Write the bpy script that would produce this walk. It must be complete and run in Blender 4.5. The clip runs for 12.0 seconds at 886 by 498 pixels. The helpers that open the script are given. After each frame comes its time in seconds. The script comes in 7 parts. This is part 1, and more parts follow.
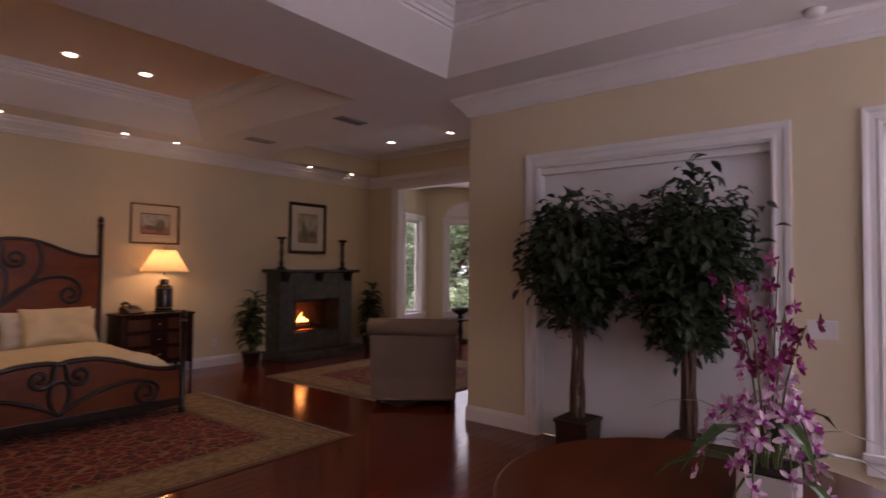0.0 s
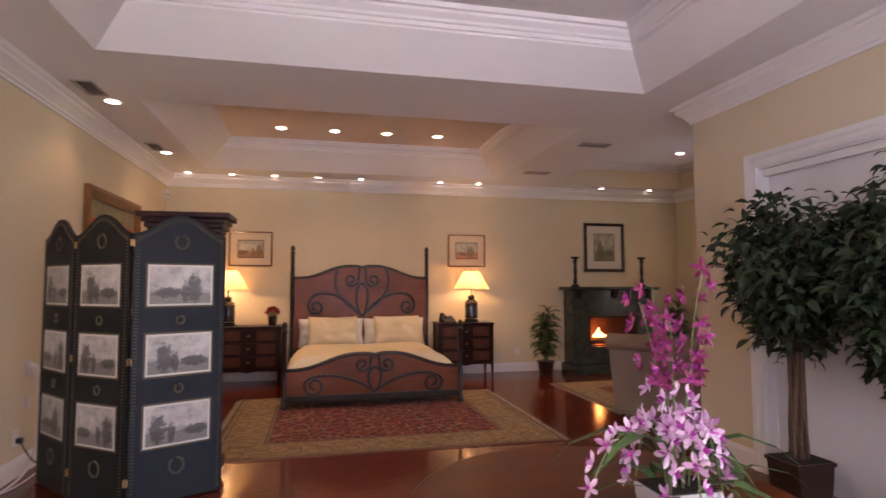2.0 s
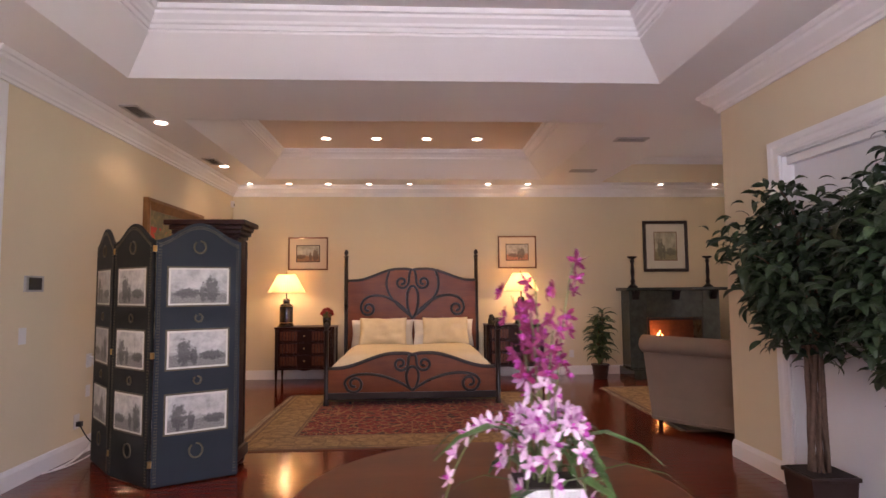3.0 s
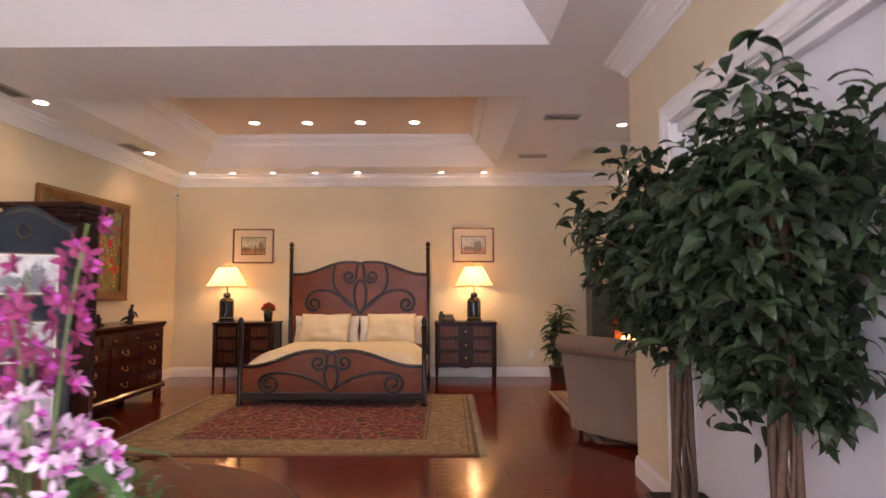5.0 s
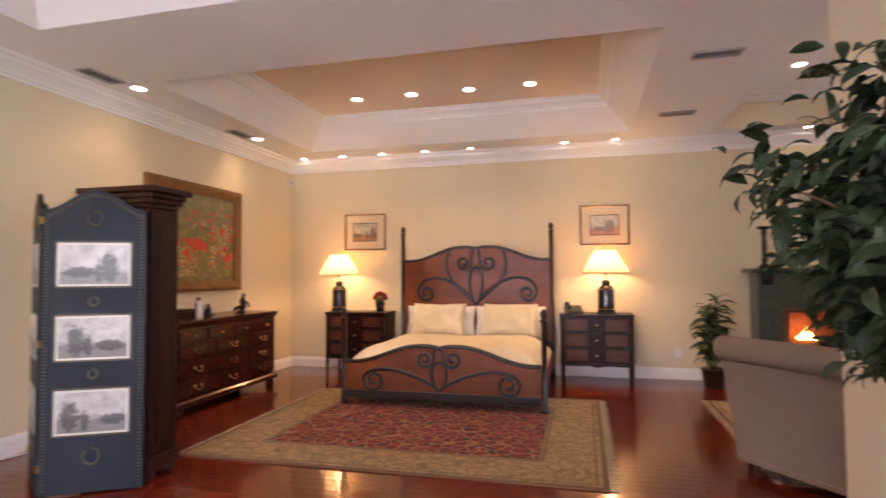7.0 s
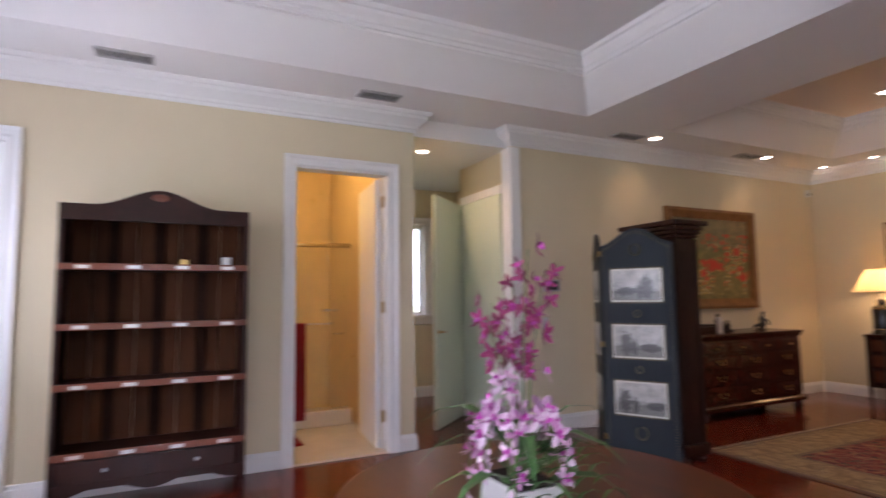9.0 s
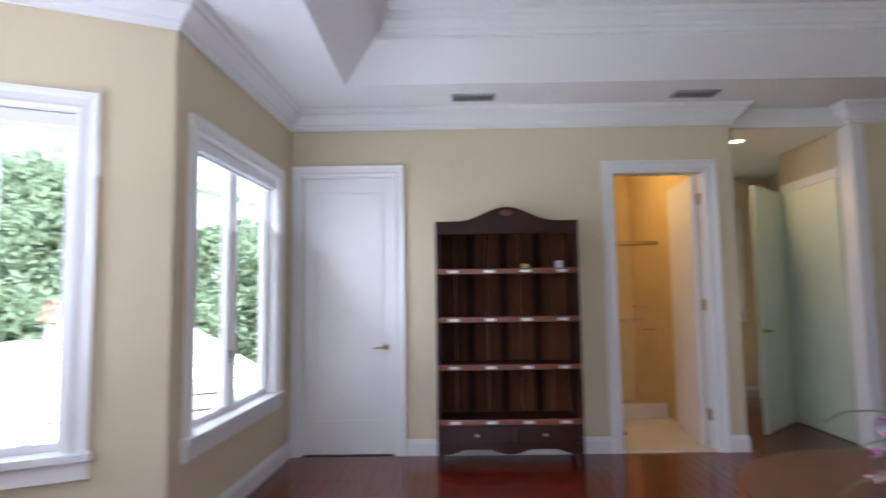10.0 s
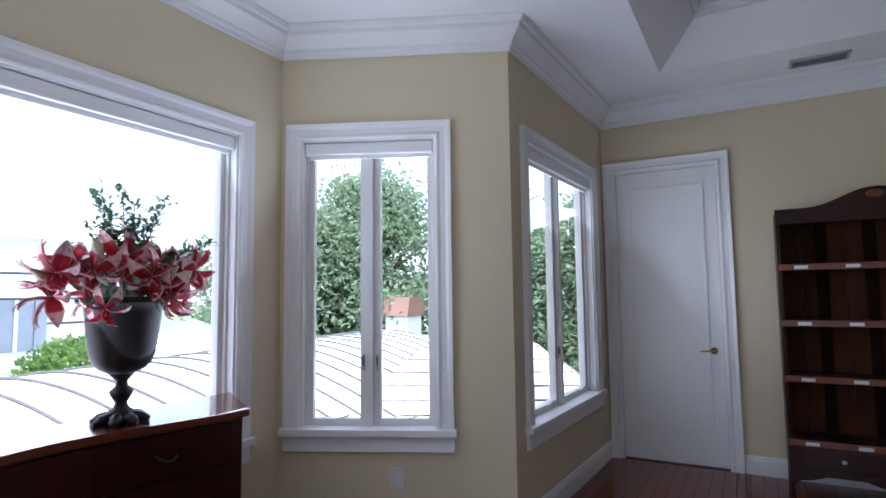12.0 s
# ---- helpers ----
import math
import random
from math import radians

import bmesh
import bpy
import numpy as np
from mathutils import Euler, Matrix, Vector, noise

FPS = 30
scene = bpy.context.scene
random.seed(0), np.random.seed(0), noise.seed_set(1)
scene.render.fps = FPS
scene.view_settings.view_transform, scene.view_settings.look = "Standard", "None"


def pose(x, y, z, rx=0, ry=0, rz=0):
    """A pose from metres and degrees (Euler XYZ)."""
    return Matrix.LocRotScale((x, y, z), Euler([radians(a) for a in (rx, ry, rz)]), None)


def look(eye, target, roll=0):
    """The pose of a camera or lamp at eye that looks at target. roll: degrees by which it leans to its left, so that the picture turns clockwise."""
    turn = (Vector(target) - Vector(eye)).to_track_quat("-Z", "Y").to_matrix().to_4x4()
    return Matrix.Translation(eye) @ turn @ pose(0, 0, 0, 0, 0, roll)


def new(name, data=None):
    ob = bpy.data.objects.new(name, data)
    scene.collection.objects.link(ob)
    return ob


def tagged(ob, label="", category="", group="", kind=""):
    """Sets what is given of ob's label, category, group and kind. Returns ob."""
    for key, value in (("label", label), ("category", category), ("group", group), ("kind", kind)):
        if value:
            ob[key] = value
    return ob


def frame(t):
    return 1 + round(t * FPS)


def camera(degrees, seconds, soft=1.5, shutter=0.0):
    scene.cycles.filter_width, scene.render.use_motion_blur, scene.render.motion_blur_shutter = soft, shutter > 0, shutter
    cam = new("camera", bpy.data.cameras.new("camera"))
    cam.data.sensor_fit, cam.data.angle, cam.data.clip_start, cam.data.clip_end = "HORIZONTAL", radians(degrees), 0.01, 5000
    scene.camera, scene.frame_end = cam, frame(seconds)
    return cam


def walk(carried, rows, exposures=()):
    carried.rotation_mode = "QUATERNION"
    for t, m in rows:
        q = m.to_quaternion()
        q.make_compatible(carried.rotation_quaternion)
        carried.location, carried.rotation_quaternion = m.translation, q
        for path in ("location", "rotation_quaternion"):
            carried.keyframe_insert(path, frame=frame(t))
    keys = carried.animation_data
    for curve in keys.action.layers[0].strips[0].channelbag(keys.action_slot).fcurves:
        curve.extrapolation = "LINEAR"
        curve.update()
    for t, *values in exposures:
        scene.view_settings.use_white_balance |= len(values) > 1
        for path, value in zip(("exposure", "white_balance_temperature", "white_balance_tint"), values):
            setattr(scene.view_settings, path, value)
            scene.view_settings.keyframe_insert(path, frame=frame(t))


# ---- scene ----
cam = camera(76.9, 12.0, shutter=0.5)
PATH = [
    (0, (-1.621, 0.521, 1.426), (-0.061, 1.771, 1.491), 0.5),
    (0.5, (-1.488, 0.246, 1.425), (-0.179, 1.756, 1.506), 0.3),
    (1, (-1.213, -0.131, 1.45), (-0.243, 1.615, 1.544), 0.1),
    (1.5, (-0.995, -0.476, 1.436), (-0.268, 1.384, 1.55), 0.2),
    (2, (-0.64, -0.721, 1.412), (-0.204, 1.227, 1.539), -0.1),
    (2.5, (-0.305, -0.855, 1.405), (-0.087, 1.128, 1.54), -0.1),
    (2.7, (-0.166, -0.887, 1.384), (-0.001, 1.101, 1.525), -0.3),
    (4.5, (1.057, -0.623, 1.37), (1.044, 1.372, 1.512), -0.0),
    (5, (1.319, -0.389, 1.316), (1.301, 1.606, 1.454), -0.1),
    (5.5, (1.413, -0.145, 1.242), (1.387, 1.852, 1.349), -0.1),
    (6, (1.375, 0.152, 1.294), (1.305, 2.149, 1.366), -0.1),
    (6.5, (1.381, 0.39, 1.313), (1.169, 2.377, 1.394), -0.1),
    (6.7, (1.389, 0.479, 1.329), (1.082, 2.454, 1.411), -0.3),
    (8.3, (1.701, 0.185, 1.333), (0.273, 1.575, 1.503), -0.3),
    (8.5, (1.707, 0.075, 1.33), (0.165, 1.336, 1.507), -0.6),
    (9, (1.841, -0.109, 1.318), (0.058, 0.78, 1.496), -0.7),
    (9.5, (2.044, -0.32, 1.375), (0.096, 0.103, 1.531), -0.8),
    (10, (2.109, -0.637, 1.377), (0.116, -0.651, 1.538), -0.8),
    (10.5, (2.184, -0.824, 1.36), (0.244, -1.274, 1.541), -1.1),
    (11, (2.221, -0.908, 1.391), (0.387, -1.683, 1.571), -0.9),
    (11.5, (2.236, -0.965, 1.413), (0.477, -1.901, 1.582), -1.0),
    (12, (2.18, -0.889, 1.389), (0.436, -1.854, 1.555), -0.7),
]
EXPOSURES = [(0.0, 1.58, 6600, 45), (1.0, 2.1, 6600, 42), (2.5, 2.88, 6450, 35), (4.5, 2.98, 6400, 32), (5.5, 3.3, 6450, 31), (6.7, 3.53, 6350, 30), (8.5, 2.63, 6000, 28), (9.5, 2.4, 5650, 21), (10.5, 2.12, 5450, 16), (11.2, 1.84, 5350, 16), (12.0, 1.19, 5350, 16)]
walk(cam, [(t, look(eye, aim, roll)) for t, eye, aim, roll in PATH], EXPOSURES)

# ---- world and sun ----
world = bpy.data.worlds.new("sky")
scene.world = world
world.use_nodes = True
wn = world.node_tree.nodes
sky = wn.new("ShaderNodeTexSky")
sky.sky_type, sky.sun_disc = "NISHITA", False
sky.sun_elevation, sky.sun_rotation = radians(68.4), radians(71.6)
sky.dust_density, sky.air_density = 6.0, 1.0
haze = wn.new("ShaderNodeMix")
haze.data_type = "RGBA"
haze.inputs[0].default_value, haze.inputs[7].default_value = 0.6, (9.0, 9.2, 9.6, 1)
world.node_tree.links.new(sky.outputs["Color"], haze.inputs[6])
world.node_tree.links.new(haze.outputs[2], wn["Background"].inputs["Color"])
wn["Background"].inputs["Strength"].default_value = 0.15


def lamp(name, kind, energy, color, m, **extra):
    data = bpy.data.lights.new(name, kind)
    data.energy, data.color = energy * (1.0 if kind == "SUN" else 0.38), color
    ob = new(name, data)
    ob.matrix_world = m
    return ob, data


sun, sun_data = lamp("sun", "SUN", 5.0, (1.0, 0.96, 0.9), look((4.5, 1.5, 12), (0, 0, 0)))
sun_data.angle = radians(0.5)

DAY = (0.86, 0.92, 1.0)
WARM = (1.0, 0.66, 0.33)


def window_light(x, y, z, tx, ty, w, h, energy, up=0.5):
    """The light of the sky and of the white roofs below in a window's opening."""
    ob, data = lamp("window_light", "AREA", energy, DAY, look((x, y, z), (tx, ty, z + up)))
    data.shape, data.size, data.size_y = "RECTANGLE", w, h


window_light(1.0, -3.16, 1.5, 1.0, 0, 1.8, 1.4, 23, 1.4)
window_light(-0.33, -2.64, 1.5, 2, -1.6, 0.8, 1.5, 11, 1.2)
window_light(-1.85, -1.84, 1.5, -1.0, 2, 1.2, 1.5, 7, 3.0)
window_light(2.42, -0.1, 1.4, 0, -0.1, 1.2, 1.9, 3)
window_light(6.25, 7.22, 1.5, 5.6, 4, 0.6, 1.6, 3.5)
window_light(7.12, 6.85, 1.5, 4, 4, 0.8, 1.6, 5.5)

SPOTS_TRAY = [(x, y) for y in (5.25, 6.5) for x in (-1.12, -0.45, 0.22, 0.9)]
SPOTS_ROW = [(x, 7.78) for x in (-2.48, -1.88, -1.28, -0.65, -0.02, 1.22, 1.85, 4.0, 4.9)]
SPOTS_WEST = [(-2.42, 4.6), (-2.46, 6.55)]
SPOTS_SIT = [(3.55, 6.65), (4.7, 6.65), (4.75, 5.5), (3.55, 5.5)]
for spots, z, energy, cone in ((SPOTS_TRAY, 3.37, 4.4, 125), (SPOTS_ROW, 2.9, 1.1, 76), (SPOTS_WEST, 3.0, 2.8, 115), (SPOTS_SIT, 3.37, 2.0, 115), ([(-3.32, 2.24)], 2.82, 12, 150), ([(-1.11, 2.35)], 3.41, 1.5, 115)):
    for x, y in spots:
        ob, data = lamp("downlight", "SPOT", energy, WARM, look((x, min(y, 7.66), z - 0.02), (x, min(y, 7.66) + 0.001, 0)))
        data.spot_size, data.spot_blend, data.shadow_soft_size = radians(cone), 0.5, 0.05
for x in (-1.88, 1.69):
    ob, data = lamp("bulb", "POINT", 6.8, (1.0, 0.62, 0.26), pose(x, 7.68, 1.43))
    data.shadow_soft_size = 0.04
ob, data = lamp("bath_bulb", "POINT", 12.5, (1.0, 0.62, 0.19), pose(-3.8, 1.0, 2.75))
data.shadow_soft_size = 0.1
ob, data = lamp("fire_glow", "POINT", 1.2, (1.0, 0.35, 0.08), pose(3.88, 7.78, 0.68))
data.shadow_soft_size = 0.06
# ---- materials ----


def nodes_of(name):
    m = bpy.data.materials.new(name)
    m.use_nodes = True
    nt = m.node_tree
    return m, nt, nt.nodes["Principled BSDF"]


def link(nt, a, b):
    nt.links.new(a, b)


def coords(nt, scale=(1, 1, 1), kind="Object"):
    tc = nt.nodes.new("ShaderNodeTexCoord")
    mp = nt.nodes.new("ShaderNodeMapping")
    mp.inputs["Scale"].default_value = scale
    link(nt, tc.outputs[kind], mp.inputs["Vector"])
    return mp.outputs["Vector"]


def noise_of(nt, vec, scale, detail=4.0, rough=0.55):
    n = nt.nodes.new("ShaderNodeTexNoise")
    n.inputs["Scale"].default_value, n.inputs["Detail"].default_value, n.inputs["Roughness"].default_value = scale, detail, rough
    link(nt, vec, n.inputs["Vector"])
    return n.outputs["Fac"]


def ramp(nt, fac, stops, step=False):
    r = nt.nodes.new("ShaderNodeValToRGB")
    r.color_ramp.interpolation = "CONSTANT" if step else "LINEAR"
    el = r.color_ramp.elements
    el.remove(el[1])
    el[0].position, el[0].color = stops[0][0], (*stops[0][1], 1)
    for at, c in stops[1:]:
        el.new(at).color = (*c, 1)
    link(nt, fac, r.inputs["Fac"])
    return r.outputs["Color"]


def mixed(nt, fac, a, b, mode="MIX"):
    m = nt.nodes.new("ShaderNodeMix")
    m.data_type, m.blend_type = "RGBA", mode
    for sock, v in ((m.inputs[0], fac), (m.inputs[6], a), (m.inputs[7], b)):
        if isinstance(v, (int, float)):
            sock.default_value = v
        elif isinstance(v, tuple):
            sock.default_value = (*v, 1)
        else:
            link(nt, v, sock)
    return m.outputs[2]


def maths(nt, op, a, b=0.0):
    m = nt.nodes.new("ShaderNodeMath")
    m.operation = op
    for sock, v in ((m.inputs[0], a), (m.inputs[1], b)):
        if isinstance(v, (int, float)):
            sock.default_value = v
        else:
            link(nt, v, sock)
    return m.outputs[0]


def bumped(nt, bsdf, height, strength, dist=0.01):
    b = nt.nodes.new("ShaderNodeBump")
    b.inputs["Strength"].default_value, b.inputs["Distance"].default_value = strength, dist
    link(nt, height, b.inputs["Height"])
    link(nt, b.outputs["Normal"], bsdf.inputs["Normal"])


def shade(c, k):
    return tuple(min(1.0, v * k) for v in c)


def plain(name, c, rough=0.5, metal=0.0, var=0.08, scale=3.0, fine=90.0, bump=0.12, coat=0.0):
    """A painted, woven or cast surface: large faint stains, fine grain and relief."""
    m, nt, b = nodes_of(name)
    v = coords(nt)
    big, small = noise_of(nt, v, scale), noise_of(nt, v, fine, 3.0)
    col = ramp(nt, big, [(0.25, shade(c, 1 - var)), (0.75, shade(c, 1 + var))])
    col = mixed(nt, 0.18, col, ramp(nt, small, [(0.3, shade(c, 1 - 2 * var)), (0.7, shade(c, 1 + 2 * var))]))
    link(nt, col, b.inputs["Base Color"])
    b.inputs["Metallic"].default_value = metal
    rr = nt.nodes.new("ShaderNodeMapRange")
    rr.inputs["To Min"].default_value, rr.inputs["To Max"].default_value = max(0.03, rough - 0.07), min(1, rough + 0.07)
    link(nt, big, rr.inputs["Value"])
    link(nt, rr.outputs["Result"], b.inputs["Roughness"])
    b.inputs["Coat Weight"].default_value = coat
    if bump:
        bumped(nt, b, small, bump, 0.002)
    return m


def wood(name, dark, light, along="x", rough=0.3, coat=0.3, grain=14.0, vary=0.0, spec=0.5):
    """Stained wood with long grain, pores and patches."""
    m, nt, b = nodes_of(name)
    s = {"x": (0.12, 1, 1), "y": (1, 0.12, 1), "z": (1, 1, 0.12)}[along]
    v = coords(nt, s)
    g, f, p = noise_of(nt, v, grain, 6.0, 0.65), noise_of(nt, v, grain * 9, 3.0), noise_of(nt, coords(nt), 2.5)
    col = ramp(nt, g, [(0.3, dark), (0.7, light)])
    col = mixed(nt, 0.22, col, ramp(nt, f, [(0.35, shade(dark, 0.6)), (0.7, light)]))
    col = mixed(nt, 0.3, col, ramp(nt, p, [(0.3, shade(dark, 0.8)), (0.7, shade(light, 1.1))]))
    if vary:
        info, geo = nt.nodes.new("ShaderNodeObjectInfo"), nt.nodes.new("ShaderNodeNewGeometry")
        r = maths(nt, "FRACT", maths(nt, "ADD", info.outputs["Random"], geo.outputs["Random Per Island"]))
        col = mixed(nt, vary, col, ramp(nt, r, [(0.0, shade(dark, 0.7)), (0.5, shade(light, 0.9)), (1.0, shade(light, 1.35))]))
    link(nt, col, b.inputs["Base Color"])
    b.inputs["Roughness"].default_value = rough
    b.inputs["Coat Weight"].default_value, b.inputs["Coat Roughness"].default_value = coat, 0.12
    b.inputs["Specular IOR Level"].default_value = spec
    bumped(nt, b, f, 0.08, 0.001)
    return m


def glowing(name, c, strength):
    m, nt, b = nodes_of(name)
    b.inputs["Base Color"].default_value = (*c, 1)
    b.inputs["Emission Color"].default_value, b.inputs["Emission Strength"].default_value = (*c, 1), strength
    return m


def glass_sheet(name):
    m, nt, b = nodes_of(name)
    b.inputs["Base Color"].default_value = (0.97, 0.99, 1.0, 1)
    b.inputs["Roughness"].default_value, b.inputs["Transmission Weight"].default_value, b.inputs["IOR"].default_value = 0.0, 1.0, 1.02
    return m


def leafy(name, a, b_, rough=0.4, through_light=0.0):
    """Leaf or petal: hue differs from piece to piece, light passes through."""
    m, nt, b = nodes_of(name)
    info, geo = nt.nodes.new("ShaderNodeObjectInfo"), nt.nodes.new("ShaderNodeNewGeometry")
    r = maths(nt, "FRACT", maths(nt, "ADD", info.outputs["Random"], geo.outputs["Random Per Island"]))
    col = ramp(nt, r, [(0.0, a), (1.0, b_)])
    col = mixed(nt, 0.25, col, ramp(nt, noise_of(nt, coords(nt), 60), [(0.3, shade(a, 0.6)), (0.7, shade(b_, 1.3))]))
    link(nt, col, b.inputs["Base Color"])
    b.inputs["Roughness"].default_value = rough
    if through_light:
        tr, mx2 = nt.nodes.new("ShaderNodeBsdfTranslucent"), nt.nodes.new("ShaderNodeMixShader")
        link(nt, col, tr.inputs["Color"])
        mx2.inputs["Fac"].default_value = through_light
        link(nt, b.outputs[0], mx2.inputs[1])
        link(nt, tr.outputs[0], mx2.inputs[2])
        link(nt, mx2.outputs[0], nt.nodes["Material Output"].inputs["Surface"])
    return m


def rug_material(name, hx, hy):
    """A knotted rug: red field with scrolling motifs, olive-gold border, guard bands."""
    m, nt, b = nodes_of(name)
    tc = nt.nodes.new("ShaderNodeTexCoord")
    sep = nt.nodes.new("ShaderNodeSeparateXYZ")
    link(nt, tc.outputs["Object"], sep.inputs[0])
    edge = maths(nt, "MINIMUM", maths(nt, "SUBTRACT", hx, maths(nt, "ABSOLUTE", sep.outputs["X"])), maths(nt, "SUBTRACT", hy, maths(nt, "ABSOLUTE", sep.outputs["Y"])))
    vec = nt.nodes.new("ShaderNodeVectorMath")
    vec.operation = "ADD"
    link(nt, tc.outputs["Object"], vec.inputs[0])
    sc = nt.nodes.new("ShaderNodeVectorMath")
    sc.operation = "SCALE"
    sc.inputs["Scale"].default_value = 0.16
    nz = nt.nodes.new("ShaderNodeTexNoise")
    nz.inputs["Scale"].default_value = 4.0
    link(nt, tc.outputs["Object"], nz.inputs["Vector"])
    link(nt, nz.outputs["Color"], sc.inputs[0])
    link(nt, sc.outputs[0], vec.inputs[1])

    def motif(scale, feature="F1"):
        v = nt.nodes.new("ShaderNodeTexVoronoi")
        v.feature = feature
        v.inputs["Scale"].default_value = scale
        link(nt, vec.outputs[0], v.inputs["Vector"])
        return v.outputs["Distance"]

    red, gold, dark, olive, cream = (0.25, 0.014, 0.010), (0.33, 0.16, 0.06), (0.035, 0.012, 0.010), (0.24, 0.15, 0.055), (0.37, 0.245, 0.105)
    patch = noise_of(nt, vec.outputs[0], 11.0, 3.0)
    field = ramp(nt, patch, [(0.0, dark), (0.44, (0.20, 0.010, 0.008)), (0.58, (0.09, 0.010, 0.012))], True)
    field = mixed(nt, ramp(nt, motif(10.0, "DISTANCE_TO_EDGE"), [(0.0, (1, 1, 1)), (0.05, (0, 0, 0))], True), field, gold)
    field = mixed(nt, ramp(nt, motif(19.0), [(0.0, (1, 1, 1)), (0.17, (0, 0, 0))], True), field, (0.32, 0.14, 0.06))
    field = mixed(nt, ramp(nt, motif(19.0), [(0.0, (1, 1, 1)), (0.10, (0, 0, 0))], True), field, dark)
    border = ramp(nt, noise_of(nt, vec.outputs[0], 14.0, 3.0), [(0.35, olive), (0.6, cream)])
    border = mixed(nt, ramp(nt, motif(7.0, "DISTANCE_TO_EDGE"), [(0.0, (0.5, 0.5, 0.5)), (0.05, (0, 0, 0))], True), border, (0.13, 0.075, 0.03))
    border = mixed(nt, ramp(nt, motif(15.0), [(0.0, (0.6, 0.6, 0.6)), (0.13, (0, 0, 0))], True), border, (0.22, 0.08, 0.04))
    n = maths(nt, "DIVIDE", edge, 0.7)
    where = ramp(nt, n, [(0.0, (0, 0, 0)), (0.66, (1, 1, 1))], True)
    col = mixed(nt, where, border, field)
    band = ramp(nt, n, [(0.0, (1, 1, 1)), (0.05, (0, 0, 0)), (0.09, (1, 1, 1)), (0.11, (0, 0, 0)), (0.61, (1, 1, 1)), (0.64, (0, 0, 0)), (0.655, (1, 1, 1)), (0.675, (0, 0, 0))], True)
    col = mixed(nt, band, col, (0.15, 0.085, 0.045))
    wear = noise_of(nt, tc.outputs["Object"], 1.8, 5.0)
    col = mixed(nt, 0.3, col, ramp(nt, wear, [(0.3, (0.55, 0.5, 0.45)), (0.7, (1, 1, 1))]), "MULTIPLY")
    pile = noise_of(nt, tc.outputs["Object"], 220.0, 2.0)
    col = mixed(nt, 0.35, col, ramp(nt, pile, [(0.3, (0.5, 0.5, 0.5)), (0.7, (1, 1, 1))]), "MULTIPLY")
    link(nt, col, b.inputs["Base Color"])
    b.inputs["Roughness"].default_value = 0.95
    b.inputs["Sheen Weight"].default_value = 0.03
    bumped(nt, b, pile, 0.4, 0.003)
    return m


def print_material(name, sky_c, land, spot, seed, rough=0.35):
    """A printed landscape: clouded sky, far hills, clumps of trees and a meadow."""
    m, nt, b = nodes_of(name)
    tc = nt.nodes.new("ShaderNodeTexCoord")
    sep = nt.nodes.new("ShaderNodeSeparateXYZ")
    link(nt, tc.outputs["Generated"], sep.inputs[0])
    flat = nt.nodes.new("ShaderNodeCombineXYZ")
    link(nt, maths(nt, "ADD", maths(nt, "MULTIPLY", sep.outputs["X"], 1.6), seed * 3.7), flat.inputs[0])
    link(nt, sep.outputs["Z"], flat.inputs[1])
    vec, x, z = flat.outputs[0], sep.outputs["X"], sep.outputs["Z"]
    rough_n, fine_n = noise_of(nt, vec, 7.0, 6.0, 0.65), noise_of(nt, vec, 26.0, 5.0, 0.7)
    cloud = ramp(nt, noise_of(nt, vec, 2.6, 5.0, 0.6), [(0.3, shade(sky_c, 0.5)), (0.68, shade(sky_c, 1.1))])
    ground = ramp(nt, fine_n, [(0.3, shade(land, 0.55)), (0.7, shade(land, 1.7))])
    rim = maths(nt, "ADD", z, maths(nt, "MULTIPLY", maths(nt, "SUBTRACT", noise_of(nt, vec, 2.2, 3.0), 0.5), 0.35))
    col = mixed(nt, ramp(nt, rim, [(0.39, (0, 0, 0)), (0.42, (1, 1, 1))]), mixed(nt, 0.45, land, sky_c), cloud)
    col = mixed(nt, ramp(nt, rim, [(0.29, (0, 0, 0)), (0.33, (1, 1, 1))]), ground, col)
    side = (0.18, 0.84, 0.72, 0.26)[int(seed) % 4]
    for cx, cz, w, h in ((side, 0.40, 0.15, 0.42), (1 - side, 0.30, 0.26, 0.15), (0.5 + (side - 0.5) * 0.3, 0.30, 0.07, 0.30)):
        dx = maths(nt, "DIVIDE", maths(nt, "SUBTRACT", x, cx), w)
        dz = maths(nt, "DIVIDE", maths(nt, "SUBTRACT", z, cz), h)
        r = maths(nt, "ADD", maths(nt, "MULTIPLY", dx, dx), maths(nt, "MULTIPLY", dz, dz))
        r = maths(nt, "ADD", r, maths(nt, "MULTIPLY", maths(nt, "SUBTRACT", rough_n, 0.5), 3.2))
        clump = ramp(nt, fine_n, [(0.35, shade(spot, 0.45)), (0.7, shade(spot, 1.5))])
        col = mixed(nt, ramp(nt, r, [(0.5, (0.85, 0.85, 0.85)), (0.85, (0.35, 0.35, 0.35)), (1.25, (0, 0, 0))]), col, clump)
    link(nt, col, b.inputs["Base Color"])
    b.inputs["Roughness"].default_value = rough
    b.inputs["Coat Weight"].default_value = 0.2
    return m


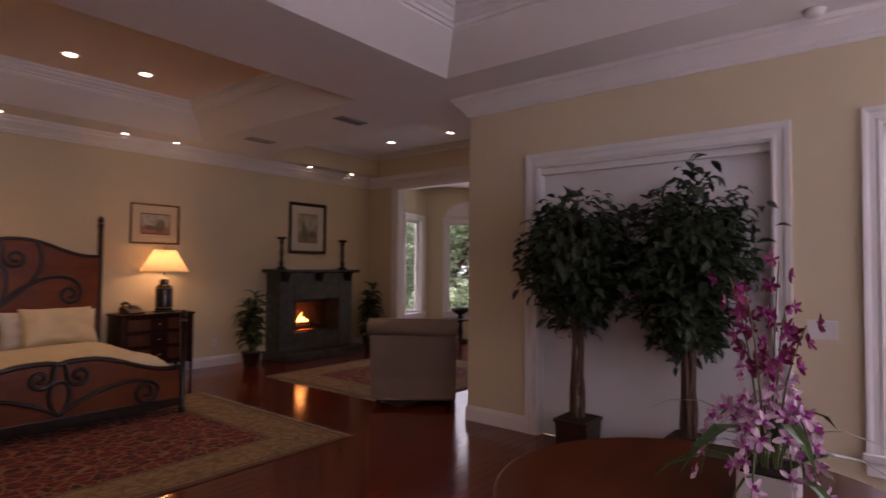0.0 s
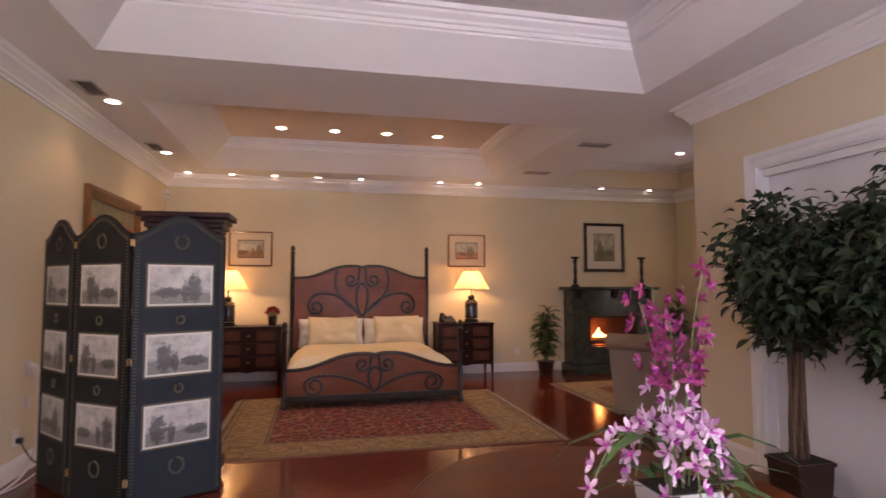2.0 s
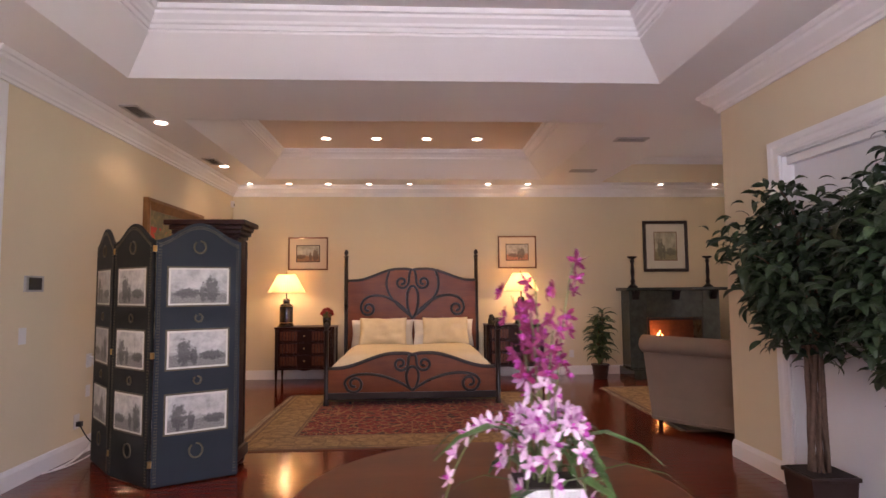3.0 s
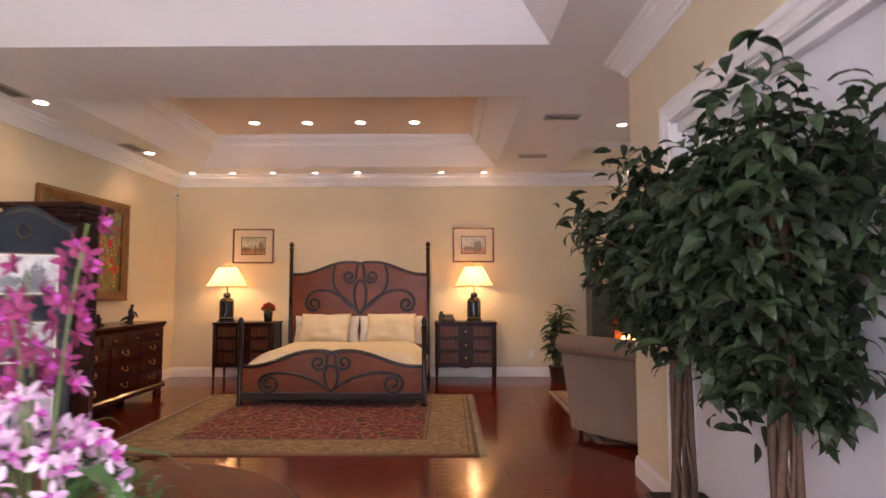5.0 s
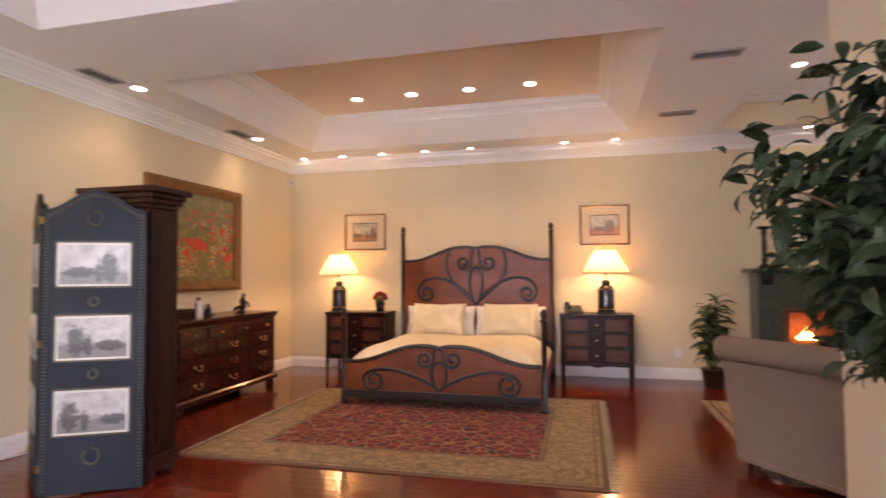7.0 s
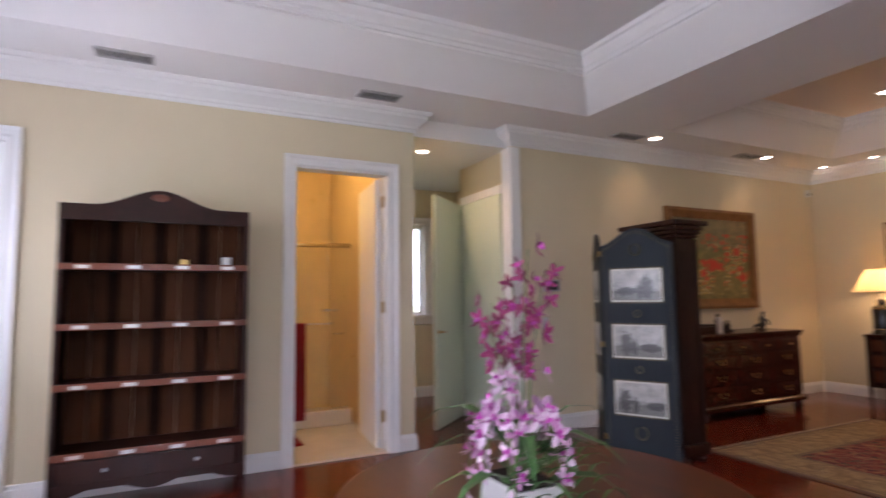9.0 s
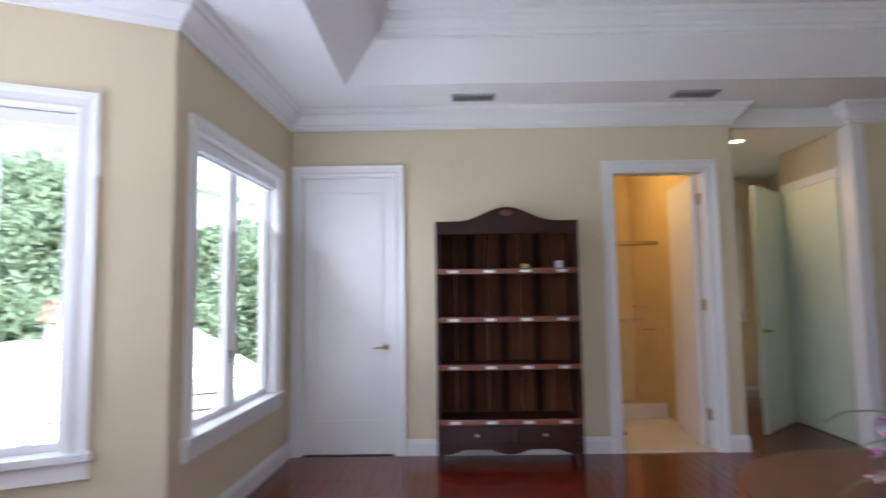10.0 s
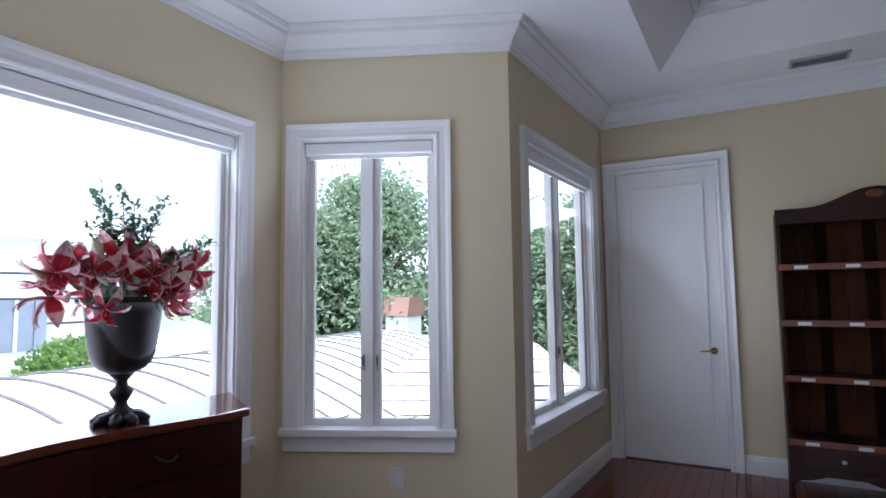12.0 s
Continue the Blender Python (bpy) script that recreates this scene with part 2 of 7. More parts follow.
def flower_painting(name):
    """Thick oil paint: poppies and daisies under a pale sky."""
    m, nt, b = nodes_of(name)
    tc = nt.nodes.new("ShaderNodeTexCoord")
    sep = nt.nodes.new("ShaderNodeSeparateXYZ")
    link(nt, tc.outputs["Generated"], sep.inputs[0])
    z = maths(nt, "ADD", sep.outputs["Z"], maths(nt, "MULTIPLY", maths(nt, "SUBTRACT", noise_of(nt, tc.outputs["Generated"], 4.0), 0.5), 0.6))
    col = ramp(nt, z, [(0.0, (0.12, 0.09, 0.03)), (0.35, (0.22, 0.17, 0.05)), (0.62, (0.14, 0.16, 0.06)), (0.72, (0.17, 0.16, 0.10)), (0.9, (0.27, 0.25, 0.16))])

    strokes = noise_of(nt, tc.outputs["Object"], 13.0, 6.0, 0.7)
    col = mixed(nt, 0.55, col, ramp(nt, strokes, [(0.3, (0.035, 0.045, 0.015)), (0.48, (0.13, 0.12, 0.035)), (0.6, (0.30, 0.22, 0.07)), (0.72, (0.42, 0.34, 0.17))]))

    def blobs(scale, size, c, base, low, high):
        v = nt.nodes.new("ShaderNodeTexVoronoi")
        v.inputs["Scale"].default_value = scale
        link(nt, tc.outputs["Object"], v.inputs["Vector"])
        dot = ramp(nt, v.outputs["Distance"], [(0.0, (1, 1, 1)), (size, (0, 0, 0))], True)
        on = ramp(nt, sep.outputs["Z"], [(0.0, (0, 0, 0)), (low, (1, 1, 1)), (high, (0, 0, 0))], True)
        pick = ramp(nt, noise_of(nt, tc.outputs["Object"], 3.2), [(0.0, (0, 0, 0)), (0.5, (1, 1, 1))], True)
        return mixed(nt, mixed(nt, 1.0, mixed(nt, 1.0, dot, on, "MULTIPLY"), pick, "MULTIPLY"), base, c)

    col = blobs(30, 0.34, (0.52, 0.45, 0.25), col, 0.05, 0.7)
    col = blobs(19, 0.28, (0.50, 0.33, 0.06), col, 0.05, 0.7)
    col = blobs(13, 0.34, (0.42, 0.10, 0.03), col, 0.12, 0.78)
    col = blobs(9, 0.46, (0.5, 0.03, 0.015), col, 0.2, 0.82)
    link(nt, col, b.inputs["Base Color"])
    b.inputs["Roughness"].default_value = 0.4
    bumped(nt, b, noise_of(nt, tc.outputs["Object"], 45), 0.5, 0.004)
    return m


WALL = plain("wall_paint", (0.685, 0.592, 0.41), 0.75, var=0.03, scale=1.2, fine=140, bump=0.08)
WHITE = plain("white_paint", (0.80, 0.79, 0.78), 0.38, var=0.02, scale=2.0, fine=120, bump=0.04)
CEIL = plain("ceiling_paint", (0.80, 0.785, 0.77), 0.8, var=0.02, scale=1.0, fine=160, bump=0.06)
# white ceiling paint with the lamps' warm glow put into its colour
WARMCEIL = plain("warm_glow_ceiling", (0.84, 0.71, 0.60), 0.8, var=0.02, scale=1.0, fine=160, bump=0.06)
PANEL = plain("white_panel", (0.76, 0.76, 0.78), 0.55, var=0.03, scale=1.5, fine=120, bump=0.05)
FLOOR = wood("cherry_floor", (0.075, 0.0065, 0.003), (0.165, 0.019, 0.006), "x", 0.14, 0.15, 9.0, 0.25)
JOINT = plain("dark_joint", (0.03, 0.01, 0.006), 0.6)
DARKWOOD = wood("dark_mahogany", (0.013, 0.004, 0.003), (0.045, 0.011, 0.006), "y", 0.33, 0.04, spec=0.25)
DARKWOOD_Z = wood("dark_mahogany_upright", (0.012, 0.004, 0.003), (0.036, 0.010, 0.006), "z", 0.38, 0.0, spec=0.22)
DRESSERWOOD = wood("dresser_mahogany", (0.022, 0.005, 0.003), (0.080, 0.017, 0.009), "y", 0.22, 0.2, spec=0.4)
BEDPANEL = wood("bed_veneer", (0.115, 0.025, 0.006), (0.26, 0.070, 0.016), "x", 0.33, 0.0, 5.0, spec=0.32)
BEDDARK = plain("bed_black", (0.018, 0.012, 0.010), 0.3, var=0.25, coat=0.3)
SHELFRED = wood("shelf_edge", (0.11, 0.027, 0.012), (0.22, 0.058, 0.025), "y", 0.35, 0.1)
BOOKBACK = wood("bookcase_back", (0.030, 0.010, 0.004), (0.115, 0.040, 0.014), "z", 0.6, 0.0, 8.0, spec=0.12)
BOOKSTILE = wood("bookcase_stile", (0.010, 0.004, 0.002), (0.034, 0.012, 0.006), "z", 0.65, 0.0, spec=0.06)
TABLEWOOD = wood("table_top", (0.06, 0.013, 0.004), (0.14, 0.034, 0.010), "x", 0.32, 0.0, 7.0, spec=0.22)
NIGHTFRONT = wood("nightstand_fluting", (0.045, 0.013, 0.007), (0.19, 0.058, 0.024), "z", 0.35, 0.1, 20.0, spec=0.35)
BRASS = plain("brass", (0.46, 0.31, 0.12), 0.3, 1.0, var=0.1)
CHROME = plain("chrome", (0.7, 0.68, 0.65), 0.15, 1.0, var=0.05)
SILVER = plain("silver_label", (0.62, 0.62, 0.62), 0.35, 0.6)
BLACKMETAL = plain("dark_bronze", (0.022, 0.018, 0.018), 0.5, 0.35, var=0.3, bump=0.2)
GOLDFRAME = plain("gilt_frame", (0.22, 0.105, 0.032), 0.4, 0.35, var=0.35, scale=12, bump=0.35)
BROWNFRAME = wood("brown_frame", (0.10, 0.035, 0.012), (0.22, 0.09, 0.035), "x", 0.35, 0.3)
BLACKFRAME = plain("dark_frame", (0.03, 0.018, 0.014), 0.35, var=0.3)
MATBOARD = plain("mat_board", (0.62, 0.52, 0.38), 0.9, var=0.04)
MATWHITE = plain("mat_board_pale", (0.62, 0.60, 0.52), 0.9, var=0.04)
LINEN = plain("cream_linen", (0.74, 0.63, 0.42), 0.9, var=0.08, scale=5, fine=260, bump=0.4)
SHEET = plain("white_sheet", (0.74, 0.70, 0.63), 0.9, var=0.05, scale=5, fine=240, bump=0.3)
TAUPE = plain("taupe_upholstery", (0.23, 0.165, 0.115), 0.92, var=0.1, scale=4, fine=260, bump=0.45)
STONE = plain("green_black_stone", (0.045, 0.058, 0.052), 0.16, var=0.45, scale=9, fine=60, bump=0.03, coat=0.2)
SOOT = plain("soot", (0.012, 0.010, 0.009), 0.9, var=0.3)
# one leather in two tones: the side panels' shade is put into the second
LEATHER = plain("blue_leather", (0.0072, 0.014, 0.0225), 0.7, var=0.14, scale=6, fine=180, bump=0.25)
LEATHER_SHADED = plain("shaded_leather", (0.004, 0.0055, 0.005), 0.72, var=0.2, scale=6, fine=180, bump=0.25)
FIREBRICK = plain("fire_brick", (0.12, 0.045, 0.028), 0.9, var=0.4, scale=14)
STUD = plain("gilt_studs", (0.10, 0.08, 0.045), 0.5, 0.3, var=0.3)
POT_DARK = plain("dark_pot", (0.035, 0.016, 0.012), 0.35, var=0.3)
SOIL = plain("soil", (0.03, 0.02, 0.014), 0.95, var=0.4, scale=30)
BARK = plain("vine_bark", (0.125, 0.074, 0.047), 0.85, var=0.4, scale=25, fine=120, bump=0.7)
FICUS = leafy("ficus_leaf", (0.007, 0.017, 0.007), (0.034, 0.064, 0.020), 0.5)
PALM = leafy("dracaena_leaf", (0.016, 0.04, 0.012), (0.06, 0.10, 0.03), 0.45)
ORCHID_LEAF = leafy("orchid_leaf", (0.03, 0.09, 0.025), (0.09, 0.19, 0.05), 0.35)
STEM = plain("green_stem", (0.14, 0.19, 0.06), 0.5, var=0.2)
MAGENTA = leafy("magenta_petal", (0.18, 0.009, 0.055), (0.30, 0.032, 0.135), 0.6)
PINK = leafy("pink_petal", (0.46, 0.13, 0.36), (0.86, 0.68, 0.78), 0.6)
LILY_RED = leafy("lily_red", (0.42, 0.012, 0.03), (0.62, 0.05, 0.08), 0.5, 0.3)
LILY_WHITE = leafy("lily_edge", (0.60, 0.32, 0.33), (0.8, 0.62, 0.6), 0.5)
REDFLOWER = leafy("red_bloom", (0.22, 0.012, 0.01), (0.42, 0.04, 0.025), 0.6)
CERAMIC = plain("white_ceramic", (0.72, 0.70, 0.68), 0.25, var=0.04, coat=0.3)
TOLE = plain("black_tole", (0.02, 0.018, 0.014), 0.25, var=0.4, scale=8, coat=0.4)
PLASTIC = plain("white_plastic", (0.72, 0.71, 0.69), 0.4, var=0.02)
BLACKPLASTIC = plain("black_plastic", (0.02, 0.02, 0.022), 0.35)
GREYSCREEN = plain("grey_display", (0.09, 0.09, 0.09), 0.2)
TOWEL = plain("red_towel", (0.20, 0.008, 0.012), 0.95, var=0.1, fine=300, bump=0.6)
TILE = plain("cream_tile", (0.66, 0.50, 0.25), 0.3, var=0.07, scale=4)
MARBLE = plain("pale_marble", (0.68, 0.60, 0.48), 0.2, var=0.08, scale=3)
# door paint with the green cast of the hall's daylight put into it
GREENLIT = plain("green_lit_door", (0.60, 0.66, 0.53), 0.5, var=0.03)
VENT = plain("vent_metal", (0.42, 0.41, 0.40), 0.45, 0.2)
VENTDARK = plain("vent_shadow", (0.05, 0.05, 0.05), 0.8)
GLASS = glass_sheet("window_glass")
BULB = glowing("downlight_glow", (1.0, 0.86, 0.6), 2.6)
FLAME = glowing("flame", (1.0, 0.42, 0.08), 2.2)
EMBER = glowing("ember", (1.0, 0.16, 0.02), 0.6)
FRINGE = plain("cotton_fringe", (0.42, 0.36, 0.26), 0.95, var=0.2)
ROOFWHITE = plain("white_metal_roof", (0.78, 0.78, 0.78), 0.45, var=0.03, scale=0.6)
# dark tone for the shadow lines on white roofs and siding
SHADOWLINE = plain("shadow_line", (0.075, 0.07, 0.07), 0.7)
SIDING = plain("white_siding", (0.76, 0.77, 0.78), 0.6, var=0.03)
TERRACOTTA = plain("terracotta", (0.22, 0.125, 0.09), 0.8, var=0.15)
GRASS = plain("lawn", (0.13, 0.16, 0.09), 0.95, var=0.3, scale=0.8)
HEDGE = leafy("garden_leaf", (0.09, 0.18, 0.04), (0.20, 0.30, 0.08), 0.55, 0.5)
TREELEAF = leafy("tree_leaf", (0.19, 0.27, 0.16), (0.29, 0.36, 0.22), 0.6, 0.6)
SHUTTER = plain("grey_shutter", (0.30, 0.33, 0.38), 0.6)

shade_m, nt, b = nodes_of("pleated_shade")
b.inputs["Base Color"].default_value = (0.80, 0.66, 0.42, 1)
b.inputs["Roughness"].default_value = 0.9
tl, mx = nt.nodes.new("ShaderNodeBsdfTranslucent"), nt.nodes.new("ShaderNodeMixShader")
tl.inputs["Color"].default_value = (0.85, 0.66, 0.38, 1)
mx.inputs["Fac"].default_value = 0.6
link(nt, b.outputs[0], mx.inputs[1])
link(nt, tl.outputs[0], mx.inputs[2])
link(nt, mx.outputs[0], nt.nodes["Material Output"].inputs["Surface"])
SHADE = shade_m
# ---- mesh helpers ----


def part(name, bm, material, parent=None, label="", smooth=False):
    """Links a bmesh as one mesh object, in the parent's own coordinates."""
    me = bpy.data.meshes.new(name)
    bmesh.ops.recalc_face_normals(bm, faces=bm.faces)
    bm.to_mesh(me)
    bm.free()
    me.materials.append(material)
    if smooth:
        me.polygons.foreach_set("use_smooth", [True] * len(me.polygons))
    ob = new(name, me)
    ob.parent = parent
    return tagged(ob, label)


def empty(name, m, label="", category="", group="", kind=""):
    ob = new(name)
    ob.matrix_world = m
    ob.empty_display_size = 0.05
    return tagged(ob, label, category, group, kind)


def add_box(bm, x0, x1, y0, y1, z0, z1, bevel=0.0):
    vs = [bm.verts.new((x, y, z)) for x in (x0, x1) for y in (y0, y1) for z in (z0, z1)]
    fs = [bm.faces.new([vs[i] for i in q]) for q in ((0, 1, 3, 2), (4, 6, 7, 5), (0, 4, 5, 1), (2, 3, 7, 6), (0, 2, 6, 4), (1, 5, 7, 3))]
    if bevel:
        es = {e for f in fs for e in f.edges}
        bmesh.ops.bevel(bm, geom=list(es), offset=bevel, segments=2, affect="EDGES", profile=0.6)
    return bm


def box(x0, x1, y0, y1, z0, z1, bevel=0.0):
    return add_box(bmesh.new(), x0, x1, y0, y1, z0, z1, bevel)


def prism(outline, a, b, axis="y", bevel=0.0):
    """An outline of (u, v) pulled from a to b along an axis."""
    bm = bmesh.new()
    at = {"y": lambda u, v, w: (u, w, v), "x": lambda u, v, w: (w, u, v), "z": lambda u, v, w: (u, v, w)}[axis]
    lo, hi = [bm.verts.new(at(u, v, a)) for u, v in outline], [bm.verts.new(at(u, v, b)) for u, v in outline]
    n = len(outline)
    fs = [bm.faces.new(lo), bm.faces.new(hi[::-1])]
    for i in range(n):
        bm.faces.new((lo[i], lo[(i + 1) % n], hi[(i + 1) % n], hi[i]))
    if bevel:
        bmesh.ops.bevel(bm, geom=list({e for f in fs for e in f.edges}), offset=bevel, segments=2, affect="EDGES", profile=0.6)
    return bm


def lathe(profile, segs=24, x=0.0, y=0.0, bm=None):
    """Turns (radius, z) pairs round an upright axis."""
    bm = bm or bmesh.new()
    rings = []
    for r, z in profile:
        r = max(r, 0.0005)
        rings.append([bm.verts.new((x + r * math.cos(2 * math.pi * k / segs), y + r * math.sin(2 * math.pi * k / segs), z)) for k in range(segs)])
    for a, b in zip(rings, rings[1:]):
        for k in range(segs):
            bm.faces.new((a[k], a[(k + 1) % segs], b[(k + 1) % segs], b[k]))
    bm.faces.new(rings[0][::-1])
    bm.faces.new(rings[-1])
    return bm


def tube(points, radius, segs=8, bm=None, closed_ends=True):
    """A round bar along points; radius may be a list."""
    bm = bm or bmesh.new()
    pts = [Vector(p) for p in points]
    rad = radius if isinstance(radius, (list, tuple)) else [radius] * len(pts)
    rings, side = [], None
    for i, p in enumerate(pts):
        d = (pts[min(i + 1, len(pts) - 1)] - pts[max(i - 1, 0)]).normalized()
        if side is None:
            side = d.cross(Vector((0.3, 0.9, 0.2))).normalized()
        side = (side - d * side.dot(d)).normalized()
        up = d.cross(side)
        rings.append([bm.verts.new(p + rad[i] * (math.cos(2 * math.pi * k / segs) * side + math.sin(2 * math.pi * k / segs) * up)) for k in range(segs)])
    for a, b in zip(rings, rings[1:]):
        for k in range(segs):
            bm.faces.new((a[k], a[(k + 1) % segs], b[(k + 1) % segs], b[k]))
    if closed_ends:
        bm.faces.new(rings[0][::-1])
        bm.faces.new(rings[-1])
    return bm


def along(p, q):
    """The pose of a wall: x from p to q, y out of the room, which lies on the right of the way from p to q."""
    return Matrix.Translation((p[0], p[1], 0)) @ Matrix.Rotation(math.atan2(q[1] - p[1], q[0] - p[0]), 4, "Z")


def sweep_profile(line, profile, closed=False):
    """A moulding: (inset, z) pairs swept along a line with mitred corners; the room lies on the right."""
    bm = bmesh.new()
    n = len(line)
    rings = []
    for i in range(n):
        p = Vector(line[i])
        prev = Vector(line[i - 1]) if (i > 0 or closed) else None
        nxt = Vector(line[(i + 1) % n]) if (i < n - 1 or closed) else None
        d0 = (p - prev).normalized() if prev is not None else (nxt - p).normalized()
        d1 = (nxt - p).normalized() if nxt is not None else d0
        n0, n1 = Vector((d0.y, -d0.x)), Vector((d1.y, -d1.x))
        mitre = (n0 + n1) / max(0.2, 1 + n0.dot(n1))
        rings.append([bm.verts.new((p.x + mitre.x * u, p.y + mitre.y * u, z)) for u, z in profile])
    for i in range(n if closed else n - 1):
        a, b = rings[i], rings[(i + 1) % n]
        for k in range(len(profile)):
            j = (k + 1) % len(profile)
            bm.faces.new((a[k], a[j], b[j], b[k]))
    if not closed:
        bm.faces.new(rings[0])
        bm.faces.new(rings[-1][::-1])
    return bm


# ---- the shell ----
CZ, TZ = 3.02, 3.43
TOPS = (3.43, 3.39, 3.39)
X0, X1, X2, Y1, YS = -2.80, 2.65, 5.55, 8.0, 3.63
SW, CVX, CCV, CCV2, CVX2 = (X0, -2.02), (-0.86, -2.11), (-0.28, -3.37), (2.28, -3.37), (X1, -2.2)
HALL0, HALL1 = 1.91, 2.98
T = 0.14


def wall(name, p, q, openings=(), ext0=0.0, ext1=0.0, z1=CZ, thick=T):
    """A wall with its inner face from p to q and openings (s0, s1, z0, z1) cut through it."""
    length = math.hypot(q[0] - p[0], q[1] - p[1])
    ss = sorted({-ext0, length + ext1, *(o[0] for o in openings), *(o[1] for o in openings)})
    zs = sorted({0.0, z1, *(o[2] for o in openings), *(o[3] for o in openings)})
    bm = bmesh.new()
    grid = {}
    for i, s in enumerate(ss):
        for j, z in enumerate(zs):
            grid[i, j] = bm.verts.new((s, 0, z))
    for i in range(len(ss) - 1):
        for j in range(len(zs) - 1):
            cs, cz = (ss[i] + ss[i + 1]) / 2, (zs[j] + zs[j + 1]) / 2
            if not any(o[0] < cs < o[1] and o[2] < cz < o[3] for o in openings):
                bm.faces.new((grid[i, j], grid[i + 1, j], grid[i + 1, j + 1], grid[i, j + 1]))
    out = bmesh.ops.extrude_face_region(bm, geom=list(bm.faces))
    bmesh.ops.translate(bm, verts=[v for v in out["geom"] if isinstance(v, bmesh.types.BMVert)], vec=(0, thick, 0))
    bmesh.ops.delete(bm, geom=[v for v in bm.verts if not v.link_faces], context="VERTS")
    ob = part(name, bm, WALL)
    ob.matrix_world = along(p, q)
    return tagged(ob, "cream-yellow painted plaster wall", "wall", kind="structure")


DOOR1 = (SW[1] + 0.10, SW[1] + 0.92, 0, 2.44)          # closed white door, in y along the west wall
BATH = (0.84, 1.66, 0, 2.44)
W2 = (0.13, 0.94, 0.62, 2.34)
W3 = (0.36, 1.70, 0.60, 2.34)
W1 = (0.33, 2.25, 0.62, 2.30)
ALC = (YS - 2.89, YS - 1.13, 0, 2.30)
EWIN = (YS - 0.55, YS + 0.75, 0.0, 2.33)
wall("wall_west", (X0, SW[1]), (X0, HALL0), [(DOOR1[0] - SW[1], DOOR1[1] - SW[1], 0, 2.44), (BATH[0] - SW[1], BATH[1] - SW[1], 0, 2.44)], ext0=T)
wall("wall_west_far", (X0, HALL1), (X0, Y1), ext1=T)
wall("wall_north", (X0, Y1), (X2, Y1), ext1=T)
wall("wall_east_sitting", (X2, Y1), (X2, YS), [(0.70, 3.3, 0, 2.80)], z1=CZ)
wall("wall_sitting_south", (X2, YS), (X1, YS))
wall("wall_east", (X1, YS - T), (X1, CVX2[1]), [(ALC[0] - T, ALC[1] - T, 0, 2.30), (EWIN[0] - T, EWIN[1] - T, 0, 2.33)])
wall("wall_bay_east", CVX2, CCV2, ext1=T)
wall("wall_bay_south", CCV2, CCV, [(CCV2[0] - CCV[0] - W1[1], CCV2[0] - CCV[0] - W1[0], W1[2], W1[3])], ext0=T, ext1=0.06)
wall("wall_bay_west", CCV, CVX, [W2])
wall("wall_south", CVX, SW, [(math.dist(CVX, SW) - W3[1], math.dist(CVX, SW) - W3[0], W3[2], W3[3])], ext1=T)

# hall and bathroom behind the west wall
wall("wall_hall_south", (X0 - T, HALL0), (-5.2, HALL0), ext1=T)
wall("wall_hall_west", (-5.2, HALL0), (-5.2, 3.6), [(0.66, 1.21, 1.1, 2.35)], ext1=T)
wall("wall_hall_north", (-5.2, 3.6), (-3.92, 3.6))
wall("wall_hall_return", (-3.92, 3.6), (-3.92, HALL1 + 0.02))
wall("wall_hall_closet", (-3.92 + T, HALL1 + 0.02), (X0 - T, HALL1 + 0.02), z1=CZ)

fb = bmesh.new()
for x0, x1, y0, y1 in ((-2.94, 2.79, -2.16, 8.14), (-0.7, 2.6, -3.5, -2.162), (2.792, 8.14, 3.5, 8.14), (-5.34, -2.942, -0.59, 3.74)):
    add_box(fb, x0, x1, y0, y1, -0.2, -0.02)
floor = part("floor", fb, JOINT)
tagged(floor, "dark red cherry plank floor with a glossy finish", "floor", kind="structure")

# ---- ceiling with three trays ----
TRAYS = [(-2.15, 2.04, -1.42, 3.43), (-2.17, 2.0, 4.50, 7.40), (2.98, 5.40, 4.55, 7.62)]
SLOPE = [(0.27, 0.24), (0.27, 0.24), (0.04, 0.3)]


def rect_line(x0, x1, y0, y1):
    return [(x0, y0), (x0, y1), (x1, y1), (x1, y0)]


bm = bmesh.new()
xs = sorted({-5.4, -2.95, 2.82, 8.4, *(v for t in TRAYS for v in t[:2])})
ys = sorted({-3.6, -0.62, 3.49, 3.76, 8.2, *(v for t in TRAYS for v in t[2:])})
for xa, xb in zip(xs, xs[1:]):
    for ya, yb in zip(ys, ys[1:]):
        cx, cy = (xa + xb) / 2, (ya + yb) / 2
        outside = (cx < -2.95 and not -0.62 < cy < 3.76) or (cx > 2.82 and cy < 3.49)
        if not outside and not any(t[0] < cx < t[1] and t[2] < cy < t[3] for t in TRAYS):
            bm.faces.new([bm.verts.new(v) for v in ((xa, ya, CZ), (xb, ya, CZ), (xb, yb, CZ), (xa, yb, CZ))])
for (x0, x1, y0, y1), (inset, rise), tz in zip(TRAYS, SLOPE, TOPS):
    lo = [bm.verts.new((x, y, CZ)) for x, y in rect_line(x0, x1, y0, y1)]
    mid = [bm.verts.new((x, y, CZ + rise)) for x, y in rect_line(x0 + inset, x1 - inset, y0 + inset, y1 - inset)]
    top = [bm.verts.new((x, y, tz)) for x, y in rect_line(x0 + inset, x1 - inset, y0 + inset, y1 - inset)]
    for a, b2 in ((lo, mid), (mid, top)):
        for k in range(4):
            bm.faces.new((a[k], a[(k + 1) % 4], b2[(k + 1) % 4], b2[k])).material_index = 2 if x0 > 2.5 else 0
    lid = bm.faces.new(top)
    # the bedroom tray's top carries the warm lamp glow as a peach tint
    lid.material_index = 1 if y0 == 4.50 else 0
bmesh.ops.remove_doubles(bm, verts=bm.verts, dist=0.0005)
ceiling = part("ceiling", bm, CEIL)
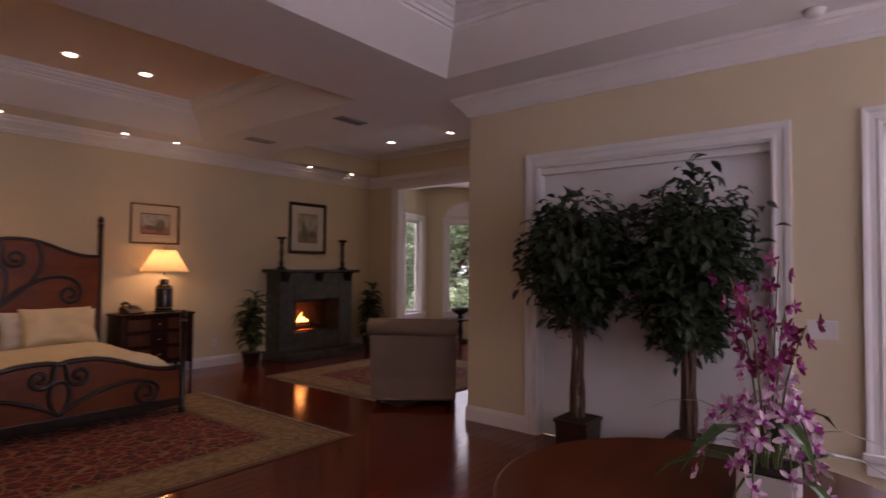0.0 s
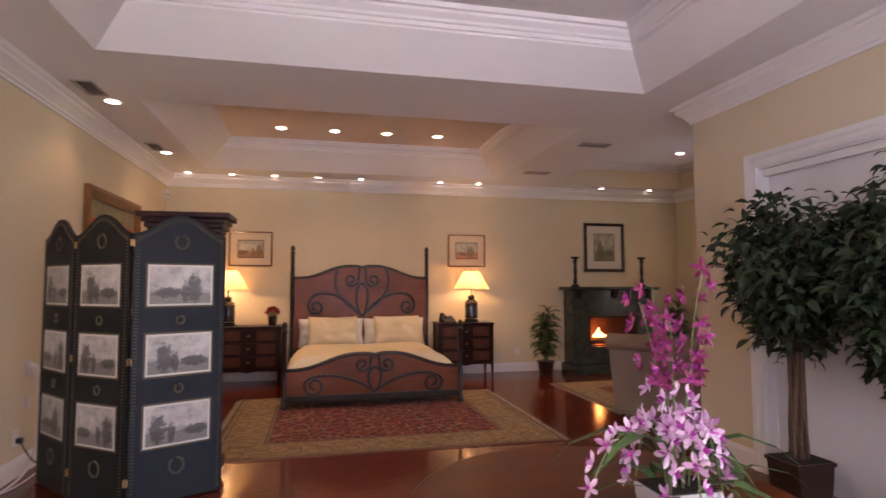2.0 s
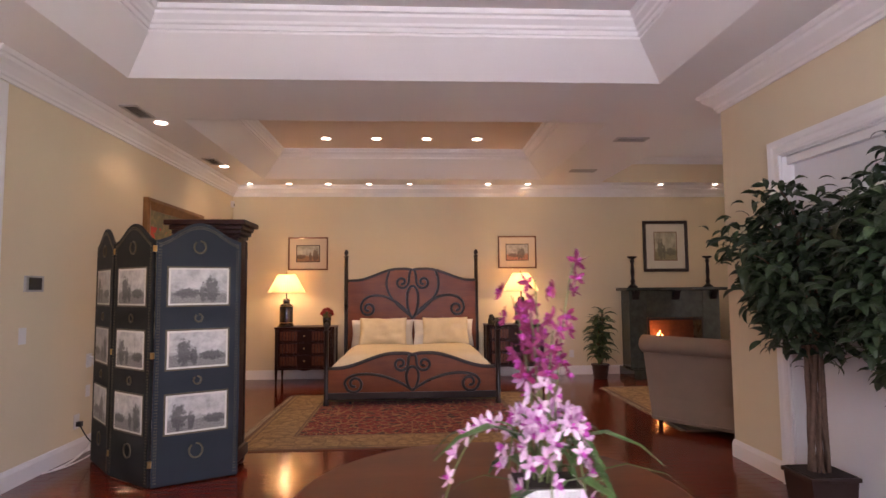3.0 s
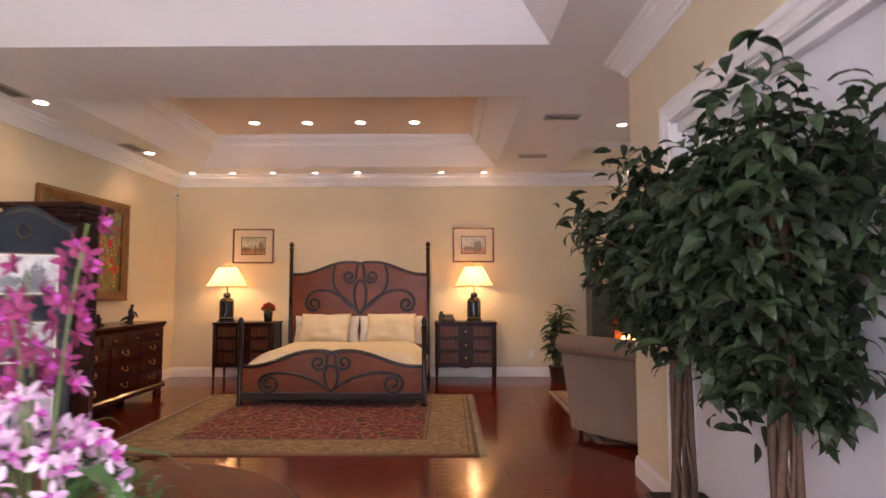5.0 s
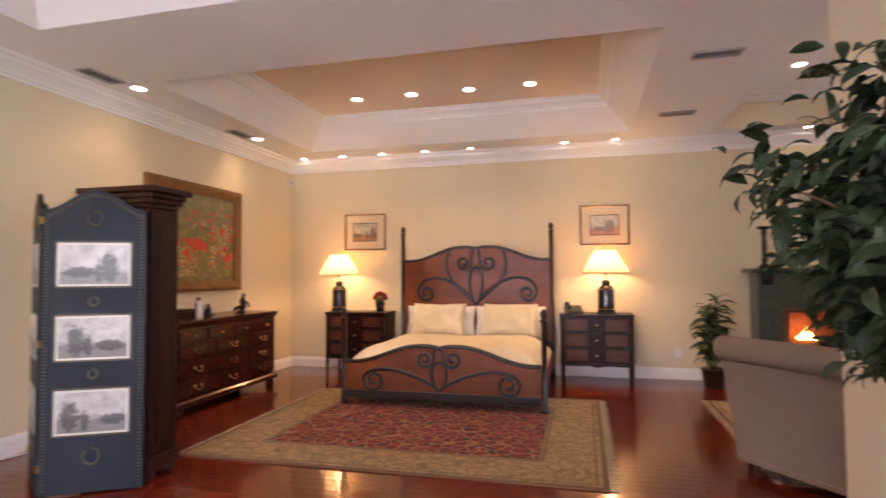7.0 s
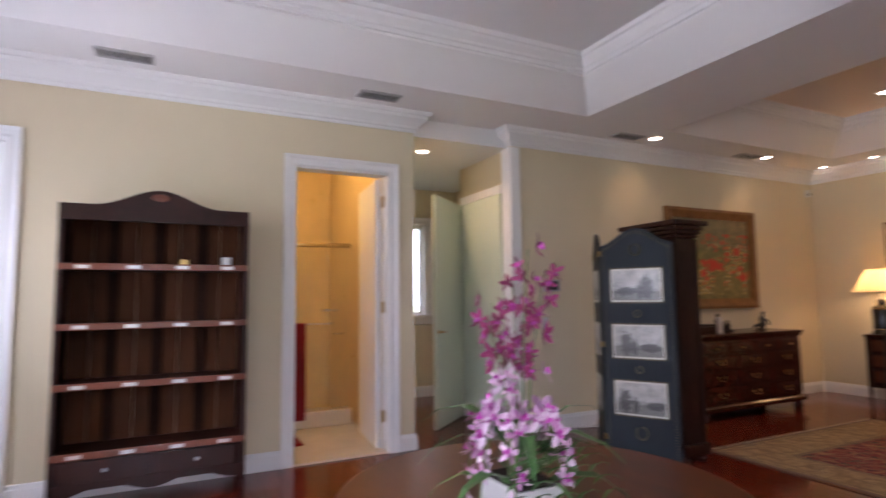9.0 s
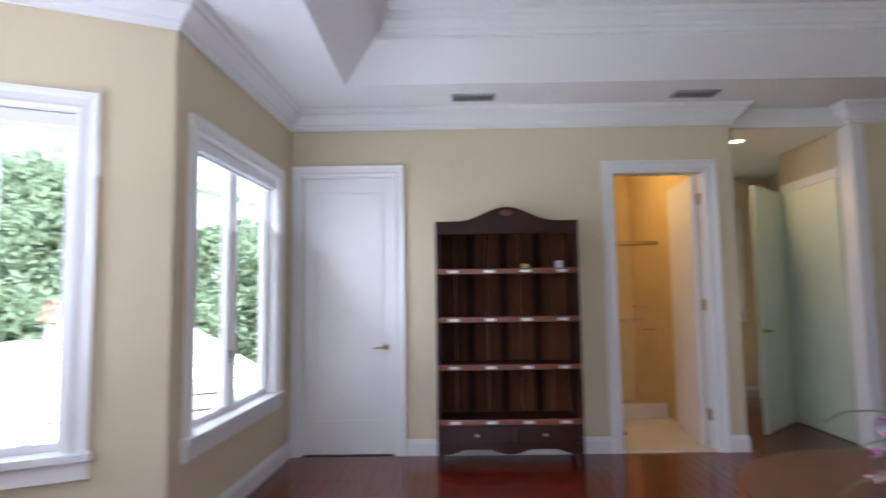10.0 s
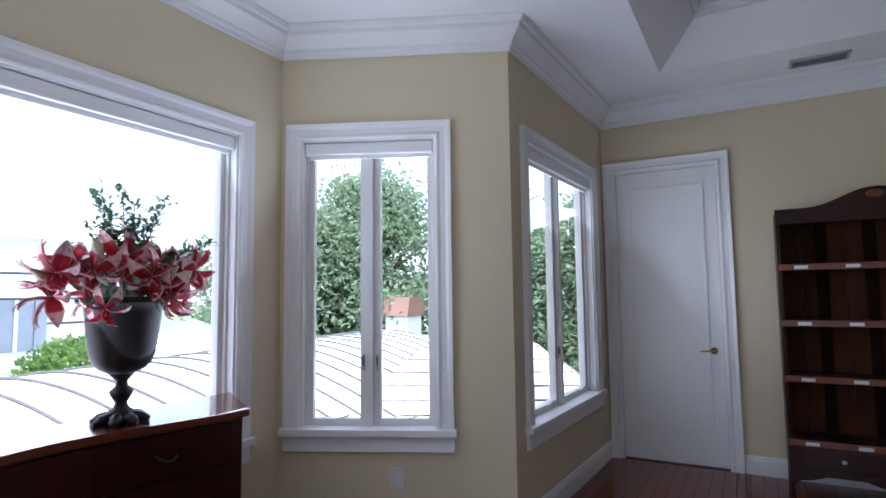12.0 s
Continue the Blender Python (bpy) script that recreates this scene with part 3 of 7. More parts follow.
ceiling.data.materials.append(WARMCEIL)
ceiling.data.materials.append(WALL)
tagged(ceiling, "white ceiling with sloped trays, one top tinted peach for warm lamplight", "ceiling", kind="structure")
# unseen slab added to block light; its east overhang keeps sun off window_4
rb = bmesh.new()
for x0, x1, y0, y1 in ((-2.95, 4.3, -3.7, 3.49), (-2.95, 8.6, 3.492, 8.4), (-5.45, -2.952, -0.65, 3.8)):
    add_box(rb, x0, x1, y0, y1, TZ + 0.05, TZ + 0.25)
roof = part("sun_blocking_slab", rb, CEIL)
tagged(roof, "unseen plain slab added over the ceiling to block sun and sky", "roof", kind="structure")

CROWN = [(0, 2.85), (0.018, 2.85), (0.022, 2.872), (0.035, 2.88), (0.04, 2.90), (0.075, 2.935), (0.105, 2.96), (0.11, 2.985), (0.128, 2.99), (0.14, 3.012), (0.14, CZ), (0, CZ)]
outline = [(X0 - 0.12, HALL1), (X0, HALL1), (X0, Y1), (X2, Y1), (X2, YS), (X1, YS), (X1, CVX2[1]), CCV2, CCV, CVX, SW, (X0, HALL0), (X0 - 0.12, HALL0)]
crown = part("crown_moulding", sweep_profile(outline, CROWN), WHITE)
tagged(crown, "white stepped crown moulding round the room", "moulding", kind="structure")
for (x0, x1, y0, y1), (inset, rise), tz, h in zip(TRAYS, SLOPE, TOPS, (0.15, 0.12, 0.09)):
    z0 = tz - h
    prof = [(0, z0), (0.02, z0), (0.024, z0 + 0.2 * h), (0.04, z0 + 0.25 * h), (0.045, z0 + 0.38 * h), (0.075, z0 + 0.6 * h), (0.08, z0 + 0.74 * h), (0.1, z0 + 0.78 * h), (0.11, z0 + 0.97 * h), (0.11, tz), (0, tz)]
    cr = part("tray_moulding", sweep_profile(rect_line(x0 + inset, x1 - inset, y0 + inset, y1 - inset), prof, True), WHITE)
    tagged(cr, "white stepped moulding inside the ceiling tray", "moulding", kind="structure")

BASE = [(0, 0), (0.017, 0), (0.017, 0.105), (0.012, 0.118), (0.008, 0.135), (0, 0.14)]


def baseboard(*line):
    ob = part("baseboard", sweep_profile(line, BASE), WHITE)
    tagged(ob, "white moulded baseboard", "baseboard", kind="structure")


cas = 0.095
baseboard((X0, HALL1), (X0, Y1), (X2, Y1), (X2, Y1 - 0.7 + cas))
baseboard((X2, YS + 1.07 - cas), (X2, YS), (X1, YS), (X1, YS - ALC[0] + cas))
baseboard((X1, YS - ALC[1] - cas), (X1, YS - EWIN[0] + cas))
baseboard((X1, YS - EWIN[1] - cas), (X1, CVX2[1]), CCV2, CCV, CVX, SW, (X0, DOOR1[0] - cas + 0.09))
baseboard((X0, DOOR1[1] + cas), (X0, BATH[0] - cas))
baseboard((X0, BATH[1] + cas), (X0, HALL0), (-5.2, HALL0), (-5.2, 3.6))


def casing(parent, s0, s1, z0, z1, depth=T, sill=False, width=cas):
    """A moulded casing round an opening, on the room side, and its jamb lining."""
    prof = [(0.0, 0.0), (0.0, 0.018), (0.012, 0.022), (0.03, 0.016), (0.06, 0.018), (0.075, 0.026), (width, 0.03), (width, 0.0)]
    bm = bmesh.new()
    line = [(s0, z0), (s0, z1), (s1, z1), (s1, z0)]
    rings = []
    for k, (s, z) in enumerate(line):
        sx = -1 if s == s0 else 1
        rings.append([bm.verts.new((s + sx * w, -d, z + (w if k in (1, 2) else 0))) for w, d in prof])
    for a, b2 in zip(rings, rings[1:]):
        for k in range(len(prof)):
            j = (k + 1) % len(prof)
            bm.faces.new((a[k], a[j], b2[j], b2[k]))
    bm.faces.new(rings[0])
    bm.faces.new(rings[-1][::-1])
    part("casing", bm, WHITE, parent)
    part("jamb", box(s0, s0 + 0.012, -0.004, depth, z0, z1), WHITE, parent)
    part("jamb", box(s1 - 0.012, s1, -0.004, depth, z0, z1), WHITE, parent)
    part("head_jamb", box(s0 + 0.012, s1 - 0.012, -0.004, depth, z1 - 0.012, z1), WHITE, parent)
    if sill:
        part("window_sill", box(s0 - width - 0.02, s1 + width + 0.02, -0.055, 0.068, z0 - 0.033, z0 + 0.008, 0.006), WHITE, parent)
        part("apron", prism([(-0.03, z0 - 0.12), (-0.004, z0 - 0.13), (0, z0 - 0.13), (0, z0 - 0.036), (-0.02, z0 - 0.036)], s0 - width, s1 + width, "x"), WHITE, parent)


def sash(parent, s0, s1, z0, z1, y=0.07, w=0.043):
    bm = bmesh.new()
    add_box(bm, s0, s0 + w, y, y + 0.056, z0, z1, 0.004)
    add_box(bm, s1 - w, s1, y, y + 0.056, z0, z1, 0.004)
    add_box(bm, s0 + w, s1 - w, y + 0.001, y + 0.055, z0, z0 + w)
    add_box(bm, s0 + w, s1 - w, y + 0.001, y + 0.055, z1 - w, z1)
    fr = part("sash", bm, WHITE, parent)
    pane = part("pane", box(s0 + w - 0.005, s1 - w + 0.005, y + 0.034, y + 0.040, z0 + w - 0.005, z1 - w + 0.005), GLASS, fr)
    pane.visible_shadow = False
    return fr


def window(name, p, q, opening, lights, label, blind=True, crank=True):
    s0, s1, z0, z1 = opening
    win = empty(name, along(p, q), label, "window", kind="structure")
    casing(win, s0, s1, z0, z1, sill=True)
    s0, s1, z0, z1 = s0 + 0.013, s1 - 0.013, z0 + 0.001, z1 - 0.013
    gap = 0.04
    w = (s1 - s0 - gap * (lights - 1)) / lights
    for k in range(lights):
        a = s0 + k * (w + gap)
        fr = sash(win, a, a + w, z0, z1)
        if k < lights - 1:
            part("mullion", box(a + w + 0.001, a + w + gap - 0.001, 0.04, T - 0.008, z0, z1, 0.004), WHITE, win)
        if crank:
            c = part("sash_lock", box(a + (w - 0.03 if k == 0 else 0.015), a + (w - 0.015 if k == 0 else 0.03), 0.052, 0.069, z0 + 0.33, z0 + 0.42, 0.003), VENT, win)
            part("lock_lever", box(a + (w - 0.026 if k == 0 else 0.019), a + (w - 0.019 if k == 0 else 0.026), 0.044, 0.0525, z0 + 0.36, z0 + 0.41, 0.002), BLACKPLASTIC, win, "dark lock lever")
            part("crank_handle", tube([(a + w / 2, 0.062, z0 + 0.045), (a + w / 2 + 0.02, 0.03, z0 + 0.05), (a + w / 2 + 0.09, 0.024, z0 + 0.075)], 0.006), PLASTIC, win)
    if blind:
        part("blind_cassette", box(s0 + 0.003, s1 - 0.003, 0.004, 0.066, z1 - 0.075, z1 - 0.004, 0.008), WHITE, win, "white roller blind cassette")
        part("blind_hem", box(s0 + 0.02, s1 - 0.02, 0.03, 0.044, z1 - 0.10, z1 - 0.076, 0.004), WHITE, win)
    for a, b3 in ((s0, s0 + 0.014), (s1 - 0.014, s1)):
        part("stop_bead", box(a, b3, 0.046, 0.068, z0 + 0.008, z1 - (0.08 if blind else 0.0), 0.003), WHITE, win)
    return win


L3 = math.dist(CVX, SW)
window("window_1", CCV2, CCV, (CCV2[0] - CCV[0] - W1[1], CCV2[0] - CCV[0] - W1[0], W1[2], W1[3]), 1, "wide white picture window with a raised roller blind", crank=False)
window("window_2", CCV, CVX, W2, 2, "white two-light casement window with a raised roller blind")
window("window_3", CVX, SW, (L3 - W3[1], L3 - W3[0], W3[2], W3[3]), 2, "white two-light casement window beside the closed door")
window("window_4", (X1, YS), (X1, CVX2[1]), (EWIN[0], EWIN[1], 0.32, 2.33), 1, "tall white window in the east wall", crank=False)
part("window_kneewall", box(X1 + 0.001, X1 + T, YS - EWIN[1] + 0.001, YS - EWIN[0] - 0.001, 0, 0.28), WALL).parent = None
tagged(bpy.data.objects["window_kneewall"], "low cream wall under the window", "wall", kind="structure")
window("window_5", (-5.2, HALL0), (-5.2, 3.6), (0.66, 1.21, 1.1, 2.35), 1, "small white hall window", False, False)

# recessed white panel in the east wall, where the two fig trees stand
rec = empty("trim_panel", along((X1, YS), (X1, CVX2[1])), "white recessed panel closing a cased opening", "panel", kind="structure")
casing(rec, ALC[0], ALC[1], 0, 2.30, width=0.11)
part("panel", box(ALC[0] + 0.013, ALC[1] - 0.013, 0.085, 0.125, 0, 2.288), PANEL, rec)
part("head_track", box(ALC[0] + 0.013, ALC[1] - 0.013, 0.03, 0.08, 2.232, 2.287, 0.004), WHITE, rec)


def lever(parent, x, y, z, turn=1, material=BRASS):
    h = part("door_handle", lathe([(0.026, 0), (0.026, 0.006), (0.012, 0.01), (0.010, 0.045)], 16), material, parent, "polished brass lever handle", True)
    h.matrix_local = pose(x, y, z, 90)
    part("lever", tube([(0, 0, 0.04), (turn * 0.03, 0, 0.046), (turn * 0.1, -0.006, 0.046)], [0.008, 0.008, 0.006]), material, h, smooth=True)


def door_leaf(parent, w, h, material, x=0.0, y=0.0, thick=0.04):
    """A leaf with one tall and one low recessed panel."""
    bm = box(x, x + w, y, y + thick, 0.008, h, 0.002)
    leaf = part("door_leaf", bm, material, parent)
    st = 0.115
    for z0, z1 in ((0.3, h - 0.14),):
        for a, b2, c, d in ((x + st, x + w - st, z0 - 0.02, z0), (x + st, x + w - st, z1, z1 + 0.02), (x + st - 0.02, x + st, z0 - 0.02, z1 + 0.02), (x + w - st, x + w - st + 0.02, z0 - 0.02, z1 + 0.02)):
            part("panel_moulding", box(a, b2, y - 0.008, y + 0.002, c, d, 0.003), material, leaf)
    return leaf


d1 = empty("door_1", along((X0, SW[1]), (X0, HALL0)), "closed white panelled door with a brass lever", "door", kind="structure")
a, b2 = DOOR1[0] - SW[1], DOOR1[1] - SW[1]
casing(d1, a, b2, 0, 2.44, width=0.085)
leaf = door_leaf(d1, b2 - a - 0.03, 2.425, WHITE, a + 0.015, 0.03)
lever(leaf, b2 - 0.085, 0.03, 0.92, -1)
part("threshold", box(a + 0.013, b2 - 0.013, 0.0, T, -0.018, 0.004), DARKWOOD, d1)

d2 = empty("door_2", along((X0, SW[1]), (X0, HALL0)), "white cased bathroom doorway with its door swung inwards", "door", kind="structure")
a, b2 = BATH[0] - SW[1], BATH[1] - SW[1]
casing(d2, a, b2, 0, 2.44)
hinge = empty("door_leaf_pivot", pose(b2 - 0.02, T + 0.005, 0, 0, 0, 84))
hinge.parent = d2
hinge.matrix_local = pose(b2 - 0.02, T + 0.005, 0, 0, 0, 84)
door_leaf(hinge, 0.76, 2.42, WHITE, 0, 0)
for z in (0.25, 1.2, 2.15):
    part("hinge", box(b2 - 0.03, b2 - 0.013, 0.06, 0.1, z, z + 0.1, 0.002), BRASS, d2, "brass hinge")

# pale green doors in the hall; green-tinted light is put into their colour
# this closed leaf is added to stand in for a green-lit opening
d3 = empty("door_3", along((-3.86, HALL1 + 0.018), (-2.98, HALL1 + 0.018)), "closed pale green leaf added in place of a green-lit doorway", "door", kind="structure")
part("door_leaf", box(0.02, 0.86, -0.03, -0.002, 0.008, 2.40, 0.003), GREENLIT, d3)
part("head_casing", box(0.0, 0.88, -0.035, -0.002, 2.402, 2.49, 0.004), WHITE, d3)
d4 = empty("door_4", along((-3.32, 2.36), (-3.86, 2.96)), "open pale green door standing in the hall", "door", kind="structure")
leaf = part("door_leaf", box(0, 0.80, -0.02, 0.02, 0.008, 2.40, 0.003), GREENLIT, d4)
lever(leaf, 0.06, -0.02, 0.98, 1)

hc = part("hall_ceiling", box(-5.19, X0 - 0.06, HALL0 + 0.001, 3.59, 2.84, 3.015), CEIL)
tagged(hc, "lower white ceiling over the hall", "ceiling", kind="structure")

# corner casing of the hall mouth
ht = part("hall_casing", box(X0 - T - 0.01, X0 + 0.022, HALL1 - 0.02, HALL1 + 0.1, 0, 2.838, 0.006), WHITE)
tagged(ht, "white casing at the mouth of the hall", "trim", kind="structure")

# bathroom
bf = part("bath_floor", box(-5.1, X0 - T, -0.5, HALL0 - T - 0.003, -0.019, 0.012), MARBLE)
tagged(bf, "pale marble bathroom floor", "floor", kind="structure")
th = part("bath_threshold", box(X0 - T, X0 + 0.003, BATH[0] + 0.013, BATH[1] - 0.013, -0.019, 0.016), MARBLE)
tagged(th, "pale marble door sill", "floor", kind="structure")
wall("wall_bath_south", (-5.1, -0.45), (X0 - T, -0.45))
bw = part("wall_bath_back", box(-5.2, -5.1, -0.45, HALL0 - T - 0.002, 0, CZ), TILE)
tagged(bw, "cream tiled shower wall", "wall", kind="structure")
for k in range(7):
    for j in range(5):
        y0, z0 = -0.44 + k * 0.31, 0.14 + j * 0.57
        part("tile", box(-5.1, -5.094, y0, min(y0 + 0.304, HALL0 - T - 0.01), z0, z0 + 0.564), TILE, bw)
bs = part("wall_bath_side", box(-5.09, X0 - T, HALL0 - T - 0.02, HALL0 - T - 0.004, 0.012, CZ), TILE)
tagged(bs, "cream tiled bathroom side wall", "wall", kind="structure")
sh = empty("shower_screen", pose(-4.1, 0.9, 0.012), "frameless glass shower screen on a marble curb", "shower")
part("curb", box(-0.08, 0.08, -0.9, 0.81, 0, 0.16, 0.008), MARBLE, sh)
for y0, y1 in ((-0.88, -0.02), (0.0, 0.8)):
    g = part("glass_panel", box(-0.005, 0.005, y0, y1, 0.16, 1.89), GLASS, sh)
    g.visible_shadow = False
part("top_rail", tube([(0, -0.9, 1.90), (0, 0.81, 1.90)], 0.026, 10), CHROME, sh, smooth=True)
part("pull_handle", tube([(0.01, 0.5, 1.2), (0.06, 0.5, 1.2), (0.06, 0.66, 1.2), (0.01, 0.66, 1.2)], 0.012), CHROME, sh)
part("towel_bar", tube([(0.01, 0.05, 1.06), (0.07, 0.05, 1.06), (0.07, 0.6, 1.06), (0.01, 0.6, 1.06)], 0.01), CHROME, sh)
part("door_bar", tube([(0.01, 0.62, 0.95), (0.05, 0.62, 0.95), (0.05, 0.72, 0.95), (0.01, 0.72, 0.95)], 0.01), CHROME, sh)
bm = prism([(0.0, 1.085), (0.02, 1.075), (0.045, 0.36), (0.035, 0.1), (0.01, 0.1), (0.012, 0.4), (-0.012, 0.4), (-0.014, 0.2), (-0.03, 0.2), (-0.02, 1.075)]  , 0.0, 0.15)
tw = part("towel", bm, TOWEL)
tw.matrix_world = pose(-4.03, 1.06, 0.0)
tagged(tw, "dark red bath towel hanging from the shower's towel bar", "towel")
bmz = box(-0.2, 0.2, -0.3, 0.3, 0, 0.02, 0.008)
bmat = part("bath_mat", bmz, TOWEL)
bmat.matrix_world = pose(-3.55, 0.75, 0.013)
tagged(bmat, "dark red bath mat on the marble floor", "bath mat")

# bay of the sitting area
BAY = [(X2 + T, 7.40), (6.85, 7.72), (8.0, 6.6), (8.0, 4.6), (X2 + T, 4.2)]
BW1, BW2 = (0.27, 0.95, 0.55, 2.33), (0.42, 1.3, 0.55, 2.33)
wall("wall_turret_north", BAY[0], BAY[1], [BW1], ext1=0.05)
wall("wall_turret_northeast", BAY[1], BAY[2], [BW2], ext1=0.1)
wall("wall_turret_east", BAY[2], BAY[3], ext1=0.1)
wall("wall_turret_south", BAY[3], BAY[4])
window("window_6", BAY[0], BAY[1], BW1, 1, "tall white turret window", False, False)
w7 = window("window_7", BAY[1], BAY[2], BW2, 1, "tall white turret window with an arched head", False, False)
arch = [(0.86 + 0.5 * math.cos(a), 2.44 + 0.3 * math.sin(a)) for a in [math.pi * k / 12 for k in range(13)]]
part("arched_head", prism(arch, -0.025, -0.001), WHITE, w7)
tc = empty("trim_opening", along((X2, Y1), (X2, YS)), "white cased opening to the turret", "trim", kind="structure")
casing(tc, 0.70, 3.3, 0, 2.80, width=0.12)
# ---- sleeping end ----


def board_top(u, side, middle):
    """Height of the bed boards' curved top at u from -1 to 1: low shoulders, a double crest in the middle."""
    a = abs(u)
    if a < 0.08:
        return middle - 0.02 * (1 - a / 0.08)
    if a < 0.2:
        return middle
    t = (a - 0.2) / 0.8
    return middle + (side - middle) * (0.5 - 0.5 * math.cos(math.pi * min(1.0, t * 1.12))) if t < 0.9 else side


def scroll(cx, cz, r0, r1, a0, turns, y, n=26):
    """A spiral in the upright plane."""
    pts = []
    for k in range(n):
        f = k / (n - 1)
        a, r = a0 + turns * 2 * math.pi * f, r0 + (r1 - r0) * f
        pts.append((cx + r * math.cos(a), y, cz + r * math.sin(a)))
    return pts


def bezier(p0, p1, p2, p3, n=16):
    pts = []
    for k in range(n):
        t = k / (n - 1)
        w = ((1 - t) ** 3, 3 * t * (1 - t) ** 2, 3 * t * t * (1 - t), t ** 3)
        pts.append(tuple(sum(wi * p[i] for wi, p in zip(w, (p0, p1, p2, p3))) for i in range(3)))
    return pts


def bed_board(parent, name, w, z0, side, middle, y, sc, low, heart):
    """A veneered board with a dark curved rail and applied scrollwork."""
    us = [-1 + 2 * k / 40 for k in range(41)]
    top = [(u * w, board_top(u, side, middle)) for u in us]
    board = part(name, prism([(-w, z0)] + top + [(w, z0)], y, y + 0.035), BEDPANEL, parent, "reddish brown veneered panel")
    part("top_rail", tube([(u, y + 0.015, z + 0.012) for u, z in top], 0.024, 8), BEDDARK, board, "black turned rail", True)
    part("bottom_rail", box(-w, w, y - 0.012, y + 0.045, z0 - 0.07, z0 + 0.01, 0.008), BEDDARK, board)
    yf, r = y - 0.012, 0.020 * sc
    h = middle - low
    hub = (0.0, yf, low)
    oval = [(0.105 * sc * math.sin(a) * (0.62 + 0.38 * math.cos(a / 2) ** 2), yf, low + 0.33 * h + 0.33 * h * math.cos(a)) for a in [2 * math.pi * k / 28 for k in range(29)]]
    part("medallion", tube(oval, r), BEDDARK, board, smooth=True)
    for sx in (-1, 1):
        cx, cz, rc = sx * 0.165 * sc, low + 0.74 * h, 0.105 * sc
        curl = bezier((sx * 0.03, yf, middle - 0.005), (sx * 0.055, yf, middle - 0.10 * h), (cx - sx * rc * 1.05, yf, cz + 0.08 * h), (cx - sx * rc, yf, cz), 8)
        curl += scroll(cx, cz, rc, 0.022 * sc, math.pi if sx > 0 else 0.0, sx * 1.35, yf)[1:]
        part("scroll", tube(curl, r), BEDDARK, board, smooth=True)
        ax, az = sx * 0.56 * w, low + 0.47 * h
        ex, ez = sx * 0.80 * w, low + 0.20 * h
        arm = bezier(hub, (sx * 0.14 * w, yf, low + 0.24 * h), (sx * 0.34 * w, yf, az), (ax, yf, az), 14)
        arm += bezier((ax, yf, az), (sx * 0.72 * w, yf, az), (ex, yf, low + 0.36 * h), (ex, yf, ez), 10)[1:]
        arm += scroll(ex - sx * 0.115 * w, ez, 0.115 * w, 0.028, 0.0 if sx > 0 else math.pi, -sx * 1.3, yf)[2:]
        part("scroll", tube(arm, r), BEDDARK, board, smooth=True)
        if heart:
            top_z = board_top(0.36, side, middle)
            lobe = bezier(hub, (sx * 0.22 * w, yf, low + 0.26 * h), (sx * 0.52 * w, yf, low + 0.50 * h), (sx * 0.36 * w, yf, top_z), 20)
            part("scroll", tube(lobe, r * 0.9), BEDDARK, board, smooth=True)
    return board


def bed_post(parent, x, y, h):
    post = part("post", lathe([(0.034, 0), (0.036, 0.05), (0.028, 0.06), (0.027, h - 0.13), (0.036, h - 0.12), (0.036, h - 0.105), (0.018, h - 0.09)], 16, x, y), BEDDARK, parent, "black turned bed post", True)
    part("finial", lathe([(0.014, h - 0.09), (0.03, h - 0.07), (0.034, h - 0.05), (0.024, h - 0.02), (0.008, h)], 16, x, y), BEDDARK, post, smooth=True)


def soft_slab(x0, x1, y0, y1, z0, z1, nx=24, ny=20, lump=0.012, roundness=0.12, seed=0.0):
    """A padded slab with a domed, rumpled top."""
    bm = bmesh.new()
    grid = []
    for j in range(ny + 1):
        row = []
        for i in range(nx + 1):
            u, v = i / nx, j / ny
            e = min(u, 1 - u, v, 1 - v)
            k = 1 - max(0.0, 1 - e / roundness) ** 2.4
            z = z0 + (z1 - z0) * k + lump * noise.noise((u * 4 + seed, v * 4, seed)) * k + lump * 0.5 * noise.noise((u * 11 + seed, v * 11, 3)) * k
            row.append(bm.verts.new((x0 + (x1 - x0) * u, y0 + (y1 - y0) * v, z)))
        grid.append(row)
    for j in range(ny):
        for i in range(nx):
            bm.faces.new((grid[j][i], grid[j][i + 1], grid[j + 1][i + 1], grid[j + 1][i]))
    rim = [grid[0][i] for i in range(nx + 1)] + [grid[j][nx] for j in range(1, ny + 1)] + [grid[ny][i] for i in range(nx - 1, -1, -1)] + [grid[j][0] for j in range(ny - 1, 0, -1)]
    low = [bm.verts.new((v.co.x, v.co.y, z0 - 0.02)) for v in rim]
    for k in range(len(rim)):
        m = (k + 1) % len(rim)
        bm.faces.new((rim[k], low[k], low[m], rim[m]))
    bm.faces.new(low)
    return bm


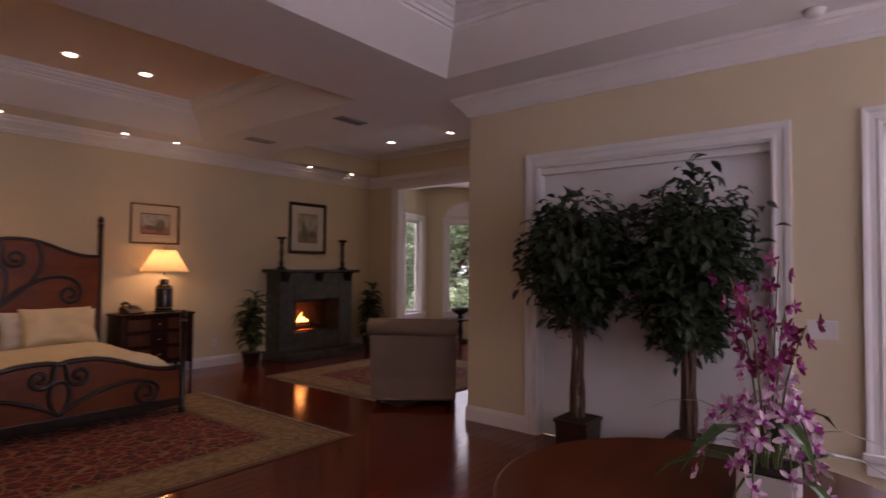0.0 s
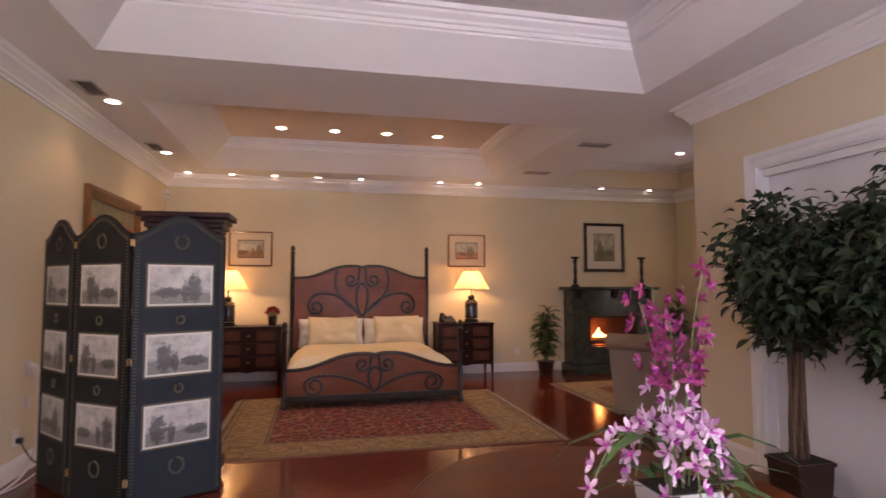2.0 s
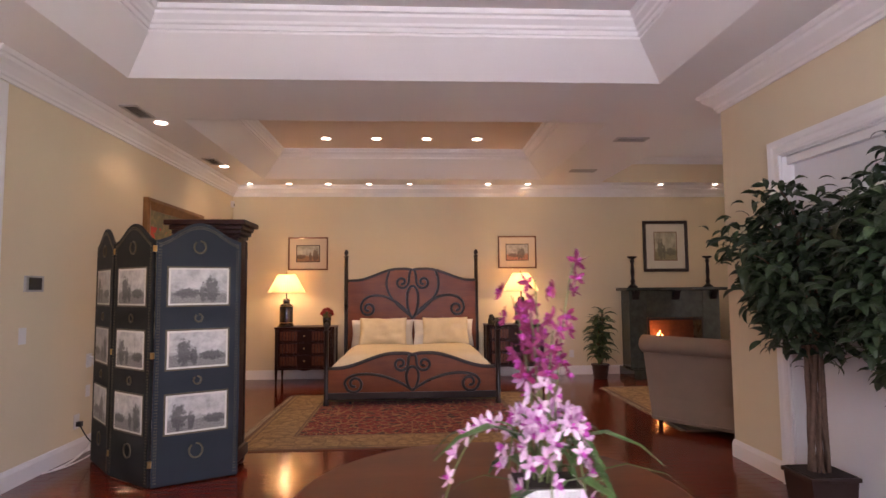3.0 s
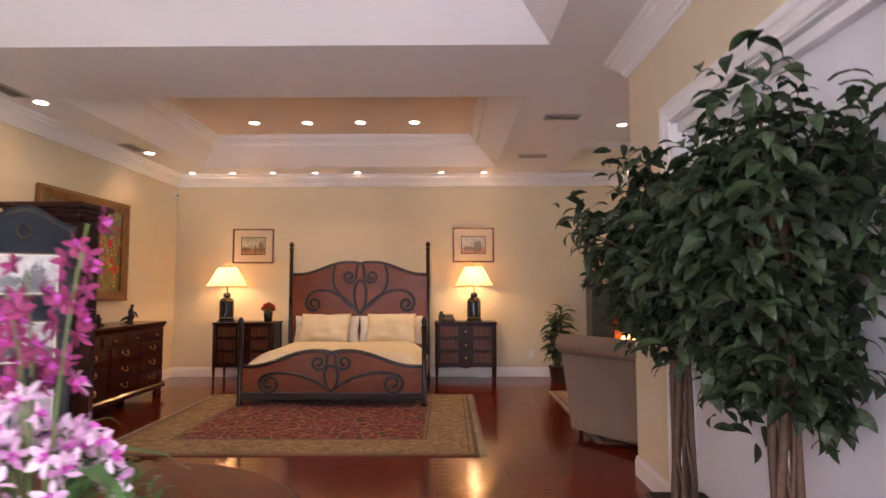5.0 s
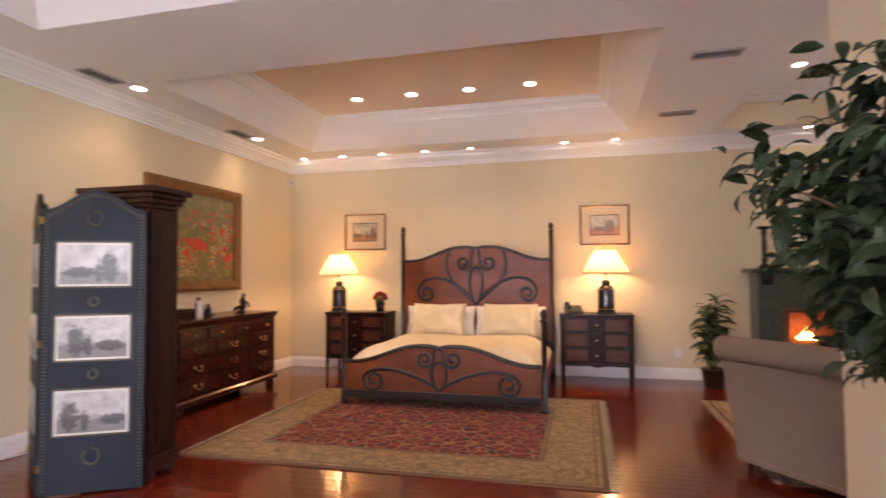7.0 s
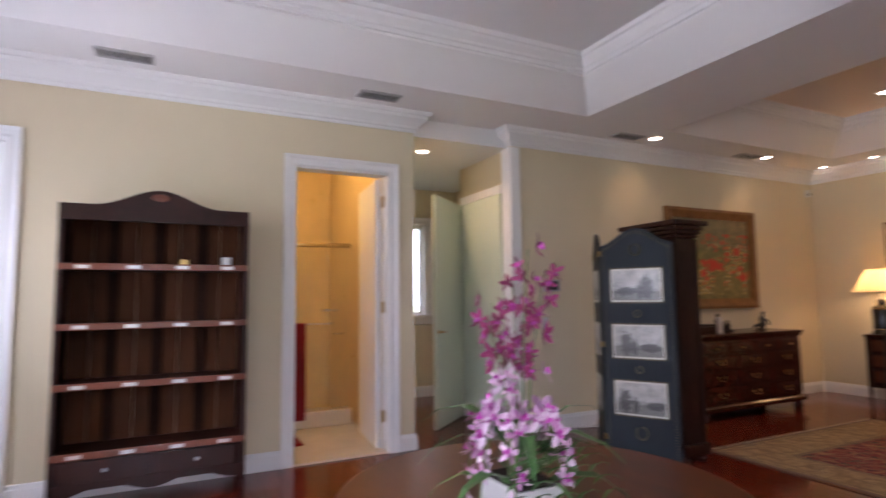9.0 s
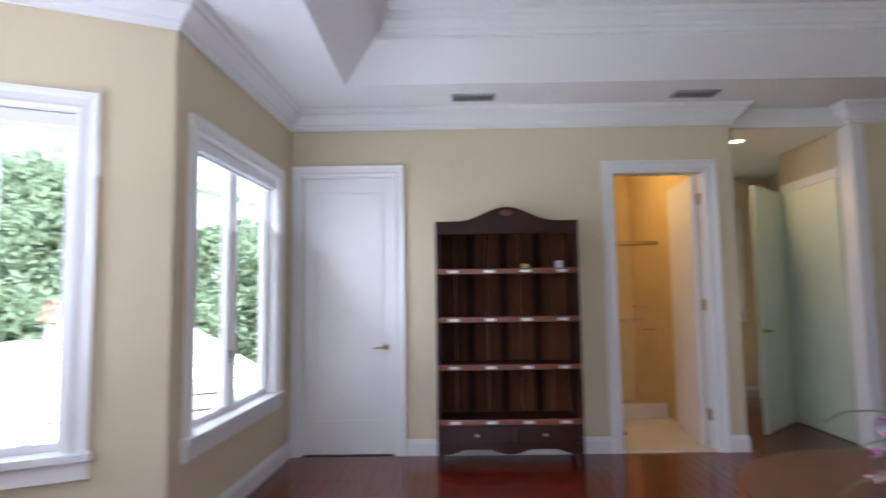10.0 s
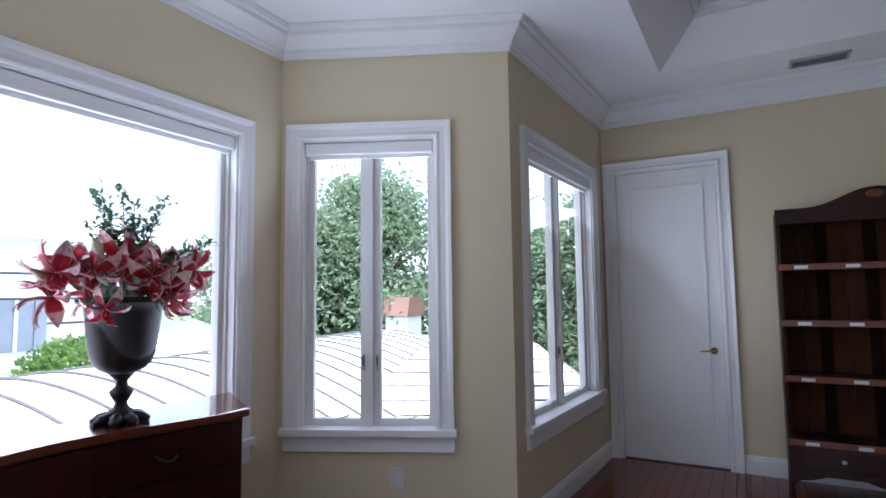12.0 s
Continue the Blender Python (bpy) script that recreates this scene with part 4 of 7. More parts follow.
def pillow_mesh(w, h, d, seed, flange=0.0):
    """A stuffed pillow standing in the upright plane, its base at z = 0."""
    bm = bmesh.new()
    nx, nz = 18, 14
    faces = []
    for s in (-1, 1):
        grid = []
        for j in range(nz + 1):
            row = []
            for i in range(nx + 1):
                u, v = 2 * i / nx - 1, 2 * j / nz - 1
                f = max(0.0, (1 - abs(u) ** 3.0) * (1 - abs(v) ** 3.0)) ** 0.55
                y = s * (d / 2 * f + 0.004) + (0.05 * noise.noise((u * 2.2 + seed, v * 2.6, s + seed)) + 0.026 * noise.noise((u * 3 + v * 6 + seed, v * 8, s))) * f
                pinch = 1 - 0.05 * (1 - abs(v)) * abs(u) ** 4
                row.append(bm.verts.new((u * w / 2 * pinch, y, h / 2 + v * h / 2 * (1 - (0.12 + 0.05 * noise.noise((seed, u * 2, 1.0))) * (1 - abs(u)) * abs(v) ** 4))))
            grid.append(row)
        for j in range(nz):
            for i in range(nx):
                bm.faces.new((grid[j][i], grid[j][i + 1], grid[j + 1][i + 1], grid[j + 1][i]))
        faces.append(grid)
    a, b2 = faces
    rim = lambda g: [g[0][i] for i in range(nx + 1)] + [g[j][nx] for j in range(1, nz + 1)] + [g[nz][i] for i in range(nx - 1, -1, -1)] + [g[j][0] for j in range(nz - 1, 0, -1)]
    ra, rb = rim(a), rim(b2)
    for k in range(len(ra)):
        m = (k + 1) % len(ra)
        bm.faces.new((ra[k], ra[m], rb[m], rb[k]))
    return bm


bed = empty("bed", pose(0.02, 0, 0), "king bed in reddish veneer with black scrollwork and four turned posts", "bed")
for x, y, h in ((-1.03, 7.88, 2.0), (1.0, 7.88, 2.0), (-1.02, 5.88, 0.99), (1.03, 5.88, 0.99)):
    bed_post(bed, x, y, h)
bed_board(bed, "headboard", 1.0, 0.45, 1.50, 1.68, 7.86, 1.0, 0.93, True)
bed_board(bed, "footboard", 1.0, 0.15, 0.43, 0.60, 5.87, 0.85, 0.18, False)
for sx in (-1, 1):
    part("side_rail", box(sx * 1.0 - 0.02, sx * 1.0 + 0.02, 5.92, 7.86, 0.16, 0.34, 0.006), BEDPANEL, bed)
part("slats", box(-0.97, 0.97, 5.92, 7.84, 0.22, 0.26), BEDDARK, bed)
mattress = part("mattress", soft_slab(-0.96, 0.98, 5.94, 7.84, 0.26, 0.48, roundness=0.06, lump=0.0), SHEET)
tagged(mattress, "thick white mattress lying in the bed frame", "mattress")
duvet = part("bedspread", soft_slab(-1.0, 1.03, 5.93, 7.45, 0.38, 0.585, 40, 36, 0.016, 0.16, 2.0), LINEN, smooth=True)
tagged(duvet, "cream linen bedspread smoothed over the mattress", "bedspread")
for x, w, seed in ((-0.44, 0.88, 1.0), (0.49, 0.86, 5.0)):
    back = part("pillow", pillow_mesh(w * 1.07, 0.42, 0.18, seed + 2), SHEET, smooth=True)
    back.matrix_world = pose(x, 7.70, 0.50, -14)
    tagged(back, "white cotton pillow leaning on the headboard", "pillow", "bed pillows")
    front = part("pillow", pillow_mesh(w * 0.80, 0.46, 0.19, seed), LINEN, smooth=True)
    front.matrix_world = pose(x + 0.02, 7.40, 0.56, -33)
    tagged(front, "cream linen cushion propped against a white pillow", "pillow", "bed pillows")


def nightstand(x, label):
    ns = empty("nightstand", pose(x, 7.72, 0), label, "nightstand", "pair of nightstands")
    part("top", box(-0.44, 0.44, -0.225, 0.225, 0.80, 0.83, 0.008), DARKWOOD, ns)
    part("carcass", box(-0.415, 0.415, -0.19, 0.21, 0.22, 0.80, 0.004), DARKWOOD, ns)
    for sx in (-1, 1):
        for y in (-0.195, 0.19):
            part("leg", lathe([(0.012, 0), (0.018, 0.1), (0.022, 0.2), (0.024, 0.8)], 10, sx * 0.41, y), DARKWOOD_Z, ns, smooth=True)
    for j in range(3):
        z0 = 0.25 + j * 0.183
        dr = part("drawer", box(-0.38, 0.38, -0.203, -0.19, z0, z0 + 0.165, 0.004), DARKWOOD, ns)
        for sx in (-1, 1):
            for k in range(6):
                xx = sx * (0.125 + k * 0.043)
                part("flute", box(xx - 0.017, xx + 0.017, -0.211, -0.202, z0 + 0.016, z0 + 0.149, 0.003), NIGHTFRONT, dr)
        part("knob", lathe([(0.006, 0), (0.006, 0.012), (0.013, 0.018), (0.010, 0.026)], 12), BRASS, dr, "small brass knob", True).matrix_local = pose(0, -0.203, z0 + 0.083, 90)
    part("apron", prism([(-0.39, 0.225), (-0.39, 0.2), (-0.1, 0.205), (0, 0.185), (0.1, 0.205), (0.39, 0.2), (0.39, 0.225)], -0.2, -0.185), DARKWOOD, ns)
    return ns


nightstand(-1.575, "dark fluted three-drawer nightstand with a flower pot on it")
nightstand(1.565, "dark fluted three-drawer nightstand with a telephone on it")


def table_lamp(x, y, z):
    tl = empty("table_lamp", pose(x, y, z), "lit table lamp with a black canister base and cream pleated shade", "lamp", "bedside lamps")
    part("plinth", lathe([(0.125, 0), (0.125, 0.015), (0.11, 0.02), (0.105, 0.035)], 24), TOLE, tl, smooth=False)
    body = part("body", lathe([(0.098, 0.035), (0.1, 0.06), (0.1, 0.29), (0.09, 0.325), (0.05, 0.35), (0.045, 0.36)], 28), TOLE, tl, "black painted tin canister", True)
    for zz in (0.055, 0.3):
        part("band", lathe([(0.1015, zz), (0.1025, zz + 0.004), (0.1015, zz + 0.008)], 28), BRASS, body)
    part("neck", lathe([(0.052, 0.36), (0.055, 0.375), (0.05, 0.41), (0.02, 0.42), (0.01, 0.43), (0.01, 0.72)], 20), TOLE, tl, smooth=True)
    bm = bmesh.new()
    n = 96
    lo = [bm.verts.new(((0.275 + 0.004 * (k % 2)) * math.cos(2 * math.pi * k / n), (0.275 + 0.004 * (k % 2)) * math.sin(2 * math.pi * k / n), 0.51)) for k in range(n)]
    hi = [bm.verts.new(((0.125 + 0.002 * (k % 2)) * math.cos(2 * math.pi * k / n), (0.125 + 0.002 * (k % 2)) * math.sin(2 * math.pi * k / n), 0.78)) for k in range(n)]
    for k in range(n):
        bm.faces.new((lo[k], lo[(k + 1) % n], hi[(k + 1) % n], hi[k]))
    sh2 = part("shade", bm, SHADE, tl, "cream pleated empire shade")
    for r, zz in ((0.278, 0.51), (0.126, 0.78)):
        part("shade_trim", tube([(r * math.cos(a), r * math.sin(a), zz) for a in [2 * math.pi * k / 40 for k in range(41)]], 0.005, 6), LINEN, sh2)
    part("finial", lathe([(0.004, 0.72), (0.006, 0.79), (0.014, 0.8), (0.004, 0.825)], 10), BRASS, tl, smooth=True)


table_lamp(-1.88, 7.68, 0.83)
table_lamp(1.69, 7.68, 0.83)

fp = empty("potted_flowers", pose(-1.27, 7.66, 0.83), "round red flowers in a small black pot on the nightstand", "flowers")
part("pot", lathe([(0.05, 0), (0.055, 0.01), (0.062, 0.1), (0.066, 0.13), (0.058, 0.13)], 18), TOLE, fp, smooth=True)
rng = random.Random(4)


def petal_mesh(name, length, width, material, cup=0.25, tip=0.0):
    """A pointed petal or leaf along +x, bent along its midrib."""
    rows = [(0.0, 0.12, 0), (0.3, 0.85, 0.25), (0.62, 0.95, 0.3), (0.88, 0.5, 0.05), (1.0, 0.02, -0.35)]
    vs, fs = [], []
    for t, w, z in rows:
        zz = z * cup * length + tip * t * t * length
        vs += [(t * length, -w * width / 2, zz + 0.1 * width), (t * length, 0, zz), (t * length, w * width / 2, zz + 0.1 * width)]
    for k in range(len(rows) - 1):
        a = k * 3
        fs += [(a, a + 3, a + 4, a + 1), (a + 1, a + 4, a + 5, a + 2)]
    me = bpy.data.meshes.new(name)
    me.from_pydata(vs, [], fs)
    me.materials.append(material)
    return me


def many(name, source, poses, material=None):
    """Copies of one small mesh joined into a single mesh."""
    base = np.array([v.co[:] for v in source.vertices])
    polys = [tuple(p.vertices) for p in source.polygons]
    vs, fs = [], []
    for m in poses:
        a = np.array(m)
        off = len(vs)
        vs.extend(map(tuple, base @ a[:3, :3].T + a[:3, 3]))
        fs.extend(tuple(i + off for i in p) for p in polys)
    me = bpy.data.meshes.new(name)
    me.from_pydata(vs, [], fs)
    me.materials.append(material or source.materials[0])
    return me


def on_ball(rng, r):
    z = rng.uniform(-0.25, 1)
    a = rng.uniform(0, 2 * math.pi)
    q = math.sqrt(1 - z * z)
    return Vector((r * q * math.cos(a), r * q * math.sin(a), r * z))


def facing(p, d, roll=0.0, scale=1.0):
    """A pose at p with x along d."""
    return Matrix.Translation(p) @ Vector(d).to_track_quat("X", "Z").to_matrix().to_4x4() @ Matrix.Rotation(roll, 4, "X") @ Matrix.Scale(scale, 4)


bloom = petal_mesh("bloom_petal", 0.035, 0.03, REDFLOWER)
poses = []
for k in range(150):
    v = on_ball(rng, 0.075 + 0.02 * rng.random())
    d = v.normalized() + Vector((rng.uniform(-0.7, 0.7), rng.uniform(-0.7, 0.7), rng.uniform(-0.4, 0.7)))
    poses.append(facing(v * 0.8 + Vector((0, 0, 0.18)), d, rng.uniform(0, 6)))
ob = new("blooms", many("blooms", bloom, poses))
ob.parent = fp
part("foliage", lathe([(0.05, 0.125), (0.075, 0.16), (0.06, 0.2), (0.01, 0.23)], 10), STEM, fp)

ph = empty("telephone", pose(1.3, 7.64, 0.83, 0, 0, 14), "black corded desk telephone beside the lamp", "telephone")
part("base", prism([(-0.1, 0), (0.1, 0), (0.1, 0.07), (0.06, 0.1), (-0.1, 0.02)], -0.1, 0.1, "x"), BLACKPLASTIC, ph)
part("handset", tube(bezier((-0.07, 0.08, 0.115), (-0.07, 0.02, 0.16), (-0.07, -0.03, 0.13), (-0.07, -0.08, 0.075), 10), [0.026, 0.022, 0.018, 0.016, 0.016, 0.016, 0.016, 0.018, 0.022, 0.026]), BLACKPLASTIC, ph, smooth=True)
part("display", box(0.0, 0.08, -0.02, 0.03, 0.085, 0.088), GREYSCREEN, ph).matrix_local = pose(0, 0.02, -0.012, 25)


def framed_picture(name, m, w, h, frame_mat, mat_mat, art, label, bar=0.022, margin=0.1, depth=0.025, inner=None, category="picture"):
    """A framed picture hung in the local x-z plane, its centre at the origin, facing -y."""
    pic = empty(name, m, label, category)
    bm = bmesh.new()
    prof = [(0, 0), (0, depth), (bar * 0.3, depth * 1.15), (bar * 0.7, depth * 0.8), (bar, depth * 0.6), (bar, 0)]
    cs = [(-w / 2, -h / 2), (-w / 2, h / 2), (w / 2, h / 2), (w / 2, -h / 2)]
    rings = []
    for x, z in cs:
        sx, sz = (1 if x < 0 else -1), (1 if z < 0 else -1)
        rings.append([bm.verts.new((x + sx * u, -d, z + sz * u)) for u, d in prof])
    for k in range(4):
        a, b2 = rings[k], rings[(k + 1) % 4]
        for i in range(len(prof)):
            j = (i + 1) % len(prof)
            bm.faces.new((a[i], a[j], b2[j], b2[i]))
    part("frame", bm, frame_mat, pic)
    w2, h2 = w - 2 * bar, h - 2 * bar
    if mat_mat:
        part("mat_board", box(-w2 / 2, w2 / 2, -0.010, 0, -h2 / 2, h2 / 2), mat_mat, pic)
        if inner:
            g = 0.012
            part("mat_line", box(-w2 / 2 + margin - g, w2 / 2 - margin + g, -0.0115, -0.009, -h2 / 2 + margin - g, h2 / 2 - margin + g), inner, pic)
    part("print", box(-w2 / 2 + margin, w2 / 2 - margin, -0.0135, -0.009, -h2 / 2 + margin, h2 / 2 - margin), art, pic)
    return pic


ART1 = print_material("autumn_print", (0.52, 0.50, 0.40), (0.30, 0.16, 0.07), (0.16, 0.10, 0.06), 1)
ART2 = print_material("rose_print", (0.50, 0.48, 0.42), (0.36, 0.17, 0.10), (0.13, 0.11, 0.09), 2)
ART3 = print_material("lake_print", (0.50, 0.48, 0.36), (0.20, 0.18, 0.10), (0.12, 0.12, 0.08), 3)
framed_picture("framed_print", pose(-1.62, 7.998, 1.946), 0.62, 0.52, BROWNFRAME, MATBOARD, ART1, "small landscape print in a brown frame above the nightstand", inner=BLACKFRAME, margin=0.115)
framed_picture("framed_print", pose(1.70, 7.998, 1.954), 0.62, 0.52, BROWNFRAME, MATBOARD, ART2, "small landscape print in a brown frame above the telephone", inner=BLACKFRAME, margin=0.115)
framed_picture("framed_print", pose(4.14, 7.998, 2.04), 0.74, 0.83, BLACKFRAME, MATWHITE, ART3, "tall landscape print in a dark frame above the mantel", bar=0.05, margin=0.14, inner=BROWNFRAME)
framed_picture("oil_painting", pose(X0 + 0.002, 5.88, 1.765, 0, 0, 90), 1.58, 1.21, GOLDFRAME, None, flower_painting("poppy_painting"), "large oil painting of red and yellow flowers in a gilt frame", bar=0.12, margin=0.0, depth=0.05, category="painting")


def rug(name, x0, x1, y0, y1, label, z=0.0, ends="y"):
    cx, cy, hx, hy = (x0 + x1) / 2, (y0 + y1) / 2, (x1 - x0) / 2, (y1 - y0) / 2
    bm = bmesh.new()
    n = 40
    grid = []
    for j in range(n + 1):
        grid.append([bm.verts.new((-hx + 2 * hx * i / n, -hy + 2 * hy * j / n, 0.011 + 0.0015 * noise.noise((i * 0.4, j * 0.4, 1)))) for i in range(n + 1)])
    for j in range(n):
        for i in range(n):
            bm.faces.new((grid[j][i], grid[j][i + 1], grid[j + 1][i + 1], grid[j + 1][i]))
    ext = bmesh.ops.extrude_face_region(bm, geom=list(bm.faces))
    for v in ext["geom"]:
        if isinstance(v, bmesh.types.BMVert):
            v.co.z = 0.0
    r = part(name, bm, rug_material(name + "_knots", hx, hy))
    r.matrix_world = pose(cx, cy, z)
    tagged(r, label, "rug")
    vs, fs = [], []
    fr = random.Random(9)
    for s in (-1, 1):
        k = -hy
        while k < hy:
            l = fr.uniform(0.05, 0.075)
            o = len(vs)
            d = fr.uniform(-0.012, 0.012)
            vs += [(s * hx, k, 0.008), (s * hx, k + 0.009, 0.008), (s * (hx + l), k + d + 0.007, 0.0035), (s * (hx + l), k + d, 0.0035)]
            fs.append((o, o + 1, o + 2, o + 3))
            k += 0.014
    me = bpy.data.meshes.new("fringe")
    me.from_pydata(vs, [], fs)
    me.materials.append(FRINGE)
    f = new("fringe", me)
    f.parent = r
    tagged(f, "pale cotton fringe", kind="stuff")


rug("area_rug", -1.52, 1.56, 4.07, 6.57, "red floral knotted rug with an olive-gold border under the bed")
rug("area_rug", 2.63, 5.2, 4.42, 6.80, "red floral knotted rug with a gold border under the armchair")

# dresser and its ornaments
dr_y0, dr_y1 = 4.92, 6.60
dresser = empty("dresser", pose(X0 + 0.02, (dr_y0 + dr_y1) / 2, 0, 0, 0, 90), "long dark mahogany dresser with brass-handled drawers", "dresser")
hw, dp = (dr_y1 - dr_y0) / 2, 0.54
part("top", box(-hw - 0.03, hw + 0.03, -dp - 0.03, 0, 0.875, 0.905, 0.01), DRESSERWOOD, dresser)
part("top_moulding", prism([(-dp - 0.022, 0.875), (-dp - 0.004, 0.835), (0, 0.835), (0, 0.875)], -hw - 0.02, hw + 0.02, "x"), DRESSERWOOD, dresser)
part("carcass", box(-hw, hw, -dp, 0, 0.12, 0.835, 0.006), DRESSERWOOD, dresser)
part("plinth", prism([(-dp - 0.03, 0.10), (-dp - 0.03, 0.14), (-dp - 0.002, 0.165), (0, 0.165), (0, 0.10)], -hw - 0.025, hw + 0.025, "x"), DRESSERWOOD, dresser)
for sx in (-1, 1):
    for y in (-dp + 0.03, -0.06):
        part("foot", lathe([(0.04, 0), (0.055, 0.03), (0.045, 0.06), (0.05, 0.1)], 14, sx * (hw - 0.05), y), DRESSERWOOD, dresser, smooth=True)
rows = [(0.18, 0.34, 3), (0.355, 0.515, 3), (0.53, 0.68, 3), (0.695, 0.815, 4)]
for z0, z1, n in rows:
    w = 2 * hw / n
    for k in range(n):
        xa, xb = -hw + k * w + 0.025, -hw + (k + 1) * w - 0.025
        d = part("drawer", box(xa, xb, -dp - 0.018, -dp + 0.004, z0 + 0.01, z1 - 0.008, 0.006), DRESSERWOOD, dresser)
        part("drawer_lip", box(xa - 0.012, xb + 0.012, -dp - 0.008, -dp + 0.003, z0, z1, 0.003), DRESSERWOOD, d)
        xm, zm = (xa + xb) / 2, (z0 + z1) / 2
        if n == 3:
            part("bail_handle", tube(bezier((xm - 0.05, -dp - 0.02, zm + 0.015), (xm - 0.05, -dp - 0.05, zm - 0.035), (xm + 0.05, -dp - 0.05, zm - 0.035), (xm + 0.05, -dp - 0.02, zm + 0.015), 12), 0.004, 6), BRASS, d, "brass bail handle", True)
            for sx in (-1, 1):
                part("rosette", lathe([(0.015, 0), (0.013, 0.006), (0.004, 0.012)], 10), BRASS, d, smooth=True).matrix_local = pose(xm + sx * 0.05, -dp - 0.018, zm + 0.015, 90)
        else:
            part("knob", lathe([(0.007, 0), (0.007, 0.012), (0.016, 0.02), (0.010, 0.03)], 12), BRASS, d, "brass knob", True).matrix_local = pose(xm, -dp - 0.018, zm, 90)


def figurine(x, y, z, h, lean, seed):
    """An abstract bronze ornament, plain and rounded."""
    r = random.Random(seed)
    bm = lathe([(0.05, 0), (0.055, 0.012), (0.04, 0.02)], 14)
    tube([(0, 0, 0.015), (lean, 0.005, h * 0.3), (lean * 0.4, 0, h * 0.6), (lean * 0.9, 0, h * 0.84)], [0.03, 0.034, 0.03, 0.014], 10, bm)
    lathe([(0.004, h * 0.82), (0.02, h * 0.86), (0.022, h * 0.93), (0.004, h)], 10, lean * 0.95, 0, bm)
    tube([(lean * 0.5, 0, h * 0.62), (lean + 0.05, 0.03, h * 0.5), (lean + 0.07, 0.02, h * 0.25)], [0.014, 0.011, 0.008], 8, bm)
    tube([(0.0, 0, h * 0.3), (-0.05, 0.04, h * 0.2), (-0.07, 0.06, 0.02)], [0.022, 0.016, 0.01], 8, bm)
    f = part("figurine", bm, BLACKMETAL, smooth=True)
    f.matrix_world = pose(x, y, z, 0, 0, r.uniform(0, 360))
    tagged(f, "small dark bronze figurine standing on the dresser", "figurine", "dresser ornaments")


figurine(-2.5, 6.30, 0.905, 0.22, 0.03, 1)
figurine(-2.52, 5.55, 0.905, 0.21, 0.02, 2)
figurine(-2.5, 5.72, 0.905, 0.13, -0.02, 3)
jb = empty("jewellery_box", pose(-2.52, 5.25, 0.905), "dark wooden jewellery box on the dresser", "box")
part("body", box(-0.1, 0.1, -0.14, 0.14, 0, 0.07, 0.006), DARKWOOD, jb)
part("lid", box(-0.105, 0.105, -0.145, 0.145, 0.072, 0.095, 0.008), DARKWOOD, jb)
cdl = part("candle", lathe([(0.03, 0), (0.03, 0.17), (0.022, 0.172), (0.003, 0.168)], 16), CERAMIC, smooth=False)
cdl.matrix_world = pose(-2.42, 5.46, 0.905)
tagged(cdl, "white pillar candle standing on the dresser", "candle")

# armoire with its back to the entrance
ax0, ax1, ay0, ay1, ah = -1.86, -1.29, 3.53, 3.85, 1.93
arm = empty("armoire", pose((ax0 + ax1) / 2, (ay0 + ay1) / 2, 0), "tall narrow black-brown armoire with a heavy stepped cornice", "armoire")
w, d = (ax1 - ax0) / 2 - 0.05, (ay1 - ay0) / 2 - 0.04
part("carcass", box(-w, w, -d, d, 0.14, ah - 0.14, 0.008), DARKWOOD_Z, arm)
part("plinth", box(-w - 0.03, w + 0.03, -d - 0.03, d + 0.03, 0.06, 0.15, 0.012), DARKWOOD, arm)
for sx in (-1, 1):
    for sy in (-1, 1):
        part("foot", lathe([(0.035, 0), (0.05, 0.03), (0.04, 0.06)], 12, sx * (w - 0.03), sy * (d - 0.03)), DARKWOOD, arm, smooth=True)
    part("side_panel", box(sx * w - (0.012 if sx > 0 else 0.004), sx * w + (0.004 if sx > 0 else 0.012), -d + 0.07, d - 0.07, 0.22, ah - 0.24, 0.004), DARKWOOD_Z, arm)
    part("corner_pilaster", box(sx * (w - 0.03) - 0.03, sx * (w - 0.03) + 0.036, d - 0.03, d + 0.012, 0.15, ah - 0.15, 0.008), DARKWOOD_Z, arm)
    part("door", box(-0.005 + (0.008 if sx > 0 else -w + 0.07), (w - 0.07) if sx > 0 else -0.003, d, d + 0.02, 0.2, ah - 0.2, 0.004), DARKWOOD_Z, arm)
cz = ah - 0.14
for k, (o, z0, z1) in enumerate(((0.012, cz, cz + 0.03), (0.03, cz + 0.03, cz + 0.065), (0.045, cz + 0.065, cz + 0.1), (0.075, cz + 0.1, cz + 0.14))):
    part("cornice", box(-w - o, w + o, -d - o, d + o, z0, z1, 0.008), DARKWOOD, arm)

